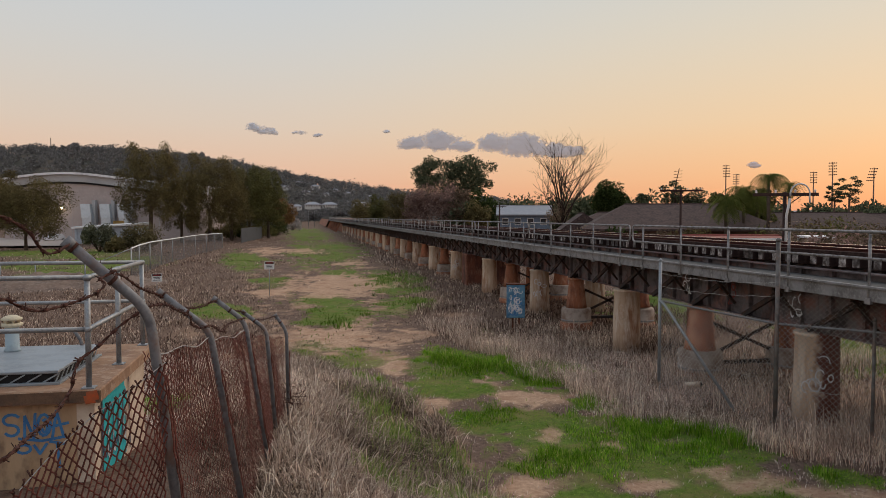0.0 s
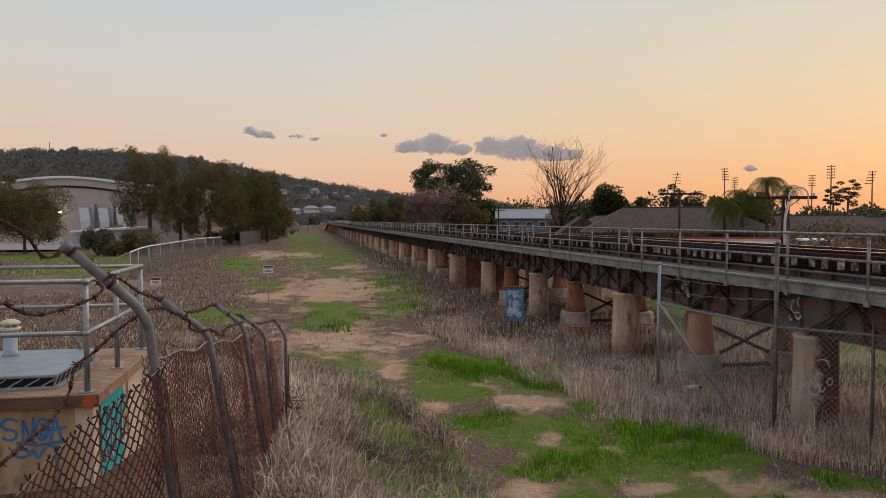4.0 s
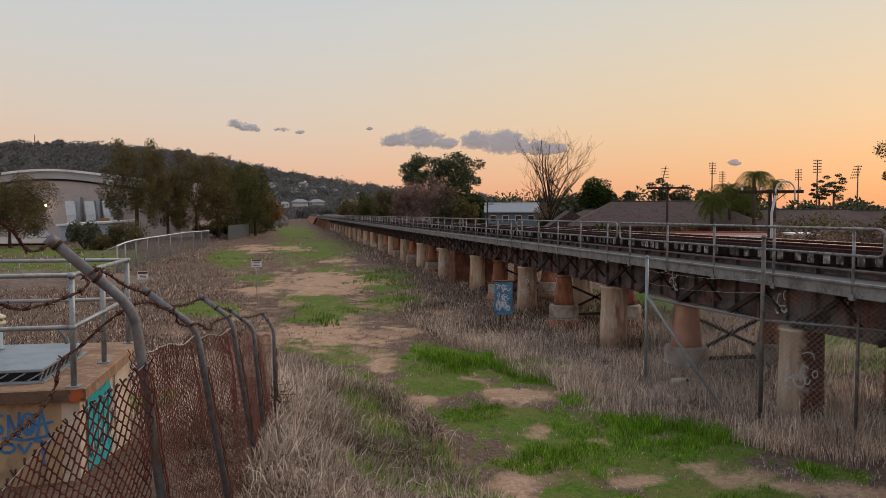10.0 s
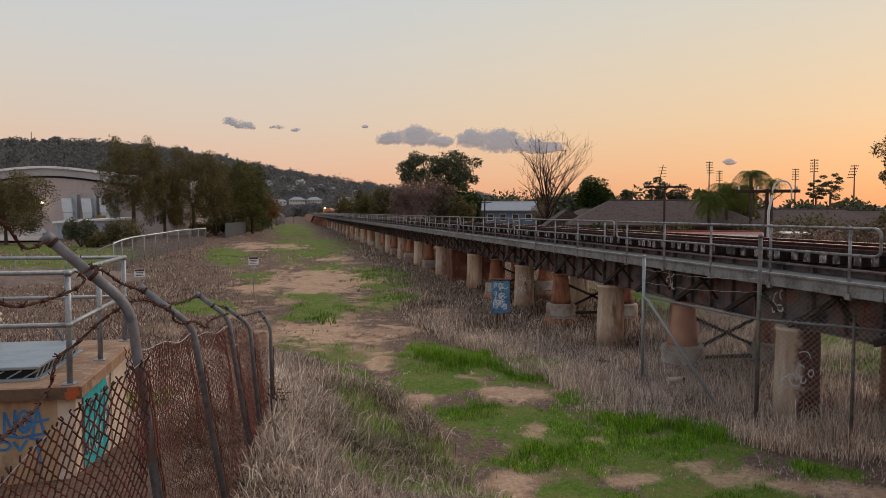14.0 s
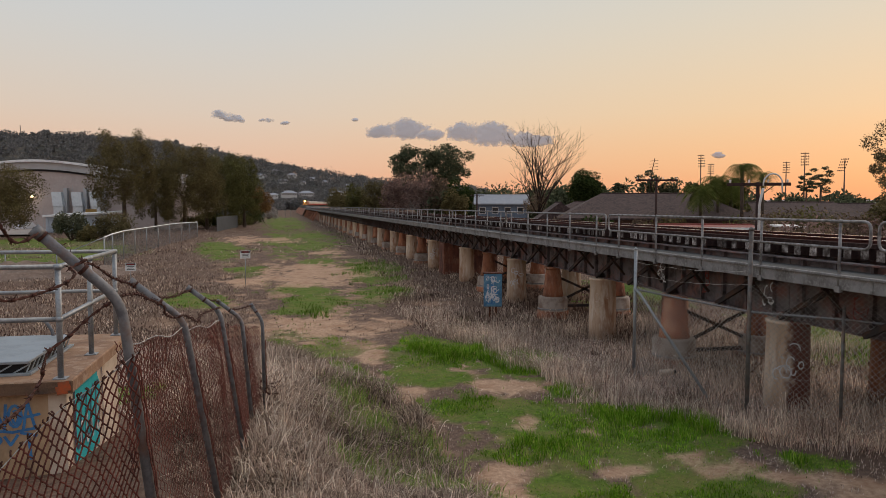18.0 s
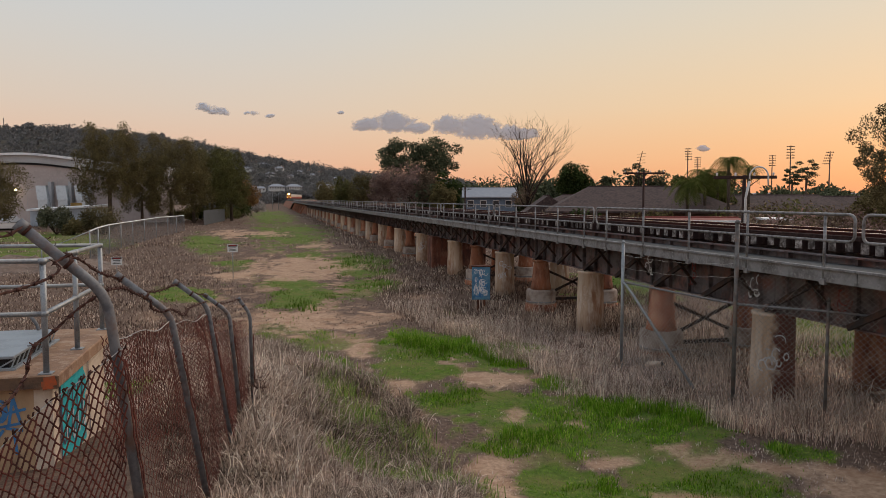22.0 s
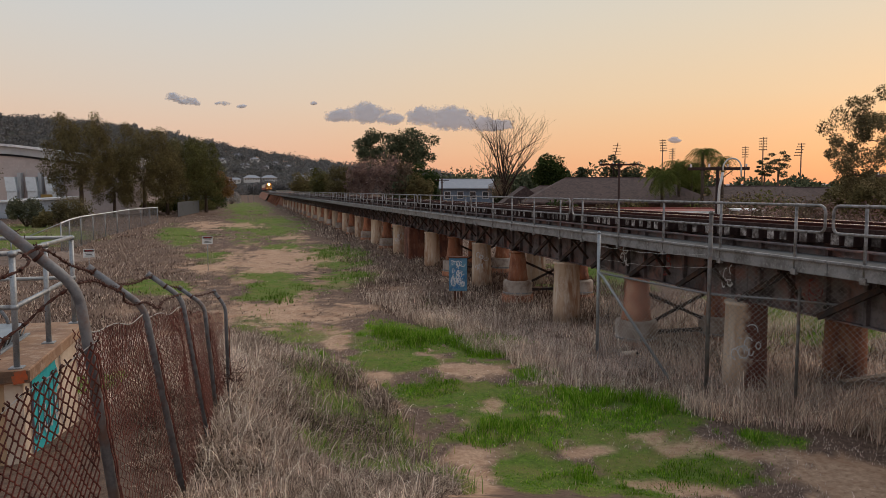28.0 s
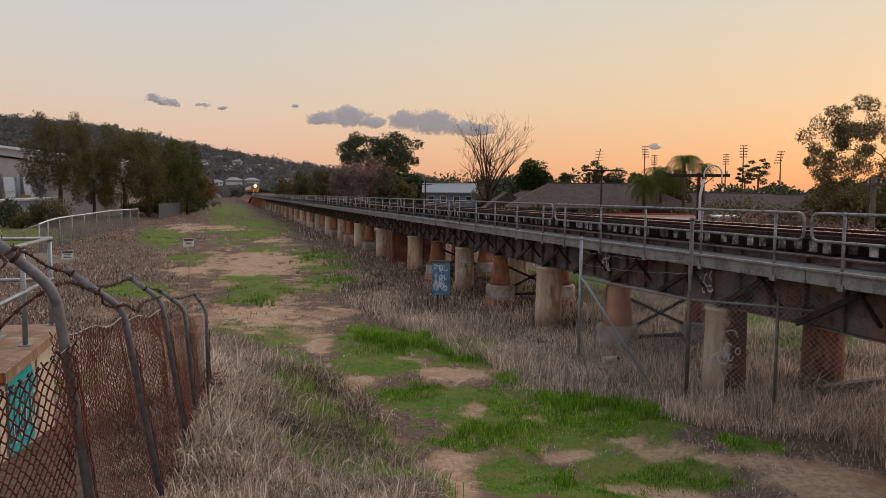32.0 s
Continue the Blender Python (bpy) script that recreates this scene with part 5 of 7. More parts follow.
OLIVE = leaf_mat("olive_brown_foliage", (0.080, 0.067, 0.033), (0.15, 0.124, 0.058), (0.205, 0.166, 0.080))
OLIVE_GREEN = leaf_mat("olive_green_foliage", (0.060, 0.062, 0.025), (0.12, 0.117, 0.046), (0.17, 0.16, 0.064))
GUM = leaf_mat("gum_foliage", (0.043, 0.052, 0.031), (0.09, 0.104, 0.062), (0.16, 0.17, 0.104))
GREYLEAF = leaf_mat("grey_green_foliage", (0.06, 0.066, 0.045), (0.13, 0.135, 0.09), (0.22, 0.22, 0.15))
WARMLEAF = leaf_mat("warm_grey_foliage", (0.075, 0.065, 0.036), (0.16, 0.135, 0.072), (0.26, 0.215, 0.12))
DARKLEAF = leaf_mat("dark_green_foliage", (0.018, 0.030, 0.012), (0.042, 0.062, 0.021), (0.075, 0.095, 0.032))
AUTUMN = leaf_mat("reddish_brown_foliage", (0.14, 0.092, 0.082), (0.235, 0.155, 0.135), (0.33, 0.225, 0.19))
ORANGE = leaf_mat("orange_brown_foliage", (0.11, 0.058, 0.026), (0.22, 0.12, 0.05), (0.30, 0.18, 0.085))
BRUSH = leaf_mat("brown_scrub", (0.085, 0.062, 0.048), (0.17, 0.125, 0.09), (0.27, 0.20, 0.14))
PALMLEAF = leaf_mat("palm_frond", (0.05, 0.07, 0.018), (0.12, 0.14, 0.035), (0.19, 0.19, 0.06))
BARK = mat("grey_brown_bark", (0.10, 0.07, 0.05), 0.9, 0, (0.05, 0.035, 0.028), 4, 0.5, (0.16, 0.12, 0.09), 1.2, 0.3, bump=0.5, stretch=(1, 1, 0.3))
DEADWOOD = mat("bare_brown_branches", (0.036, 0.022, 0.018), 0.9, 0, (0.022, 0.014, 0.012), 5, 0.5)


def cards(centres, radii, n, size, g, flat=1.0):
    """Leaves: small folded cards strewn through clumps, denser to the outside."""
    k = g.integers(0, len(centres), n)
    d = g.normal(size=(n, 3))
    d /= np.linalg.norm(d, axis=1, keepdims=True)
    rr = g.uniform(0.15, 1.0, n) ** 0.45
    p = centres[k] + d * rr[:, None] * radii[k] * g.uniform(0.85, 1.12, (n, 1))
    a = g.normal(size=(n, 3))
    a /= np.linalg.norm(a, axis=1, keepdims=True)
    b = np.cross(a, g.normal(size=(n, 3)))
    b /= np.linalg.norm(b, axis=1, keepdims=True)
    s = size * g.uniform(0.5, 1.4, n)[:, None]
    a, b = a * s * 0.9, b * s * 0.38
    co = np.stack([p - a, p + b, p + a, p - b], 1).reshape(-1, 3)
    q = np.arange(n * 4).reshape(-1, 4)
    return co, q


def tree(name, label, at, h, spread, leaf, n, size, crown=0.75, clumps=16, clump_r=0.22, trunk_r=None, lean=0.0, seed=1, category="tree", flatten=0.75, low=0.0, group="", base=None):
    """A trunk that forks into limbs, each ending in clumps of leaves."""
    g = np.random.default_rng(seed)
    r = random.Random(seed)
    x, y = at
    z0 = float(height(x, y)) if base is None else base
    t = tagged(thing(name, (x, y, z0)), label, category, group)
    tr = trunk_r or h * 0.018
    ch = h * crown
    cz = h - ch / 2
    C, R = [], []
    for k in range(clumps):
        th, ph = k * 2.39996 + g.uniform(-0.4, 0.4), -0.95 + 1.9 * (k + g.uniform(0.1, 0.9)) / clumps
        rad = (0.25 + 0.75 * g.uniform(0, 1) ** 0.5)
        w = math.sqrt(max(0.05, 1 - ph * ph * 0.8))
        c = (math.cos(th) * rad * w * spread * (0.5 - clump_r * 0.8), math.sin(th) * rad * w * spread * (0.5 - clump_r * 0.8), cz + ph * rad * ch * (0.5 - clump_r * 0.55))
        C.append(c)
        q = spread * clump_r * g.uniform(0.7, 1.25)
        R.append((q, q, q * flatten))
    C, R = np.array(C), np.array(R)
    bm = B()
    top = Vector((lean * h * 0.3, 0, h - ch * 0.7))
    tube(bm, [(0, 0, -0.3), (lean * h * 0.1, 0, top.z * 0.5), top], tr, 8, [tr * 1.25, tr, tr * 0.8])
    nodes = [(top, tr * 0.75)]
    for c in sorted((Vector(c) for c in C), key=lambda c: (c - top).length):
        p, rad = min(nodes, key=lambda nd: (nd[0] - c).length + 0.6 * max(0.0, nd[0].z - c.z) + 0.25 * (nd[0] - top).length)
        m = (p + c) / 2 + Vector((r.uniform(-1, 1), r.uniform(-1, 1), r.uniform(-0.6, 0.3))) * (c - p).length * 0.14
        q = max(rad * 0.62, tr * 0.10)
        tube(bm, [p, m, c], q, 5, [q, q * 0.8, q * 0.5])
        nodes += [(m, q * 0.9), (c, q * 0.7)]
    part("trunk", bm, BARK, t)
    co, q = cards(C, R, n, size, g)
    arrays_ob("crown", co, q, leaf, t)
    return t


def bush(label, at, w, h, leaf, n, size, seed, base=None, name="bush", category="bush"):
    g = np.random.default_rng(seed)
    x, y = at
    t = tagged(thing(name, (x, y, float(height(x, y)) if base is None else base)), label, category)
    k = 9
    C = np.stack([g.uniform(-0.34, 0.34, k) * w, g.uniform(-0.3, 0.3, k) * w, g.uniform(0.25, 0.66, k) * h], -1)
    R = np.stack([np.full(k, w * 0.22), np.full(k, w * 0.22), np.full(k, h * 0.34)], -1) * g.uniform(0.7, 1.25, (k, 1))
    bm = B()
    for c in C:
        tube(bm, [(0, 0, -0.1), Vector(c) * 0.6, Vector(c)], 0.05, 5, [0.06, 0.04, 0.015])
    part("stem", bm, BARK, t)
    co, q = cards(C, R, n, size, g)
    arrays_ob("foliage", co, q, leaf, t)
    return t


def bare_tree(at, h, seed=3):
    r = random.Random(seed)
    x, y = at
    t = tagged(thing("bare_tree", (x, y, float(height(x, y)))), "leafless tree with many upright brown branches", "tree")
    bm = B()

    def grow(p, d, l, rad, depth):
        if depth == 0 or l < 0.25:
            return
        pts, rr = [p], [rad]
        q, e = p.copy(), d.copy()
        n = 6
        for i in range(n):
            e = (e + Vector((r.uniform(-1, 1), r.uniform(-1, 1), r.uniform(-0.4, 1.0))) * 0.2).normalized()
            q = q + e * l / n
            pts.append(q.copy())
            rr.append(rad * (1 - 0.62 * (i + 1) / n))
        tube(bm, pts, rad, 5, rr)
        for k in range(4 if depth > 3 else 3):
            s = r.uniform(0.35, 1.0)
            i = min(n, max(1, int(s * n)))
            side = Vector((r.uniform(-1, 1), r.uniform(-1, 1), r.uniform(-0.2, 0.7)))
            nd = (e * 0.7 + side * r.uniform(0.6, 1.1)).normalized()
            grow(pts[i], nd, l * r.uniform(0.5, 0.75), max(0.014, rr[i] * 0.6), depth - 1)
    tube(bm, [(0, 0, -0.3), (0.1, 0, h * 0.2), (0, 0.1, h * 0.34)], 0.4, 8, [0.44, 0.34, 0.24])
    for k in range(11):
        a = k * 2.4 + r.uniform(-0.4, 0.4)
        s = (0.05, 0.13, 0.18, 0.24, 0.32, 0.40, 0.50, 0.60, 0.70, 0.82, 0.95)[k]
        l = h * (0.62 - 0.30 * s) * r.uniform(0.9, 1.1)
        grow(Vector((0, 0, h * (0.32 - 0.13 * s))), Vector((math.cos(a) * s, math.sin(a) * s, 1)).normalized(), l, 0.16 - 0.05 * s, 4)
    perch = Vector((-1.27, 0.45, 15.62 - t.matrix_basis.translation.z - 0.22))
    tube(bm, [(0, 0.1, h * 0.33), perch * 0.62 + Vector((-0.25, 0, 0.9)), perch * 0.86, perch, perch + Vector((0.05, 0, 0.25))], 0.1, 5, [0.17, 0.11, 0.06, 0.04, 0.02])
    part("branchwork", bm, DEADWOOD, t)
    g = np.random.default_rng(seed)
    C = np.stack([g.uniform(-1.6, 1.6, 14), g.uniform(-1.6, 1.6, 14), g.uniform(1.5, 6.5, 14)], -1)
    co, q = cards(C, np.full((14, 3), 1.3), 2800, 0.13, g)
    arrays_ob("dead_leaves", co, q, BRUSH, t)


def palm(at, h, seed, n=34, fr=2.6, base=None):
    r = random.Random(seed)
    x, y = at
    t = tagged(thing("palm_tree", (x, y, float(height(x, y)))), "tall palm with drooping yellow-green fronds", "palm", "garden palms")
    bm = tube(B(), [(0, 0, -0.3), (0.1, 0, h * 0.5), (0, 0, h - 0.3)], 0.16, 9, [0.24, 0.16, 0.15])
    part("trunk", bm, BARK, t)
    verts, faces = [], []
    for k in range(n):
        a, up = r.uniform(0, 6.283), r.uniform(-0.5, 1.1)
        d = Vector((math.cos(a), math.sin(a), 0))
        p = Vector((0, 0, h - 0.2))
        L_ = fr * r.uniform(0.75, 1.15)
        v = d + Vector((0, 0, up))
        v.normalize()
        spine = [p.copy()]
        for i in range(9):
            v = (v + Vector((0, 0, -0.25))).normalized()
            p = p + v * L_ / 9
            spine.append(p.copy())
        side = Vector((-d.y, d.x, 0))
        for i in range(1, 10):
            q = spine[i]
            w = 0.55 * math.sin(math.pi * (i + 0.8) / 11) * fr / 2.6
            for s in (1, -1):
                for o in (0, 0.5):
                    b0 = q + (spine[i - 1] - q) * o
                    e = b0 + side * s * w + Vector((0, 0, -0.5 * w)) + v * 0.12
                    j = len(verts)
                    verts += [b0, b0 + (spine[i] - spine[i - 1]) * 0.22, e]
                    faces.append((j, j + 1, j + 2))
        j = len(verts)
    me = mesh_ob("fronds", verts, faces, PALMLEAF)
    me.parent = t


def wood(name, label, at_fn, n, per, size, leaf, rad, seed, parent=None):
    """A far wood: tree-sized clumps of leaves in one mesh."""
    g = np.random.default_rng(seed)
    C, R = [], []
    for k in range(n):
        p, s = at_fn(g)
        m = g.integers(3, 6)
        for _ in range(m):
            C.append((p[0] + g.normal() * rad * 0.45 * s, p[1] + g.normal() * rad * 0.45 * s, p[2] + rad * s * g.uniform(0.3, 1.5)))
            q = rad * s * g.uniform(0.35, 0.7)
            R.append((q, q, q * 0.8))
    co, q = cards(np.array(C), np.array(R), n * per, size, g)
    ob = arrays_ob(name, co, q, leaf)
    return tagged(ob, label, "trees", kind="stuff")


def polar(az, dist):
    return dist * math.sin(radians(az)), dist * math.cos(radians(az))


# far foliage; the haze of distance is mixed into these grey leaf colours
HAZED_TREES = leaf_mat("hazed_far_woodland", (0.135, 0.132, 0.134), (0.168, 0.164, 0.164), (0.20, 0.194, 0.188))
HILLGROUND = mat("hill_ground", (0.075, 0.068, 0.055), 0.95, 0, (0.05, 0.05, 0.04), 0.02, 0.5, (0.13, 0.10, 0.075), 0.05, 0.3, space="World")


def ridge(az):
    """Rise of the wooded hill over the eye's level, in degrees, by bearing."""
    az = np.asarray(az, float)
    a = np.interp(az, (-75, -45, -26, -19, -15, -9, -4, 0, 4, 8, 13, 20), (0.6, 2.0, 3.9, 4.45, 4.65, 4.4, 3.55, 2.75, 2.1, 1.5, 1.1, 0.7))
    return a + 0.06 * np.sin(az * 2.3) + 0.05 * np.sin(az * 5.1 + 1)


HD0, HD1 = 700.0, 1300.0


def hill_z(az, dist):
    t = smooth01(HD0, HD1, dist)
    return 0.4 + t * (4.0 + np.tan(np.radians(ridge(az))) * HD1 * 0.965)


def hill():
    az, ds = np.linspace(-75, 20, 130), np.concatenate([np.linspace(HD0 - 30, HD1, 40), [HD1 + 120, HD1 + 700]])
    A, D_ = np.meshgrid(az, ds)
    Z = hill_z(A, np.minimum(D_, HD1))
    Z = np.where(D_ > HD1 + 500, -2, Z)
    co = np.stack([D_ * np.sin(np.radians(A)), D_ * np.cos(np.radians(A)), Z - 0.8], -1).reshape(-1, 3)
    n, m = A.shape
    i = np.arange(n * m).reshape(n, m)
    q = np.stack([i[:-1, :-1], i[:-1, 1:], i[1:, 1:], i[1:, :-1]], -1).reshape(-1, 4)
    ob = arrays_ob("hill", co, q, HILLGROUND)
    ob.data.shade_smooth()
    tagged(ob, "low wooded hill behind the town", "hill", kind="structure")

    def spot(g):
        a, d = g.uniform(-34, 16), HD0 + 20 + (HD1 - HD0 + 10) * g.uniform(0, 1) ** 0.8
        return (*polar(a, d), float(hill_z(a, min(d, HD1)))), g.uniform(0.6, 1.25)
    wood("hillside_trees", "dark eucalypt woodland on the hillside", spot, 3800, 40, 2.0, HAZED_TREES, 7.0, 5)

    def crest(g):
        a = g.uniform(-34, 14)
        return (*polar(a, HD1), float(hill_z(a, HD1)) - 1.5), g.uniform(0.45, 1.05) * (1 + 0.7 * float(smooth01(-6, 2, a)))
    wood("crest_trees", "open eucalypts along the hill crest", crest, 300, 70, 1.5, HAZED_TREES, 7.0, 6)
    # a mast on the crest
    x, y, z = (-387.46, 1240.92, 112.41)
    mst = tagged(thing("radio_mast", (x, y, z - 3)), "thin lattice mast on the hill crest", "mast")
    part("lattice_mast", tube(B(), [(0, 0, -6), (0, 0, 18)], 0.6, 4, [0.9, 0.5]), GALV_DULL, mst)


WALLW = mat("white_painted_wall", (0.62, 0.60, 0.58), 0.8, 0, (0.5, 0.48, 0.46), 1.5, 0.4)
ROOFL = mat("pale_metal_roof", (0.27, 0.28, 0.31), 0.5, 0.2, (0.31, 0.32, 0.35), 1.2, 0.4)
ROOFB = mat("brown_roof_tiles", (0.066, 0.042, 0.039), 0.9, 0, (0.040, 0.027, 0.026), 1.2, 0.5, (0.105, 0.068, 0.061), 5, 0.4, bump=0.5, bscale=6)
BRICKO = mat("orange_brick", (0.34, 0.14, 0.075), 0.9, 0, (0.26, 0.10, 0.055), 6, 0.4)
BRICKB = mat("dull_brown_brick", (0.13, 0.075, 0.058), 0.9, 0, (0.09, 0.055, 0.045), 6, 0.4)
BLUEWALL = mat("blue_grey_weatherboard", (0.12, 0.15, 0.20), 0.8, 0, (0.09, 0.115, 0.155), 3, 0.4)
GLASSD = mat("dark_window_glass", (0.03, 0.035, 0.04), 0.15, 0, spec=0.6)
REDW = mat("dark_red_paint", (0.22, 0.05, 0.04), 0.7, 0, (0.15, 0.04, 0.03), 3, 0.4)


def house(label, at, turn, w, dp, wall_h, roof_h, wall, roofm, eave=0.5, hip=0.35, windows=3, ridge_gap=0.0, base=None, name="house"):
    x, y = at
    z = float(height(x, y)) if base is None else base
    t = tagged(thing(name, (x, y, z), turn), label, "house")
    wl = part("wall", box(B(), (0, 0, wall_h / 2 - 0.3), (w, dp, wall_h + 0.6), 0.02), wall, t)
    bm = B()
    a, b = w / 2 + eave, dp / 2 + eave
    c = a - hip * b * 2 if hip else a
    ev = [bm.verts.new(p) for p in ((-a, -b, wall_h), (a, -b, wall_h), (a, b, wall_h), (-a, b, wall_h))]
    lo = [bm.verts.new(p) for p in ((-a, -b, wall_h - 0.18), (a, -b, wall_h - 0.18), (a, b, wall_h - 0.18), (-a, b, wall_h - 0.18))]
    rg = [bm.verts.new((-c, 0, wall_h + roof_h)), bm.verts.new((c, 0, wall_h + roof_h))]
    for f in ((ev[0], ev[1], rg[1], rg[0]), (ev[2], ev[3], rg[0], rg[1]), (ev[1], ev[2], rg[1]), (ev[3], ev[0], rg[0]), (lo[3], lo[2], lo[1], lo[0])):
        bm.faces.new(f)
    for k in range(4):
        bm.faces.new((lo[k], lo[(k + 1) % 4], ev[(k + 1) % 4], ev[k]))
    rf = part("roof", bm, roofm, t)
    part("ridge_cap", tube(B(), [rg_ for rg_ in ((-c, 0, wall_h + roof_h), (c, 0, wall_h + roof_h))], 0.09, 6), roofm, rf)
    for k in range(windows):
        u = -w / 2 + w * (k + 0.5) / windows
        wn = part("window", box(B(), (u, -dp / 2 - 0.02, wall_h - 1.3), (min(1.5, w / windows * 0.5), 0.06, 1.3), 0.01), WALLW, t)
        part("pane", box(B(), (u, -dp / 2 - 0.045, wall_h - 1.3), (min(1.3, w / windows * 0.44), 0.03, 1.1)), GLASSD, wn)
    return t


# ---------------------------------------------------------------- the left side
HALLW = mat("beige_precast_wall", (0.48, 0.40, 0.375), 0.85, 0, (0.43, 0.36, 0.335), 0.35, 0.4, (0.52, 0.44, 0.415), 2, 0.3, space="World")
HALLF = mat("white_fascia", (0.82, 0.82, 0.82), 0.5, 0.1, (0.55, 0.55, 0.57), 0.6, 0.4)
HALLG = mat("grey_clerestory", (0.46, 0.46, 0.47), 0.5, 0.1, (0.39, 0.39, 0.41), 0.4, 0.4)
DUCTM = mat("duct_sheet_steel", (0.62, 0.65, 0.68), 0.45, 0.2, (0.52, 0.55, 0.58), 1.5, 0.4)
SHEDW = mat("pale_blue_grey_cladding", (0.44, 0.48, 0.54), 0.7, 0.05, (0.37, 0.41, 0.47), 1.2, 0.4)
OCHRE = mat("ochre_panel", (0.35, 0.22, 0.07), 0.8, 0, (0.28, 0.17, 0.05), 2, 0.4)
PAVED = mat("pale_concrete_paving", (0.36, 0.31, 0.28), 0.9, 0, (0.29, 0.25, 0.22), 0.4, 0.4, space="World")
SLATE = mat("dark_slate_sheet", (0.07, 0.075, 0.085), 0.7, 0, (0.05, 0.055, 0.06), 1.5, 0.4)
LAMPGLOW = mat("lamp_glow", (1, 0.85, 0.5), 0.5, emit=(1.0, 0.78, 0.42, 9.0))
CARW = mat("white_car_paint", (0.7, 0.7, 0.72), 0.3, 0.0, spec=0.5)
TYRE = mat("tyre_rubber", (0.02, 0.02, 0.02), 0.85)


def hall():
    x0, y0, _ = (-54.55, 163.12, 0.62)
    x1, y1, _ = (-21.97, 156.47, 0.63)
    dx, dy = x1 - x0, y1 - y0
    L_ = math.hypot(dx, dy)
    turn = math.degrees(math.atan2(dy, dx))
    h = tagged(thing("sports_hall", (x0, y0, 0), turn), "large beige hall with a curved white-edged metal roof", "building")
    top = lambda u: 13.9 - 2.6 * (1 - math.exp(-((u - 7) / 16) ** 2))
    n = 24

    def strip(z0, z1, y, th, mi_mat, nm, par):
        bm = B()
        rows = []
        for k in range(n + 1):
            u = -6 + (L_ + 6) * k / n
            rows.append([bm.verts.new((u, yy, zz)) for yy, zz in ((y, z0(u)), (y, z1(u)), (y + th, z1(u)), (y + th, z0(u)))])
        for a, b in zip(rows, rows[1:]):
            for k in range(4):
                bm.faces.new((a[k], b[k], b[(k + 1) % 4], a[(k + 1) % 4]))
        bm.faces.new(rows[0])
        bm.faces.new(rows[-1][::-1])
        return part(nm, bm, mi_mat, par)
    strip(lambda u: -0.5, lambda u: top(u) - 2.2, 0, 30, HALLW, "wall", h)
    # no opening here: a black strip draws the shade below the clerestory
    strip(lambda u: top(u) - 2.3, lambda u: top(u) - 1.9, -0.25, 0.4, BLACK, "eave_shade_strip", h)
    strip(lambda u: top(u) - 1.9, lambda u: top(u) - 0.35, -0.6, 30, HALLG, "clerestory", h)
    strip(lambda u: top(u) - 0.45, lambda u: top(u), -1.4, 33, HALLF, "roof", h)
    for k in range(7):
        u = -4 + k * 6.0
        part("panel_joint", box(B(), (u, -0.012, 4.4), (0.05, 0.03, 9.0)), HALLG, h)
    part("joint_band", box(B(), (L_ / 2 - 3, -0.015, 6.6), (L_ + 5, 0.03, 0.08)), HALLG, h)
    for u in (12.2, 16.1, 19.7):
        d = tagged(thing("roof_duct", (0, 0, 0)), "galvanised air duct with a sloping hood against the hall wall", "duct", "hall ducts")
        d.matrix_basis = Matrix.Translation((x0, y0, 0)) @ pose(0, 0, 0, 0, 0, turn) @ pose(u, -1.5, 0)
        part("riser", box(B(), (0.9, 0.7, 5.6), (0.7, 1.0, 5.2), 0.03), HALLG, d)
        bm = B()
        vs = [bm.verts.new(p) for p in ((-1.1, -0.8, 4.6), (0.9, -0.8, 4.6), (0.9, 0.9, 4.6), (-1.1, 0.9, 4.6), (-1.5, -0.5, 7.4), (0.4, -0.5, 7.4), (0.4, 0.9, 7.4), (-1.5, 0.9, 7.4))]
        for f in ((0, 1, 2, 3), (7, 6, 5, 4), (0, 4, 5, 1), (1, 5, 6, 2), (2, 6, 7, 3), (3, 7, 4, 0)):
            bm.faces.new([vs[i] for i in f])
        part("hood", bm, DUCTM, d)
        part("plenum", box(B(), (-0.1, 0.1, 3.2), (1.9, 1.6, 2.8), 0.04), DUCTM, d)
        part("support", box(B(), (0.0, 0.1, 0.9), (0.3, 0.3, 1.8), 0.02), HALLG, d)
    o = tagged(thing("plant_screen"), "ochre screen beside the hall ducts", "screen")
    o.matrix_basis = Matrix.Translation((x0, y0, 0)) @ pose(0, 0, 0, 0, 0, turn) @ pose(18.6, -2.2, 0)
    part("panel", box(B(), (0, 0, 1.9), (2.2, 0.12, 4.2), 0.02), OCHRE, o)
    lp = tagged(thing("wall_lamp"), "lit yellow wall lamp on the hall", "lamp")
    lp.matrix_basis = Matrix.Translation((-48.57, 160.83, 6.64))
    part("bracket", box(B(), (0, 0.25, 0.15), (0.2, 0.5, 0.12), 0.01), HALLG, lp)
    part("lens", lathe(B(), [(0.02, -0.32), (0.26, -0.22), (0.32, 0), (0.2, 0.12), (0.02, 0.14)], 12), LAMPGLOW, lp)
    # shed in front
    sx, sy, _ = (-40.26, 140.34, 0.67)
    ex, ey, _ = (-29.47, 137.89, 0.68)
    sl = math.hypot(ex - sx, ey - sy)
    s = tagged(thing("storage_shed", (sx, sy, 0), math.degrees(math.atan2(ey - sy, ex - sx))), "low pale blue-grey metal shed with a white roof edge", "shed")
    part("wall", box(B(), (sl / 2, 3, 1.3), (sl, 6, 3.6), 0.03), SHEDW, s)
    for k in range(14):
        part("cladding_rib", box(B(), (0.5 + k * (sl - 1) / 13, -0.03, 1.3), (0.06, 0.05, 3.5)), SHEDW, s)
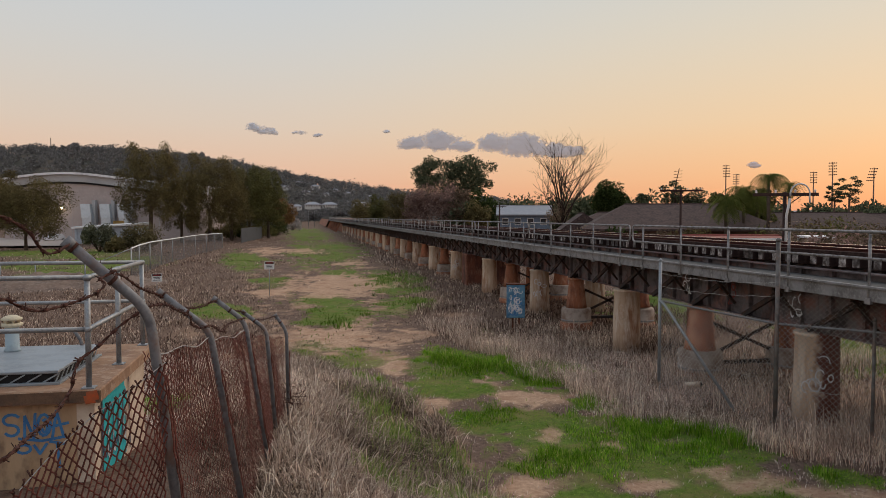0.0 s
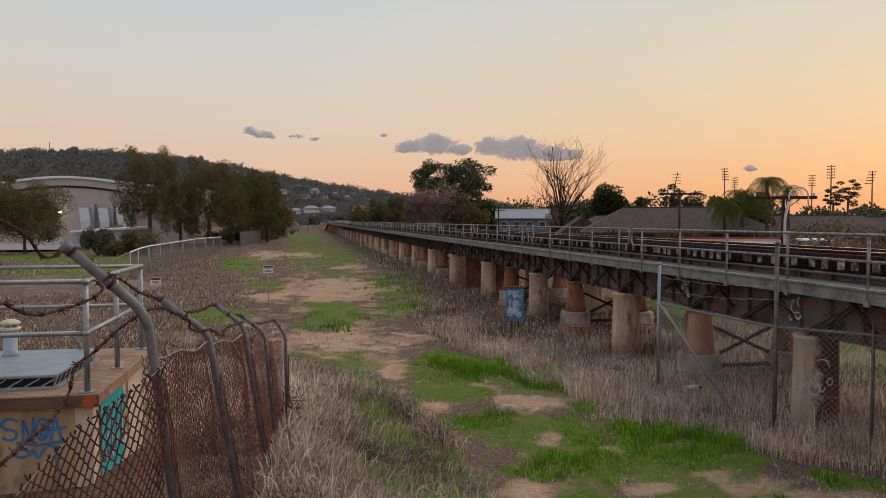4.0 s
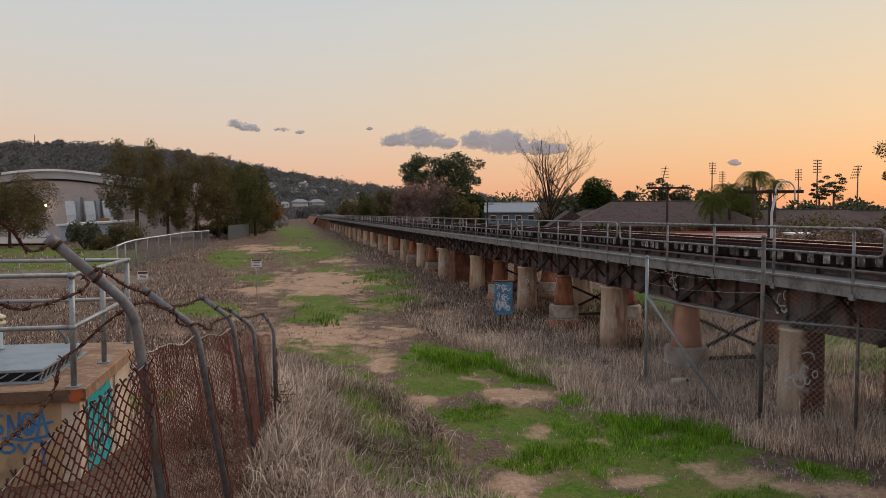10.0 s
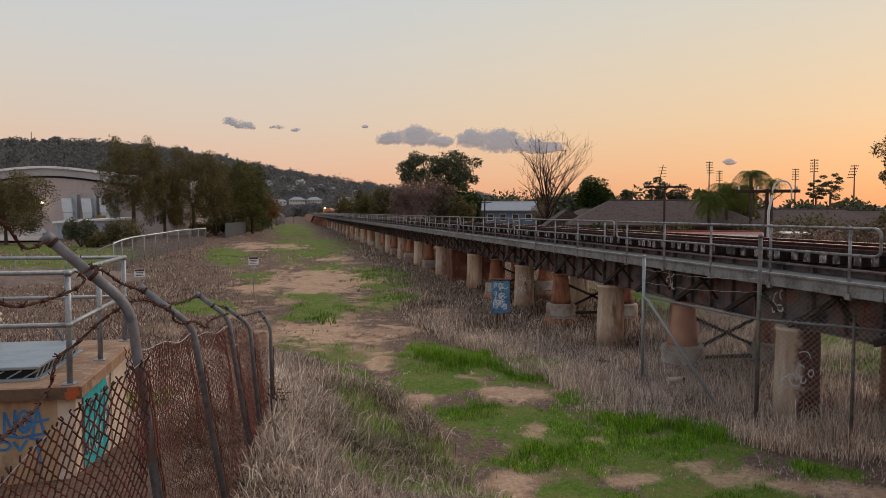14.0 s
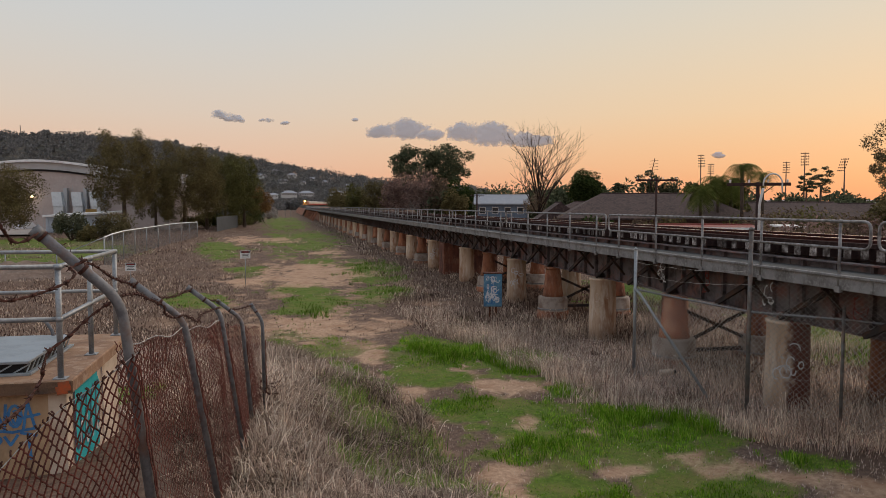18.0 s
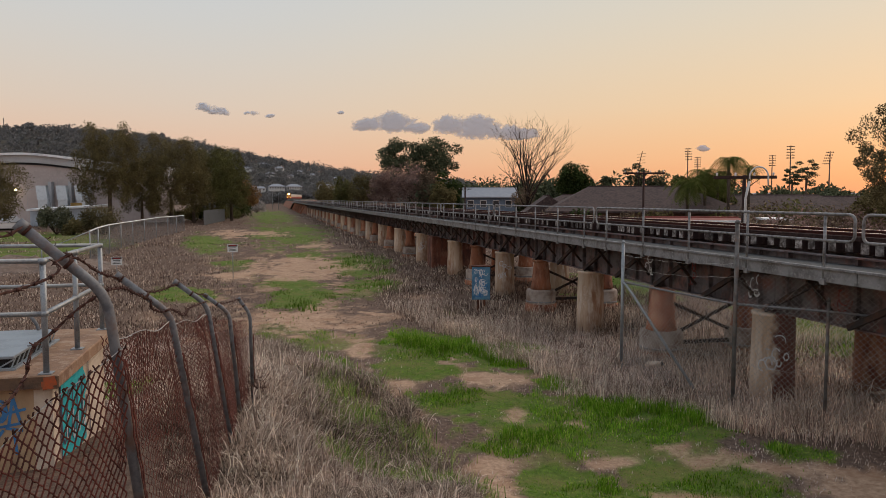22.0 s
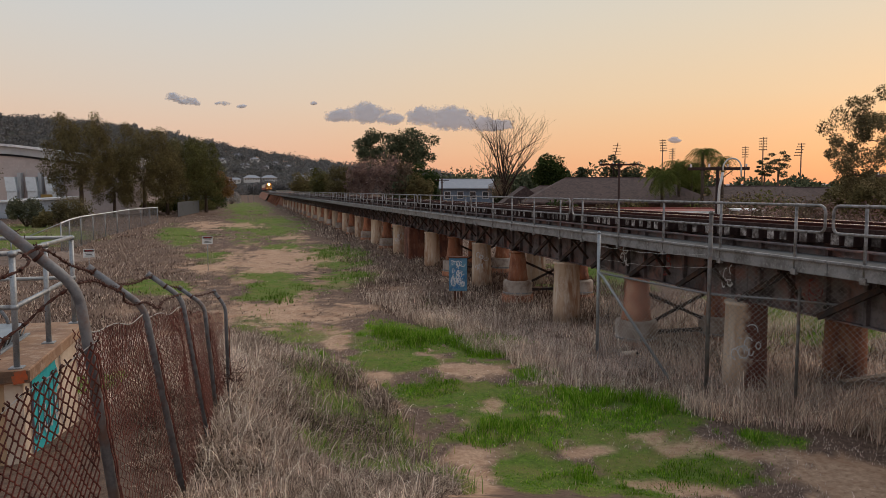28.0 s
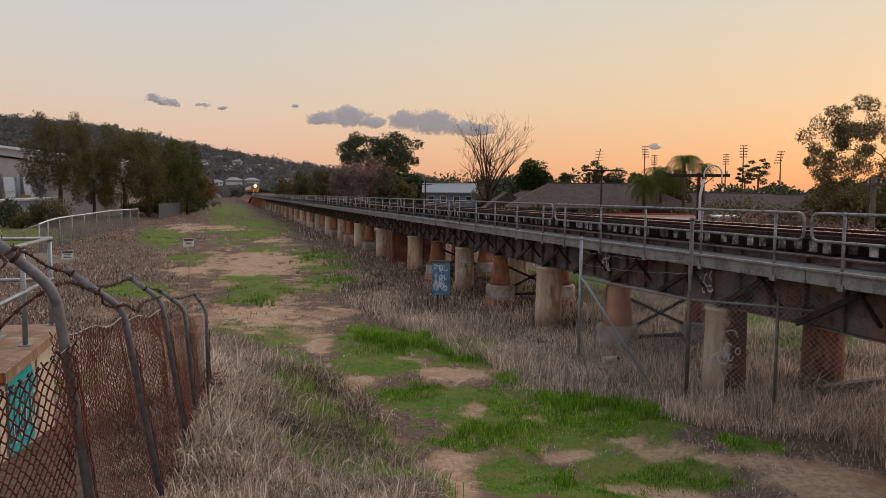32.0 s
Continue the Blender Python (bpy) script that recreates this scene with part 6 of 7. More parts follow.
    part("roof", box(B(), (sl / 2, 2.9, 3.25), (sl + 0.7, 6.9, 0.35), 0.04, Euler((radians(2), radians(-3), 0)).to_matrix()), HALLF, s)
    # tower-like white vent on the roof end
    v = tagged(thing("roof_vent", (-35.10, 156.10, 10.46)), "white roof vent at the hall eave", "vent")
    part("cowl", lathe(B(), [(0.5, -1.6), (0.5, 0.2), (0.8, 0.3), (0.8, 0.8), (0.2, 1.1)], 10), HALLF, v)


def car(at, turn):
    x, y = at
    c = tagged(thing("parked_car", (x, y, float(height(x, y))), turn), "white parked hatchback car on the hall driveway", "car")
    bm = B()
    prof = [(-2.0, 0.35), (-2.05, 0.75), (-1.9, 0.95), (-1.1, 1.0), (-0.55, 1.45), (1.2, 1.5), (1.85, 1.05), (2.05, 0.9), (2.05, 0.35)]
    rows = []
    for yy, k in ((-0.85, 0.92), (-0.6, 1.0), (0.6, 1.0), (0.85, 0.92)):
        rows.append([bm.verts.new((px, yy, 0.35 + (pz - 0.35) * (k if pz > 0.9 else 1))) for px, pz in prof])
    for a, b in zip(rows, rows[1:]):
        for k in range(len(prof)):
            bm.faces.new((a[k], a[(k + 1) % len(prof)], b[(k + 1) % len(prof)], b[k]))
    bm.faces.new(rows[0])
    bm.faces.new(rows[-1][::-1])
    part("body", bm, CARW, c)
    for s in (-1, 1):
        part("side_window", box(B(), (0.3, s * 0.80, 1.22), (1.5, 0.08, 0.32), 0.02), GLASSD, c)
    part("windscreen", box(B(), (-0.86, 0, 1.2), (0.06, 1.3, 0.5), 0.01, Euler((0, radians(50), 0)).to_matrix()), GLASSD, c)
    part("rear_window", box(B(), (1.57, 0, 1.25), (0.06, 1.25, 0.5), 0.01, Euler((0, radians(-52), 0)).to_matrix()), GLASSD, c)
    for wx in (-1.3, 1.3):
        for wy in (-0.8, 0.8):
            w = part("wheel", tube(B(), [(wx, wy - 0.1, 0.32), (wx, wy + 0.1, 0.32)], 0.32, 14), TYRE, c)
            part("rim", tube(B(), [(wx, wy - 0.115, 0.32), (wx, wy + 0.115, 0.32)], 0.19, 10), HALLF, w)


def garden_fence():
    """The curved white-topped mesh fence in front of the trees."""
    pts = [(-13.29, 60.56, 2.33), (-13.54, 64.60, 2.44), (-13.69, 69.67, 2.51), (-13.83, 75.75, 2.47), (-13.80, 81.85, 2.45), (-13.74, 88.94, 2.44), (-13.48, 96.06, 2.46), (-13.02, 103.18, 2.43), (-12.73, 110.27, 2.34), (-12.35, 116.35, 2.29)]
    f = tagged(thing("park_fence"), "dark mesh fence with a pale top rail along the trees", "fence")
    part("top_rail", tube(B(), pts, 0.055, 8), HALLF, f)
    part("return_rail", tube(B(), [pts[0], (-15.33, 60.08, 1.41), (-18.65, 59.13, 1.42), (-22.70, 57.69, 1.43)], 0.035, 6), GALV, f)
    for p in pts + [(-19.63, 58.81, 1.45), (-16.46, 59.77, 1.40), (-21.73, 58.07, 1.43)]:
        part("post", tube(B(), [(p[0], p[1], -0.2), p], 0.05, 8), GALV, f)
    for k, (p, q) in enumerate(zip(pts, pts[1:])):
        co, qd = link(p[:2], q[:2], float(height(*p[:2])), float(height(*q[:2])), p[2] - 0.03, q[2] - 0.03, 0.16, 0.008, 0.01, 90 + k, 3)
        arrays_ob("mesh_panel", co, qd, GALV_DULL, f)
    # solid boards beyond
    s = tagged(thing("paling_fence"), "grey sheet-metal fence beyond the trees", "fence")
    a, b = (-11.28, 139.55, 2.82), (-9.24, 164.74, 2.70)
    for k in range(18):
        u = k / 17
        x, y = a[0] + (b[0] - a[0]) * u, a[1] + (b[1] - a[1]) * u
        part("sheet", box(B(), (x, y, 1.25), (0.06, 1.55, 2.9), 0.0, Euler((0, 0, math.atan2(-(b[0] - a[0]), b[1] - a[1]))).to_matrix()), SLATE, s)


# ---------------------------------------------------------------- poles, towers, far right
POLEW = mat("dark_pole_timber", (0.06, 0.032, 0.028), 0.9, 0, (0.035, 0.02, 0.018), 6, 0.5, stretch=(1, 1, 0.2))
POLEL = mat("weathered_pole_timber", (0.16, 0.115, 0.09), 0.9, 0, (0.10, 0.07, 0.055), 6, 0.5, stretch=(1, 1, 0.2))
# tower colour is lightened to carry the evening haze in front of it
TOWER = mat("hazed_tower_steel", (0.20, 0.13, 0.105), 0.7, 0.1, (0.14, 0.09, 0.075), 2, 0.4)
CONDUIT = mat("white_conduit", (0.62, 0.60, 0.60), 0.5, 0, (0.5, 0.48, 0.48), 9, 0.3)


def pole(p, arm, armz, turn, r, loop=False, wood=None, label="dark timber power pole with a crossarm and insulators"):
    x, y, ztop = p
    z = float(height(x, y))
    t = tagged(thing("power_pole", (x, y, z), turn), label, "pole", "power poles")
    h = ztop - z
    wd = wood or POLEW
    part("shaft", tube(B(), [(0, 0, -0.3), (0, 0, h)], r, 10, [r * 1.15, r * 0.85]), wd, t)
    a = part("crossarm", box(B(), (0, -r - 0.05, h - armz), (arm, 0.10, 0.12), 0.01), wd, t)
    for s in (-1, 1):
        part("arm_strut", bar(B(), (0, -r - 0.02, h - armz - 0.5), (s * arm * 0.24, -r - 0.04, h - armz - 0.05), 0.04, 0.03), wd, t)
    for k in range(4):
        u = -arm / 2 + 0.12 + k * (arm - 0.24) / 3
        part("insulator", lathe(B(), [(0.02, 0.06), (0.045, 0.09), (0.03, 0.12), (0.045, 0.15), (0.01, 0.19)], 8, (u, -r - 0.05, h - armz)), CONDUIT, a)
    if loop:
        pts = [(0.06, -r - 0.09, h - 2.6), (0.06, -r - 0.09, h - 1.4), (0.12, -r - 0.1, h - 0.75)]
        for k in range(13):
            an = radians(190 - k * 17)
            pts.append((0.50 + 0.34 * math.cos(an) * 1.0, -r - 0.12, h - 0.10 + 0.40 * math.sin(an)))
        pts.append((0.85, -r - 0.1, h - 0.42))
        part("cable_loop", tube(B(), pts[3:], 0.030, 8), CONDUIT, t)
        part("conduit", tube(B(), [(0.05, -r - 0.05, 0), (0.05, -r - 0.05, h - 0.9), (0.16, -r - 0.12, h - 0.25)], 0.05, 8), CONDUIT, t)
    return t


def flood_tower(p, lean=0.0, turn=0):
    x, y, ztop = p
    t = tagged(thing("floodlight_tower", (x, y, 0), turn), "tall slim sports-ground floodlight tower against the sunset", "floodlight", "floodlight towers")
    part("mast", tube(B(), [(0, 0, -1), (0, 0, ztop)], 0.4, 6, [0.6, 0.26]), TOWER, t)
    for k in range(5):
        b = part("lamp_bar", box(B(), (lean * k * 0.5, -0.4, ztop - 0.6 - k * 1.5), (4.0 - abs(lean) * 1.5, 0.25, 0.25), 0.02), TOWER, t)
        for j in range(5):
            part("lamp_head", box(B(), (lean * k * 0.5 - 1.6 + j * 0.8, -0.7, ztop - 0.6 - k * 1.5), (0.42, 0.4, 0.62), 0.05), TOWER, b)


def wire(pts, r, parent, nm="cable"):
    return part(nm, tube(B(), pts, r, 5), BLACK, parent)


hill()
hall()
car((-47.39, 152.82, 0.76)[:2], 74)
garden_fence()
pv = mesh_ob("pavement", [(*(-50.42, 122.34), 0.28), (*(-35.85, 123.75), 0.28), (*(-46.97, 166.86), 0.28), (*(-70.57, 171.35), 0.28)], [(0, 1, 2, 3)], PAVED)
tagged(pv, "pale paved driveway before the hall", "driveway", kind="structure")

OB = "feathery olive-brown tree behind the park fence"
tree("tree", OB, (-26.02, 133.83), 19.0, 12.5, OLIVE, 32000, 0.15, 0.88, 92, 0.10, seed=11, flatten=1.2, group="park trees")
tree("tree", OB, (-22.18, 141.51), 14.0, 9.0, OLIVE, 16000, 0.16, 0.94, 38, 0.14, seed=13, flatten=1.2, group="park trees")
tree("tree", OB, (-17.82, 146.93), 18.4, 13.0, OLIVE, 30000, 0.16, 0.95, 84, 0.11, seed=14, flatten=1.2, group="park trees")
tree("tree", OB, (-14.40, 153.13), 16.0, 10, OLIVE, 15000, 0.17, 1.0, 30, 0.16, seed=20, flatten=1.2, group="park trees")
tree("tree", "tall olive-green tree at the end of the park fence", (-11.34, 160.07), 17.4, 11, OLIVE_GREEN, 22000, 0.17, 1.0, 40, 0.15, seed=15, flatten=1.25, group="park trees")
tree("tree", "tall olive-green tree at the end of the park fence", (-7.83, 167.73), 16.6, 10, OLIVE_GREEN, 20000, 0.18, 1.02, 38, 0.15, seed=16, flatten=1.25, group="park trees")
tree("tree", "round grey-olive tree by the driveway", (-39.38, 114.49), 11.6, 13.5, OLIVE, 30000, 0.15, 0.94, 56, 0.15, seed=17)
tree("tree", "round grey-olive tree by the driveway", (-46.38, 121.57), 13.0, 10.5, OLIVE, 19000, 0.16, 0.84, 40, 0.15, seed=18)
tree("tree", "small autumn-brown tree beyond the park trees", (-5.51, 211.68), 10.5, 8.5, ORANGE, 4500, 0.3, 0.92, 16, 0.22, seed=19)
bush("grey-brown rounded shrub by the shed", (-27.58, 107.06), 4.4, 4.0, GREYLEAF, 4200, 0.2, 31)
bush("ochre-olive rounded shrub by the shed", (-22.71, 106.13), 6.2, 3.9, WARMLEAF, 6000, 0.16, 32)
bush("ochre-olive rounded shrub by the shed", (-24.97, 104.94), 3.0, 2.3, OLIVE, 1500, 0.2, 33)

for k, (px, py) in enumerate(((-17.63, 157.42), (-15.35, 160.84), (-13.42, 168.79), (-10.98, 172.83), (-8.64, 182.15), (-6.58, 192.71))):
    bush("dark olive undergrowth below the park trees", (px, py), 5.5, 3.2 + 0.5 * (k % 3), (OLIVE, OLIVE_GREEN, DARKLEAF)[k % 3], 2200, 0.22, 231 + k, name="shrub", category="shrub")

# far end of the viaduct
for p, w_ in (((8.28, 719.95, 14.10), 14.5), ((24.85, 729.58, 14.27), 14.0)):
    house("white pavilion with a hipped pale roof", p[:2], 3, w_, 11, 4.0, 2.6, WALLW, ROOFL, 1.0, 0.40, 6, base=p[2] - 1.5)
house("low white building with a long pale roof", (57.17, 737.79, 15.02)[:2], 0, 16, 9, 3.2, 1.4, WALLW, ROOFL, 0.5, 0.2, 5, base=(57.17, 737.79, 15.02)[2])
house("low white building with a long pale roof", (-9.20, 699.94, 11.16)[:2], 8, 14, 9, 3.4, 1.8, WALLW, ROOFL, 0.5, 0.2, 4, base=(-9.20, 699.94, 11.16)[2])


def on_hill(az, el):
    """The place where a line of sight from the eye meets the hillside."""
    d = HD0 + 20
    while d < HD1 - 20 and hill_z(az, d) - 4.8 < d * math.tan(radians(el)):
        d += 5
    return (*polar(az, d), float(hill_z(az, d)))


for k, (az_, el_, w_) in enumerate(((0.9, 2.0, 10), (-0.3, 2.3, 9), (2.4, 1.7, 11), (3.3, 1.45, 10), (-1.4, 1.9, 10), (1.6, 1.4, 9), (5.2, 1.2, 10), (-2.6, 2.5, 9), (-3.4, 2.0, 9), (0.2, 1.5, 9))):
    p = on_hill(az_, el_)
    house("pale house among trees on the hillside", p[:2], -az_ + 10 * (k % 3 - 1), w_ * 1.2, 8, 4.5, 2.2, WALLW, ROOFL, 0.4, 0.4, 3, base=p[2] + 2.0)


def end_wood(g):
    a = g.uniform(-7.5, 0.2)
    d = g.uniform(320, 420) if a < -2.2 else g.uniform(520, 640)
    return (*polar(a, d), 0), g.uniform(0.5, 0.85)


def back_wood(g):
    a = g.uniform(-2, 9.5)
    d = g.uniform(672, 700)
    return (*polar(a, d), 0), g.uniform(0.7, 1.1)


wood("far_end_trees", "dark trees beyond the end of the viaduct", end_wood, 90, 90, 1.0, HAZED_TREES, 6.0, 41)
wood("town_trees", "dark trees below the hillside houses", back_wood, 110, 90, 1.5, HAZED_TREES, 7.5, 43)
for p in ((1.87, 299.99, 7.53), (4.25, 309.97, 7.16)):
    lt = tagged(thing("street_lamp", (p[0], p[1], 0)), "slim grey street lamp at the far end", "lamp", "street lamps")
    part("column", tube(B(), [(0, 0, 0), (0, 0, p[2] - 0.4), (0.1, 0, p[2])], 0.1, 6), GALV, lt)
    part("arm", tube(B(), [(0.1, 0, p[2]), (0.9, 0, p[2] + 0.1)], 0.06, 5), GALV, lt)
bush("pale flowering shrub at the far end", (-3.70, 249.97, 1.77)[:2], 6.5, 5.0, leaf_mat("pale_blossom", (0.2, 0.17, 0.16), (0.42, 0.38, 0.36)), 1200, 0.3, 35)

# behind the viaduct, from the far end towards the right
tree("gum_tree", "broad dark eucalypt with a billowing open crown", (46.16, 225.32, 1.96)[:2], 24.6, 31.0, GUM, 17000, 0.40, 0.60, 64, 0.085, seed=51, flatten=0.8, category="eucalypt")
for k, (p, h_, s_, lf, lab) in enumerate((
        ((32.25, 202.45, 2.27), 14.5, 12, AUTUMN, "reddish-brown half-bare tree beyond the viaduct"), ((37.56, 196.44, 2.33), 15.0, 13, AUTUMN, "reddish-brown half-bare tree beyond the viaduct"),
        ((42.73, 193.33, 2.35), 13.5, 9, BRUSH, "brown twiggy autumn tree beyond the viaduct"), ((45.86, 184.38, 2.45), 12.0, 10, DARKLEAF, "dense dark green tree beyond the viaduct"),
        ((27.89, 218.23, 2.08), 13.0, 10, OLIVE, "olive-brown tree beyond the viaduct"), ((24.37, 238.76, 1.84), 12.0, 9, OLIVE_GREEN, "olive-brown tree beyond the viaduct"),
        ((20.82, 269.20, 1.48), 11.0, 10, OLIVE, "olive-brown tree beyond the viaduct"), ((41.97, 175.04, 2.58), 8.5, 8, OLIVE, "olive-brown tree beyond the viaduct"))):
    tree("tree", lab, p[:2], h_, s_, lf, 6000, 0.3, 0.92, 18, 0.2, seed=60 + k, flatten=1.0)
house("blue-grey weatherboard house with a pale metal roof", (41.15, 133.82, 4.15)[:2], -16, 9.4, 7, 5.2, 1.7, BLUEWALL, ROOFL, 0.5, 0.0, 4)
bare_tree((38.40, 105.21, 3.43)[:2], 15.2)
PERCH = (37.13, 105.66, 15.62)


def bird():
    """A dark bird, upright on its perch; the wings lie along its sides."""
    t = tagged(thing("bird", PERCH), "dark bird perched upright on a bare branch", "bird")
    plume = mat("dark_plumage", (0.035, 0.032, 0.033), 0.8, 0, (0.02, 0.018, 0.02), 9, 0.5)
    bm = lathe(B(), [(0.02, -0.22), (0.08, -0.14), (0.105, 0.0), (0.085, 0.13), (0.05, 0.20)], 10)
    part("body", bm, plume, t)
    part("head", lathe(B(), [(0.02, 0.17), (0.06, 0.20), (0.065, 0.25), (0.03, 0.30), (0.005, 0.31)], 10, (-0.02, 0, 0)), plume, t)
    part("beak", tube(B(), [(-0.07, 0, 0.245), (-0.15, 0, 0.235)], 0.02, 6, [0.022, 0.003]), plume, t)
    part("tail", box(B(), (0.05, 0, -0.34), (0.025, 0.08, 0.30), 0.008, Euler((0, radians(-12), 0)).to_matrix()), plume, t)
    for s_ in (-1, 1):
        part("wing", box(B(), (0.035, s_ * 0.085, -0.04), (0.11, 0.03, 0.34), 0.012, Euler((0, radians(-8), 0)).to_matrix()), plume, t)
    return t


BIRD = bird()
tree("tree", "dense dark rounded tree behind the roofs", (68.04, 155.79, 2.75)[:2], 13.6, 9.4, DARKLEAF, 9000, 0.34, 0.8, 22, 0.22, seed=71, flatten=0.95)
tree("tree", "small flat-topped eucalypt behind the roofs", (87.85, 179.67, 2.41)[:2], 11.6, 5.2, GUM, 1300, 0.35, 0.45, 8, 0.2, seed=72)
tree("tree", "thin-leaved eucalypt behind the roofs", (70.92, 132.17, 3.03)[:2], 12.6, 6.0, GUM, 1500, 0.3, 0.6, 12, 0.16, seed=73)
tree("tree", "thin-leaved eucalypt behind the roofs", (74.14, 130.40, 3.04)[:2], 10.6, 6.8, GUM, 3200, 0.32, 0.75, 14, 0.2, seed=74)
for k, (p, h_, s_, lf) in enumerate((((50.57, 80.42, 3.71), 8.6, 6.6, OLIVE_GREEN), ((51.27, 76.39, 3.75), 8.8, 6.5, OLIVE_GREEN), ((43.48, 67.15, 3.88), 7.4, 5.2, PALMLEAF))):
    tree("tree", "leafy green garden tree over the roofs", p[:2], h_, s_, lf, 6000, 0.24, 0.85, 16, 0.22, seed=76 + k)
palm((41.01, 59.18, 3.99)[:2], 8.6, 5)
palm((36.98, 59.43, 3.99)[:2], 6.6, 6, 46, 2.4)
palm((40.39, 62.01, 3.95)[:2], 7.6, 7, 50, 2.6)
palm((43.60, 64.68, 3.91)[:2], 7.2, 9, 44, 2.5)
palm((44.76, 61.42, 3.95)[:2], 8.2, 8, 20, 2.0)
for k, (p, h_, s_) in enumerate((((115.30, 138.23, 2.85), 14.0, 6.2), ((116.28, 143.89, 2.78), 13.0, 4.6))):
    tree("tree", "small umbrella-shaped eucalypt against the sunset", p[:2], h_, s_, GUM, 2200, 0.2, 0.5, 16, 0.16, seed=81 + k, flatten=0.45)
tree("gum_tree", "tall open eucalypt with pale sunlit leaves", (42.2, 39.9, 2.93)[:2], 12.9, 9.4, WARMLEAF, 36000, 0.085, 0.74, 90, 0.070, seed=85, flatten=0.85, category="eucalypt", lean=0.2)
tree("tree", "dark tree under the tall eucalypt", (60.01, 60.20, 1.97)[:2], 7.2, 8.0, OLIVE, 6000, 0.24, 0.9, 16, 0.22, seed=86)
tree("tree", "dark tree under the tall eucalypt", (54.64, 51.37, 2.37)[:2], 6.8, 8.0, OLIVE, 6000, 0.24, 0.9, 16, 0.22, seed=87)
for k, (p, w_, h_, lf) in enumerate((((31.26, 33.75, 3.22), 5, 3.4, BRUSH), ((30.88, 31.35, 3.33), 5, 3.6, BRUSH), ((30.35, 29.03, 3.43), 5, 3.8, AUTUMN), ((29.53, 26.98, 3.52), 5, 3.4, BRUSH),
                                  ((32.92, 37.63, 3.05), 4.5, 3.0, OLIVE), ((41.31, 43.51, 2.76), 6, 4.4, AUTUMN), ((35.63, 43.21, 2.80), 4, 3.4, OLIVE_GREEN))):
    bush("scrubby brown shrub beside the gardens", p[:2], w_, h_, lf, 3000, 0.14, 91 + k)

for k, (p, w_, h_, lf) in enumerate((((26.14, 35.40, 4.31), 4.2, 3.9, BRUSH), ((29.35, 37.98, 4.27), 4.6, 4.1, AUTUMN), ((28.89, 35.79, 4.30), 4.4, 4.2, BRUSH), ((32.21, 38.24, 4.26), 5.0, 4.4, AUTUMN), ((29.68, 33.82, 4.32), 4.6, 4.0, BRUSH),
                                  ((31.07, 51.33, 4.10), 4.6, 4.0, OLIVE), ((32.16, 48.26, 4.14), 4.6, 4.2, OLIVE_GREEN), ((32.40, 45.67, 4.17), 4.0, 4.4, BRUSH), ((29.54, 59.02, 4.01), 4.2, 3.8, BRUSH), ((28.72, 68.20, 3.91), 5.0, 4.2, BRUSH))):
    bush("twiggy brown garden shrub behind the viaduct", p[:2], w_, h_, lf, 2600, 0.15, 141 + k)

for k, (p, w_, h_, lf) in enumerate((((25.73, 56.41, 4.06), 4.5, 4.0, DARKLEAF), ((28.00, 53.07, 4.09), 4.0, 4.2, BRUSH), ((28.91, 50.28, 4.12), 4.4, 4.5, OLIVE), ((42.11, 55.92, 4.02), 6.0, 5.0, OLIVE), ((46.03, 57.95, 3.99), 6.0, 5.4, BRUSH), ((46.05, 55.35, 4.02), 6.0, 5.2, OLIVE_GREEN), ((46.26, 52.53, 4.05), 6.0, 5.2, BRUSH))):
    bush("twiggy dark garden shrub before the roofs", p[:2], w_, h_, lf, 2600, 0.16, 171 + k)
# roofs of the near street
house("long brown-tiled house roof", (36.88, 68.73, 3.88)[:2], -20, 17, 12, 3.6, 2.45, BRICKB, ROOFB, 0.7, 0.33, 4)
house("long brown-tiled house roof", (38.79, 83.42, 3.70)[:2], -14, 14, 10, 3.3, 2.0, BRICKB, ROOFB, 0.6, 0.36, 4)
house("long brown-tiled house roof", (57.15, 75.89, 3.75)[:2], -26, 20, 12, 3.0, 2.3, BRICKB, ROOFB, 0.7, 0.33, 4)
house("long brown-tiled house roof", (65.96, 75.16, 3.73)[:2], -30, 16, 10, 3.0, 2.2, BRICKB, ROOFB, 0.6, 0.33, 4)
house("small orange-brick gable of a house", (30.75, 78.17, 3.78)[:2], 75, 5.0, 4.6, 3.4, 1.9, BRICKO, ROOFB, 0.35, 0.0, 1)
gar = house("red garage with a pale flat roof edge", (25.08, 39.75, 3.24)[:2], -22, 5.0, 4, 3.62, 0.10, REDW, REDW, 0.25, 0.0, 0, name="garage")
part("fascia", box(B(), (0, -2.272, 3.56), (5.5, 0.03, 0.13), 0.005), HALLF, gar, "pale roof edge board")
cp = tagged(thing("carport", (33.72, 43.45, 3.51), -26), "open carport with a thin pale roof", "carport")
part("roof", box(B(), (0, 0, -0.05), (1.9, 3.0, 0.14), 0.02), HALLF, cp)
for sx, sy in ((-0.8, -1.3), (0.8, -1.3), (-0.8, 1.3), (0.8, 1.3)):
    part("post", box(B(), (sx, sy, -1.8), (0.14, 0.14, 3.4), 0.01), WALLW, cp)


def right_wood(g):
    a = g.uniform(12, 62)
    d = g.uniform(190, 330)
    return (*polar(a, d), 0), g.uniform(0.6, 1.12) * (1 - 0.22 * float(smooth01(26, 34, a)))


wood("far_street_trees", "belt of dark trees beyond the houses", right_wood, 520, 190, 0.75, GUM, 6.0, 42)


def gap_wood(g):
    return (*polar(g.uniform(13.8, 26), g.uniform(200, 300)), 0), g.uniform(0.65, 1.1)


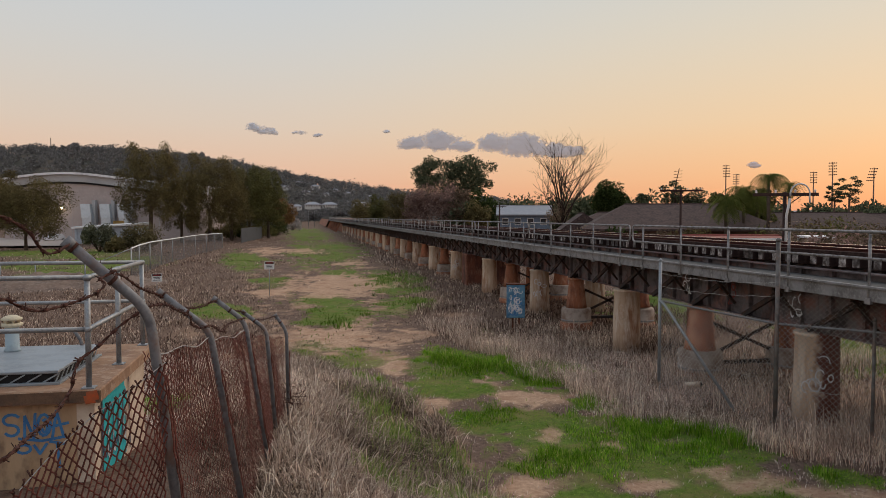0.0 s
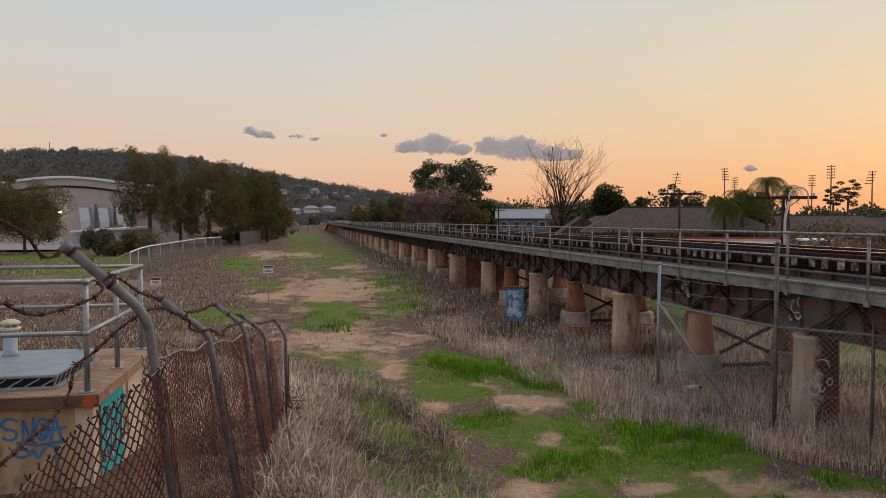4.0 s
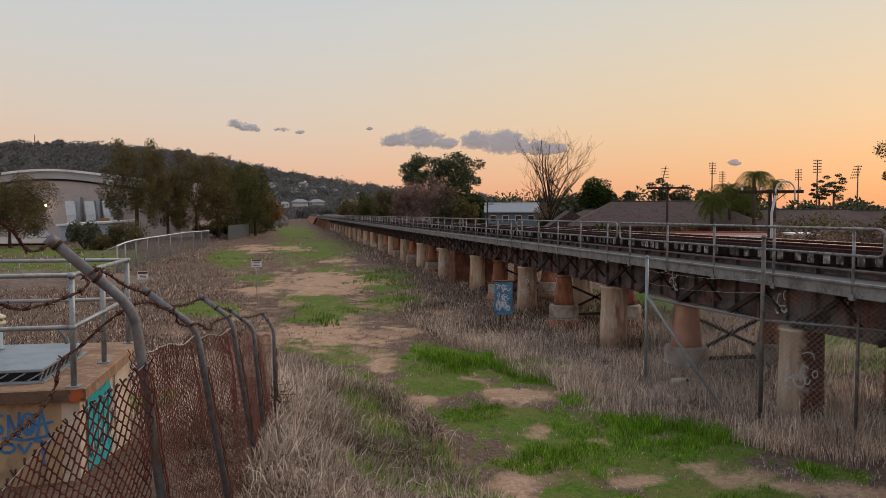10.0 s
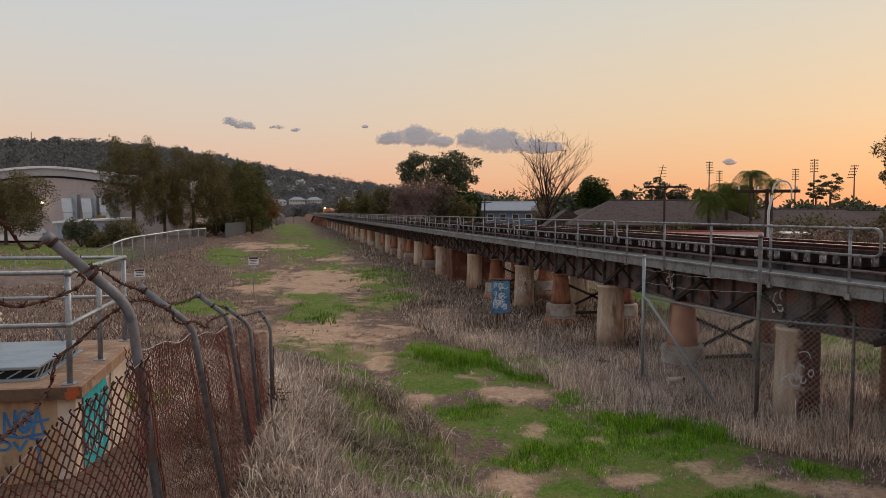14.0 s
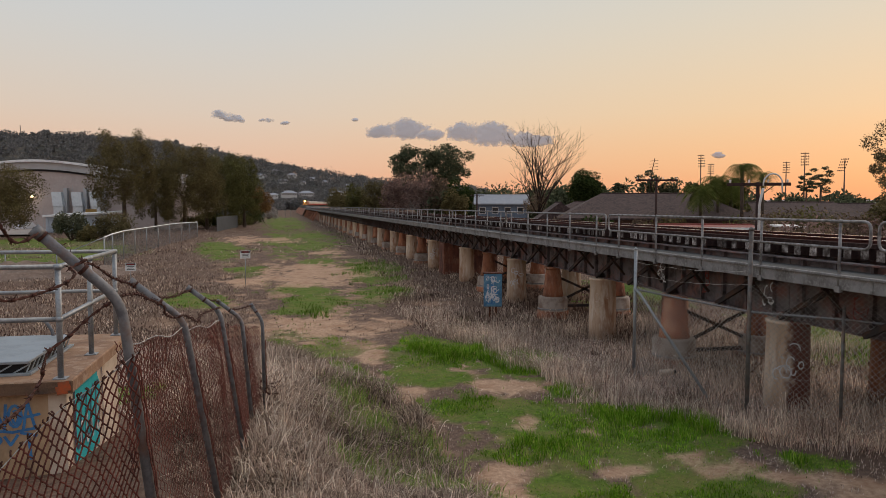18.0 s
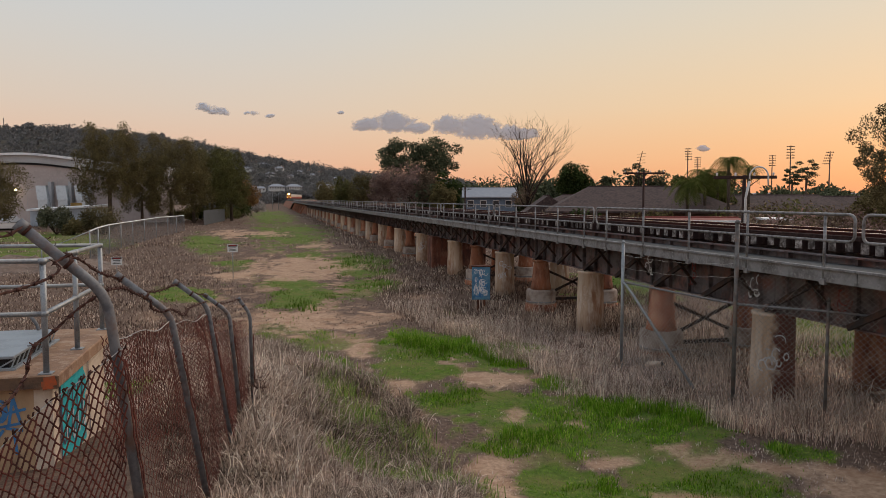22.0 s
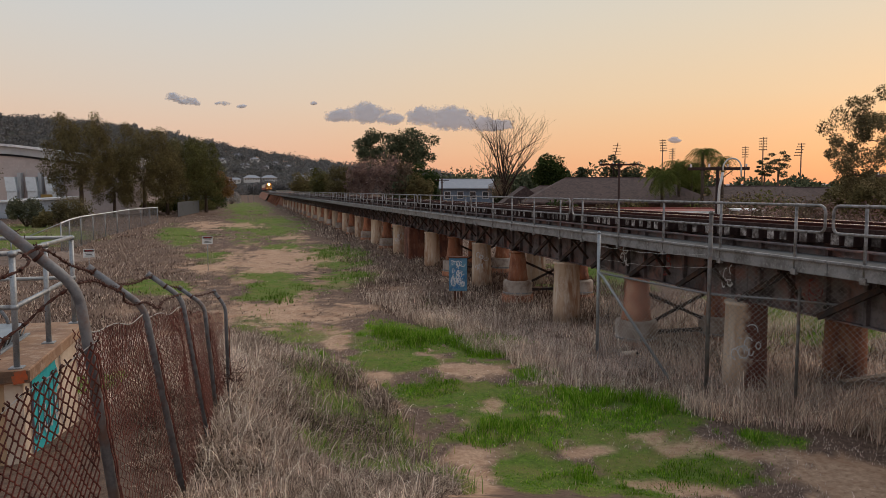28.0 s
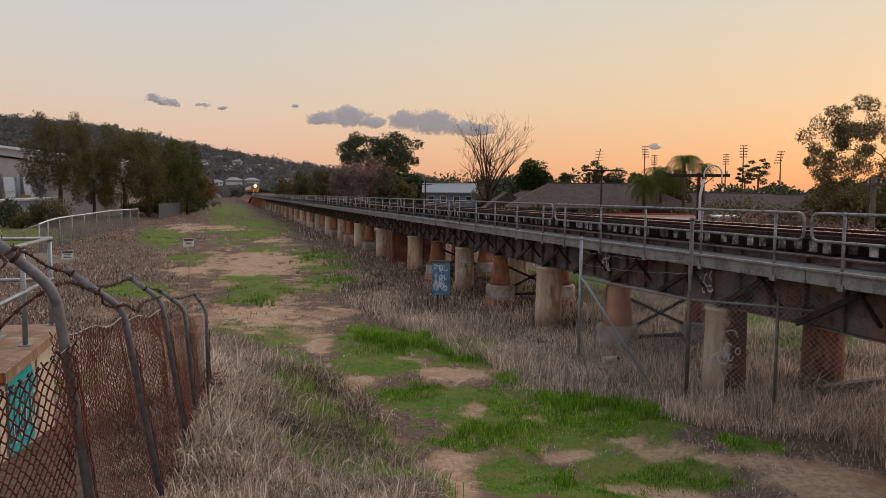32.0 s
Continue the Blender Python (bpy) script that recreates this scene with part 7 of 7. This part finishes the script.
wood("street_trees_beyond", "belt of dark trees behind the blue house", gap_wood, 110, 180, 0.5, GUM, 6.0, 44)

P1 = pole((25.04, 45.58, 6.71), 2.8, 0.15, -20, 0.085)
P2 = pole((18.14, 25.14, 5.75), 2.3, 0.10, -28, 0.08, True)
P3 = pole((33.65, 31.36, 5.92), 2.0, 0.35, -38, 0.16, False, POLEL, "weathered timber power pole with a short crossarm")
P4 = pole((31.46, 115.80, 6.83), 2.2, 0.4, -10, 0.14)
an = tagged(thing("roof_aerial", (47.75, 87.86, 5.68)), "leaning television aerial over the roofs", "aerial")
part("mast", tube(B(), [(0, 0, -1.2), (-0.4, 0, 2.6), (0.25, 0, 5.4)], 0.05, 5), POLEW, an)
for k in range(4):
    part("element", tube(B(), [(0.1 - 0.6, 0, 3.8 + k * 0.4), (0.1 + 0.6, 0, 3.9 + k * 0.4)], 0.025, 4), POLEW, an)
for p, ln in (((237.77, 382.05, 34.54), 0.25), ((280.13, 438.10, 33.07), 0.0), ((305.17, 396.07, 32.30), 0.0), ((269.34, 335.19, 33.15), 0.0), ((290.09, 330.83, 30.21), -0.8)):
    flood_tower(p, ln, -math.degrees(math.atan2(p[0], p[1])))


def far_ridge():
    az, ds = np.linspace(5, 85, 90), np.array([2100.0, 2500.0, 2900.0])
    A, D_ = np.meshgrid(az, ds)
    top = 17 + 7 * np.sin(A * 0.33 + 1) + 4 * np.sin(A * 0.9)
    Z = np.where(D_ == 2500.0, np.maximum(top, 6), -3)
    co = np.stack([D_ * np.sin(np.radians(A)), D_ * np.cos(np.radians(A)), Z], -1).reshape(-1, 3)
    n, m = A.shape
    i = np.arange(n * m).reshape(n, m)
    q = np.stack([i[:-1, :-1], i[:-1, 1:], i[1:, 1:], i[1:, :-1]], -1).reshape(-1, 4)
    ob = arrays_ob("far_ridge", co, q, mat("hazy_far_hills", (0.30, 0.27, 0.29), 1.0, 0, (0.25, 0.23, 0.25), 0.004, 0.4, space="World"))
    tagged(ob, "hazy blue-grey hills on the horizon", "hills", kind="structure")


far_ridge()


def earth_bank():
    """A low heap of bare graded soil beside the lawn."""
    cx, cy = (-18.99, 54.41)
    u, v = np.meshgrid(np.linspace(-1, 1, 90), np.linspace(-1, 1, 60))
    x, y = cx + u * 9 + v * 1.5, cy + v * 4.5
    hh = np.clip(1 - u ** 2, 0, 1) * np.clip(1 - v ** 2, 0, 1)
    z = height(x, y) - 0.06 + hh * (0.9 + 0.45 * fbm(x * 0.9, y * 0.9, 91, 4)) + 0.05 * np.sin(x * 7 + 2 * fbm(x, y, 92, 2)) * hh
    n, m = u.shape
    i = np.arange(n * m).reshape(n, m)
    q = np.stack([i[:-1, :-1], i[:-1, 1:], i[1:, 1:], i[1:, :-1]], -1).reshape(-1, 4)
    ob = arrays_ob("earth_bank", np.stack([x, y, z], -1).reshape(-1, 3), q, mat("graded_soil", (0.20, 0.14, 0.11), 0.95, 0, (0.12, 0.085, 0.068), 1.4, 0.5, (0.27, 0.205, 0.165), 6, 0.3, bump=0.6, bscale=9, space="World"))
    ob.data.shade_smooth()
    tagged(ob, "low bank of bare graded soil by the lawn", "earth bank", kind="structure")


earth_bank()

# ---------------------------------------------------------------- clouds
def cloud_mat():
    m = bpy.data.materials.new("dusk_cloud")
    m.use_nodes = True
    nt = m.node_tree
    N, L = nt.nodes.new, nt.links.new
    nt.nodes.remove(nt.nodes["Principled BSDF"])
    a = N("ShaderNodeAttribute")
    a.attribute_name = "puff"
    tc = N("ShaderNodeTexCoord")
    n = N("ShaderNodeTexNoise")
    n.inputs["Scale"].default_value, n.inputs["Detail"].default_value, n.inputs["Roughness"].default_value = 0.036, 9, 0.7
    L(tc.outputs["Object"], n.inputs["Vector"])
    ad = N("ShaderNodeMath")
    ad.operation = "MULTIPLY_ADD"
    L(n.outputs["Fac"], ad.inputs[0])
    ad.inputs[1].default_value = 2.5
    L(a.outputs["Fac"], ad.inputs[2])
    r = N("ShaderNodeMapRange")
    r.interpolation_type = "SMOOTHSTEP"
    r.inputs["From Min"].default_value, r.inputs["From Max"].default_value = 1.16, 1.95
    r.inputs["To Max"].default_value = 0.8
    L(ad.outputs[0], r.inputs["Value"])
    d, t, k = N("ShaderNodeBsdfDiffuse"), N("ShaderNodeBsdfTransparent"), N("ShaderNodeMixShader")
    cr = N("ShaderNodeMix")
    cr.data_type = "RGBA"
    L(n.outputs["Fac"], cr.inputs["Factor"])
    cr.inputs["A"].default_value, cr.inputs["B"].default_value = (0.44, 0.54, 0.70, 1), (0.62, 0.69, 0.82, 1)
    L(cr.outputs["Result"], d.inputs["Color"])
    L(r.outputs[0], k.inputs[0])
    L(t.outputs[0], k.inputs[1])
    L(d.outputs[0], k.inputs[2])
    L(k.outputs[0], nt.nodes["Material Output"].inputs[0])
    return m


CLOUD = cloud_mat()
CLOUDS = []


def cloud(at, w, h, lobes, seed, thin=0.0):
    """A soft, slightly bulging bank; lobes as (u, v, half width, half height) in shares of it."""
    x, y, z = at
    us, vs = np.meshgrid(np.linspace(-0.5, 0.5, 90), np.linspace(-0.5, 0.5, 40))
    den = np.full(us.shape, -1.0)
    for cu, cv, a, b in lobes:
        e = 1 - ((us - cu) / a) ** 2 - np.where(vs < cv, 1.8, 1.0) * ((vs - cv) / b) ** 2
        den = np.maximum(den, e)
    den = 0.95 * den + (0.36 if w > 200 else 0.75) * fbm(us * w / 22, vs * h / 16, seed, 5) + 0.10 - thin
    edge = np.minimum(1, 9 * (0.5 - np.maximum(abs(us), abs(vs))))
    den = np.where(edge < 1, np.minimum(den, edge * 2 - 1.2), den)
    co = np.stack([us * w, -6 * np.clip(den, 0, 1), vs * h], -1).reshape(-1, 3)
    n, m = us.shape
    i = np.arange(n * m).reshape(n, m)
    q = np.stack([i[:-1, :-1], i[:-1, 1:], i[1:, 1:], i[1:, :-1]], -1).reshape(-1, 4)
    ob = arrays_ob("cloud", co, q, CLOUD)
    ob.data.shade_smooth()
    at_ = ob.data.attributes.new("puff", "FLOAT", "POINT")
    at_.data.foreach_set("value", np.clip(den, -1, 1).ravel().astype(np.float32))
    tagged(ob, "small grey-violet cloud drifting low over the sunset", "cloud", "dusk clouds")
    turn = -math.degrees(math.atan2(x, y))
    ob.matrix_basis = pose(x, y, z, 0, 0, turn)
    CLOUDS.append((ob, x, y, z, turn))


cloud((540.70, 2950.87, 309.33), 390, 130, [(-0.26, -0.06, 0.22, 0.24), (0.02, 0.02, 0.24, 0.38), (0.20, -0.14, 0.18, 0.24), (-0.05, -0.08, 0.38, 0.22)], 3)
cloud((904.25, 2860.48, 288.97), 520, 150, [(-0.28, 0.08, 0.14, 0.32), (-0.10, 0.02, 0.24, 0.38), (0.10, -0.1, 0.22, 0.26), (0.30, -0.16, 0.20, 0.18)], 5)
cloud((-159.54, 2995.75, 347.31), 150, 70, [(-0.15, 0.1, 0.26, 0.32), (0.12, -0.08, 0.30, 0.28)], 7, 0.15)
cloud((25.60, 2999.89, 338.32), 170, 50, [(-0.2, 0.08, 0.24, 0.28), (0.2, -0.15, 0.18, 0.2)], 9, 0.3)
cloud((1671.81, 2490.99, 200.32), 100, 40, [(-0.05, 0, 0.34, 0.32)], 11, 0.3)
cloud((333.43, 2981.41, 351.92), 60, 36, [(0.0, 0, 0.30, 0.28)], 13, 0.3)

# ---------------------------------------------------------------- the train and its track beyond the viaduct
BEND_Y, BEND_R = 470.0, 597.0


def track_x(y):
    return TX + (max(0.0, y - BEND_Y) ** 2) / (2 * BEND_R)


def embankment():
    ys = [328 + 12 * k for k in range(60)]
    bm = B()
    prev = None
    for y in ys:
        x = track_x(y)
        row = [bm.verts.new((x + o, y, z)) for o, z in ((-3.9, 0.0), (-2.0, 3.6), (2.0, 3.6), (6.5, 0.0))]
        if prev:
            for k in range(3):
                bm.faces.new((prev[k], prev[k + 1], row[k + 1], row[k]))
        prev = row
    ob = put("embankment", bm, CONE)
    tagged(ob, "low earth railway embankment curving away beyond the viaduct", "embankment", kind="structure")
    t = tagged(thing("far_track"), "railway track curving away on the embankment", "track")
    for o in (-0.72, 0.72):
        part("rail", tube(B(), [(track_x(y) + o, y, 4.02) for y in ys], 0.07, 4), RAIL, t)
    part("ballast", tube(B(), [(track_x(y), y, 3.7) for y in ys], 1.4, 6, None), HILLGROUND, t)


TRAIN_SILVER = mat("silver_carriage_side", (0.55, 0.53, 0.51), 0.4, 0.3, (0.46, 0.44, 0.43), 0.8, 0.4)
TRAIN_RED = mat("dark_red_train_paint", (0.30, 0.045, 0.03), 0.4, 0, (0.24, 0.04, 0.03), 1.0, 0.4)
TRAIN_YELLOW = mat("orange_yellow_nose_paint", (0.36, 0.16, 0.03), 0.4, 0, (0.28, 0.12, 0.03), 2, 0.4)
HEADLIGHT = mat("headlight_glow", (1, 0.8, 0.4), 0.3, emit=(1.0, 0.52, 0.14, 14.0))
# for the ditch lights and the halo drawn round the headlight
HALO = mat("lamp_halo_glow", (0.8, 0.4, 0.1), 0.3, emit=(1.0, 0.42, 0.10, 2.2))
CABINLIGHT = mat("lit_carriage_window", (0.3, 0.25, 0.2), 0.3, emit=(1.0, 0.72, 0.48, 0.25))
TRAIN = []


def bogies(t, ys):
    for y in ys:
        b = part("bogie", box(B(), (0, y, 0.55), (2.0, 2.8, 0.4), 0.05), BLACK, t)
        for dy in (-0.95, 0.95):
            part("wheelset", tube(tube(B(), [(-0.80, y + dy, 0.46), (-0.66, y + dy, 0.46)], 0.46, 14), [(0.66, y + dy, 0.46), (0.80, y + dy, 0.46)], 0.46, 14), BLACK, b)


def locomotive():
    t = tagged(thing("locomotive", (TX, 600, 4.1)), "diesel locomotive with an orange-yellow nose and lit headlights", "locomotive")
    part("underframe", box(B(), (0, 0, 1.0), (2.8, 17.6, 0.4), 0.05), BLACK, t)
    part("body", box(B(), (0, 1.0, 2.55), (2.9, 14.6, 2.7), 0.22), TRAIN_RED, t)
    part("roof", box(B(), (0, 1.0, 3.98), (2.5, 14.4, 0.25), 0.1), TRAIN_SILVER, t)
    bm = B()
    pr = [(-8.8, 1.1), (-8.8, 2.2), (-8.2, 2.55), (-7.5, 3.75), (-6.9, 4.05), (-6.2, 4.05), (-6.2, 1.1)]
    rows = [[bm.verts.new((x, yy, zz)) for yy, zz in pr] for x in (-1.45, -1.2, 1.2, 1.45)]
    for r_, k in ((rows[0], 0.985), (rows[3], 0.985)):
        for v in r_:
            v.co.y = -6.2 + (v.co.y + 6.2) * 0.93
    for a, b in zip(rows, rows[1:]):
        for k in range(len(pr)):
            bm.faces.new((a[k], a[(k + 1) % len(pr)], b[(k + 1) % len(pr)], b[k]))
    bm.faces.new(rows[0])
    bm.faces.new(rows[-1][::-1])
    nose = part("nose", bm, TRAIN_YELLOW, t)
    for s in (-1, 1):
        part("windscreen", box(B(), (s * 0.6, -7.92, 3.12), (0.95, 0.05, 0.75), 0.01, Euler((radians(-30), 0, 0)).to_matrix()), GLASSD, t)
        part("ditch_light", tube(B(), [(s * 0.95, -8.83, 1.55), (s * 0.95, -8.87, 1.55)], 0.16, 12), HALO, t)
        part("side_stripe", box(B(), (s * 1.46, 1.0, 2.1), (0.02, 14.2, 0.5)), TRAIN_YELLOW, t)
        part("side_window", box(B(), (s * 1.42, -6.8, 3.1), (0.06, 0.9, 0.6), 0.01), GLASSD, t)
    part("headlight_housing", box(B(), (0, -7.35, 3.85), (1.3, 0.6, 0.75), 0.1), TRAIN_YELLOW, t)
    part("headlight", tube(B(), [(0, -7.86, 3.75), (0, -7.90, 3.75)], 0.55, 18), HEADLIGHT, t)
    # added glowing disc imitates the glare round the headlight; not an engine part
    part("halo_disc", tube(B(), [(0, -7.80, 3.75), (0, -7.85, 3.75)], 0.72, 18), HALO, t)
    part("pilot", box(B(), (0, -8.75, 0.65), (2.5, 0.25, 0.7), 0.05), TRAIN_RED, t)
    bogies(t, (-5.2, 5.8))
    TRAIN.append((t, 0.0, 8.8))


def carriage(lag):
    t = tagged(thing("carriage", (TX, 620, 4.1)), "silver and red passenger carriage with lit windows", "carriage", "train carriages")
    part("underframe", box(B(), (0, 0, 0.95), (2.6, 22.6, 0.4), 0.05), BLACK, t)
    part("lower_side", box(B(), (0, 0, 1.6), (2.9, 23.4, 1.1), 0.08), TRAIN_RED, t)
    part("upper_side", box(B(), (0, 0, 2.85), (2.88, 23.4, 1.5), 0.1), TRAIN_SILVER, t)
    part("roof", box(B(), (0, 0, 3.75), (2.6, 23.3, 0.5), 0.2), TRAIN_SILVER, t)
    for s in (-1, 1):
        for k in range(10):
            part("window", box(B(), (s * 1.445, -9.9 + k * 2.2, 2.7), (0.03, 1.5, 0.75), 0.004), CABINLIGHT, t)
    bogies(t, (-8.5, 8.5))
    TRAIN.append((t, lag, 12.0))


embankment()
locomotive()
for k in range(4):
    carriage(21.5 + k * 24.4)


def motions():
    """The train runs in along the bend; the clouds drift."""
    ys = np.arange(250, 1400, 1.0)
    xs = np.array([track_x(v) for v in ys])
    sl = np.concatenate([[0], np.cumsum(np.hypot(np.diff(xs), np.diff(ys)))])
    for t, lag, _ in TRAIN:
        rows = []
        for sec in np.arange(0, 32.5, 1.0):
            s = float(np.interp(sec, (0, 24, 28, 32), (599, 191, 141, 88))) - 0.8 + 8.8 + lag
            y = float(np.interp(s, sl, ys))
            x = track_x(y)
            slope = max(0.0, y - BEND_Y) / BEND_R
            rows.append((float(sec), pose(x, y, 4.1, 0, 0, -math.degrees(math.atan(slope)))))
        walk(t, rows)
    # the bird leaves its perch half-way and flies off behind the trees
    x, y, z = PERCH
    off = [(0.0, 0, 0, 0, 0, 0), (14.6, 0, 0, 0, 0, 0), (14.9, -0.6, 1.5, 0.2, 35, 40), (15.4, -2.0, 8.0, -3.5, 55, 70), (16.0, -4.0, 19.0, -10.5, 55, 75), (16.4, -5.0, 25.0, -14.4, 20, 75), (32.0, -5.0, 25.0, -14.4, 20, 75)]
    walk(BIRD, [(t, pose(x + dx, y + dy, z + dz, 0, ry, rz)) for t, dx, dy, dz, ry, rz in off])
    for ob, x, y, z, turn in CLOUDS:
        c, s = math.cos(radians(turn)), math.sin(radians(turn))
        walk(ob, [(0.0, pose(x, y, z, 0, 0, turn)), (32.0, pose(x - 62 * c, y - 62 * s, z, 0, 0, turn))])



tank()
tank_rail()
rusty_fence()
gate_fence()
warning_sign(*(-2.12, 46.02), 2.05, 4)
warning_sign(*(-8.80, 46.64), 1.35, 10)
cabinet()
beam = tagged(thing("timber_beam", (*(15.02, 13.87), 0.28), 8), "weathered timber beam lying in the grass", "beam")
part("beam", box(B(), (0, 0, 0), (3.4, 0.2, 0.22), 0.015), POLEL, beam)
part("end_block", box(B(), (-1.2, 0, -0.2), (0.2, 0.3, 0.2), 0.01), POLEL, beam)


pipe = tagged(thing("pipe_offcut", (10.47, 17.85, float(height(10.47, 17.85)) + 0.26), -60), "short pale pipe end lying in the dry grass", "pipe")
bm = tube(B(), [(-0.45, 0, -0.1), (0, 0, 0)], 0.085, 14)
part("barrel", bm, TANK_PALE, pipe)
# the barrel is closed; a black disc paints the shade inside it
part("bore_shade", tube(B(), [(-0.02, 0, -0.004), (0.006, 0, 0.001)], 0.064, 14), BLACK, pipe, "black disc painted as the shaded hollow of the pipe")


def pier_paint(cx, cy, r, z0, lines, w, material, face):
    """Spray paint on a round pier; face turns it towards the field."""
    def on(u, v, d):
        a = radians(face) + u / r
        return (cx + (r + d + 0.012) * math.sin(a), cy - (r + d + 0.012) * math.cos(a), z0 + v)
    bm = B()
    strokes(bm, lines, w, on)
    part("pier_graffiti", bm, material, VIADUCT, "pale spray-painted scrawl on a pier")


gp = random.Random(31)
for i, (k, fc) in enumerate(((2, -32), (6, -18), (4, -26), (10, -12))):
    ln = [arc(gp.uniform(-0.28, 0.28), gp.uniform(0.0, 0.8), gp.uniform(0.05, 0.14), gp.uniform(0.05, 0.16), gp.uniform(0, 360), gp.uniform(250, 560), 8) for _ in range(9)]
    pier_paint(COL_X, FIRST + k * BAY, 0.485, 0.85, ln, 0.028, WHITEP if i != 2 else TANK_PALE, fc)
girder_paint = lambda u, v, d: (11.60 - 0.11 - d - 0.004, u, v)
for y0, cl in ((15.6, WHITEP), (18.2, REDSPRAY), (12.4, REDSPRAY), (20.5, WHITEP)):
    bm = B()
    strokes(bm, [arc(y0 + gp.uniform(-0.4, 0.4), 2.75 + gp.uniform(-0.25, 0.25), gp.uniform(0.06, 0.16), gp.uniform(0.06, 0.2), gp.uniform(0, 360), gp.uniform(250, 500), 8) for _ in range(6)], 0.035, girder_paint)
    part("girder_graffiti", bm, cl, VIADUCT, "spray-painted scrawl on the girder side")
grass()

motions()
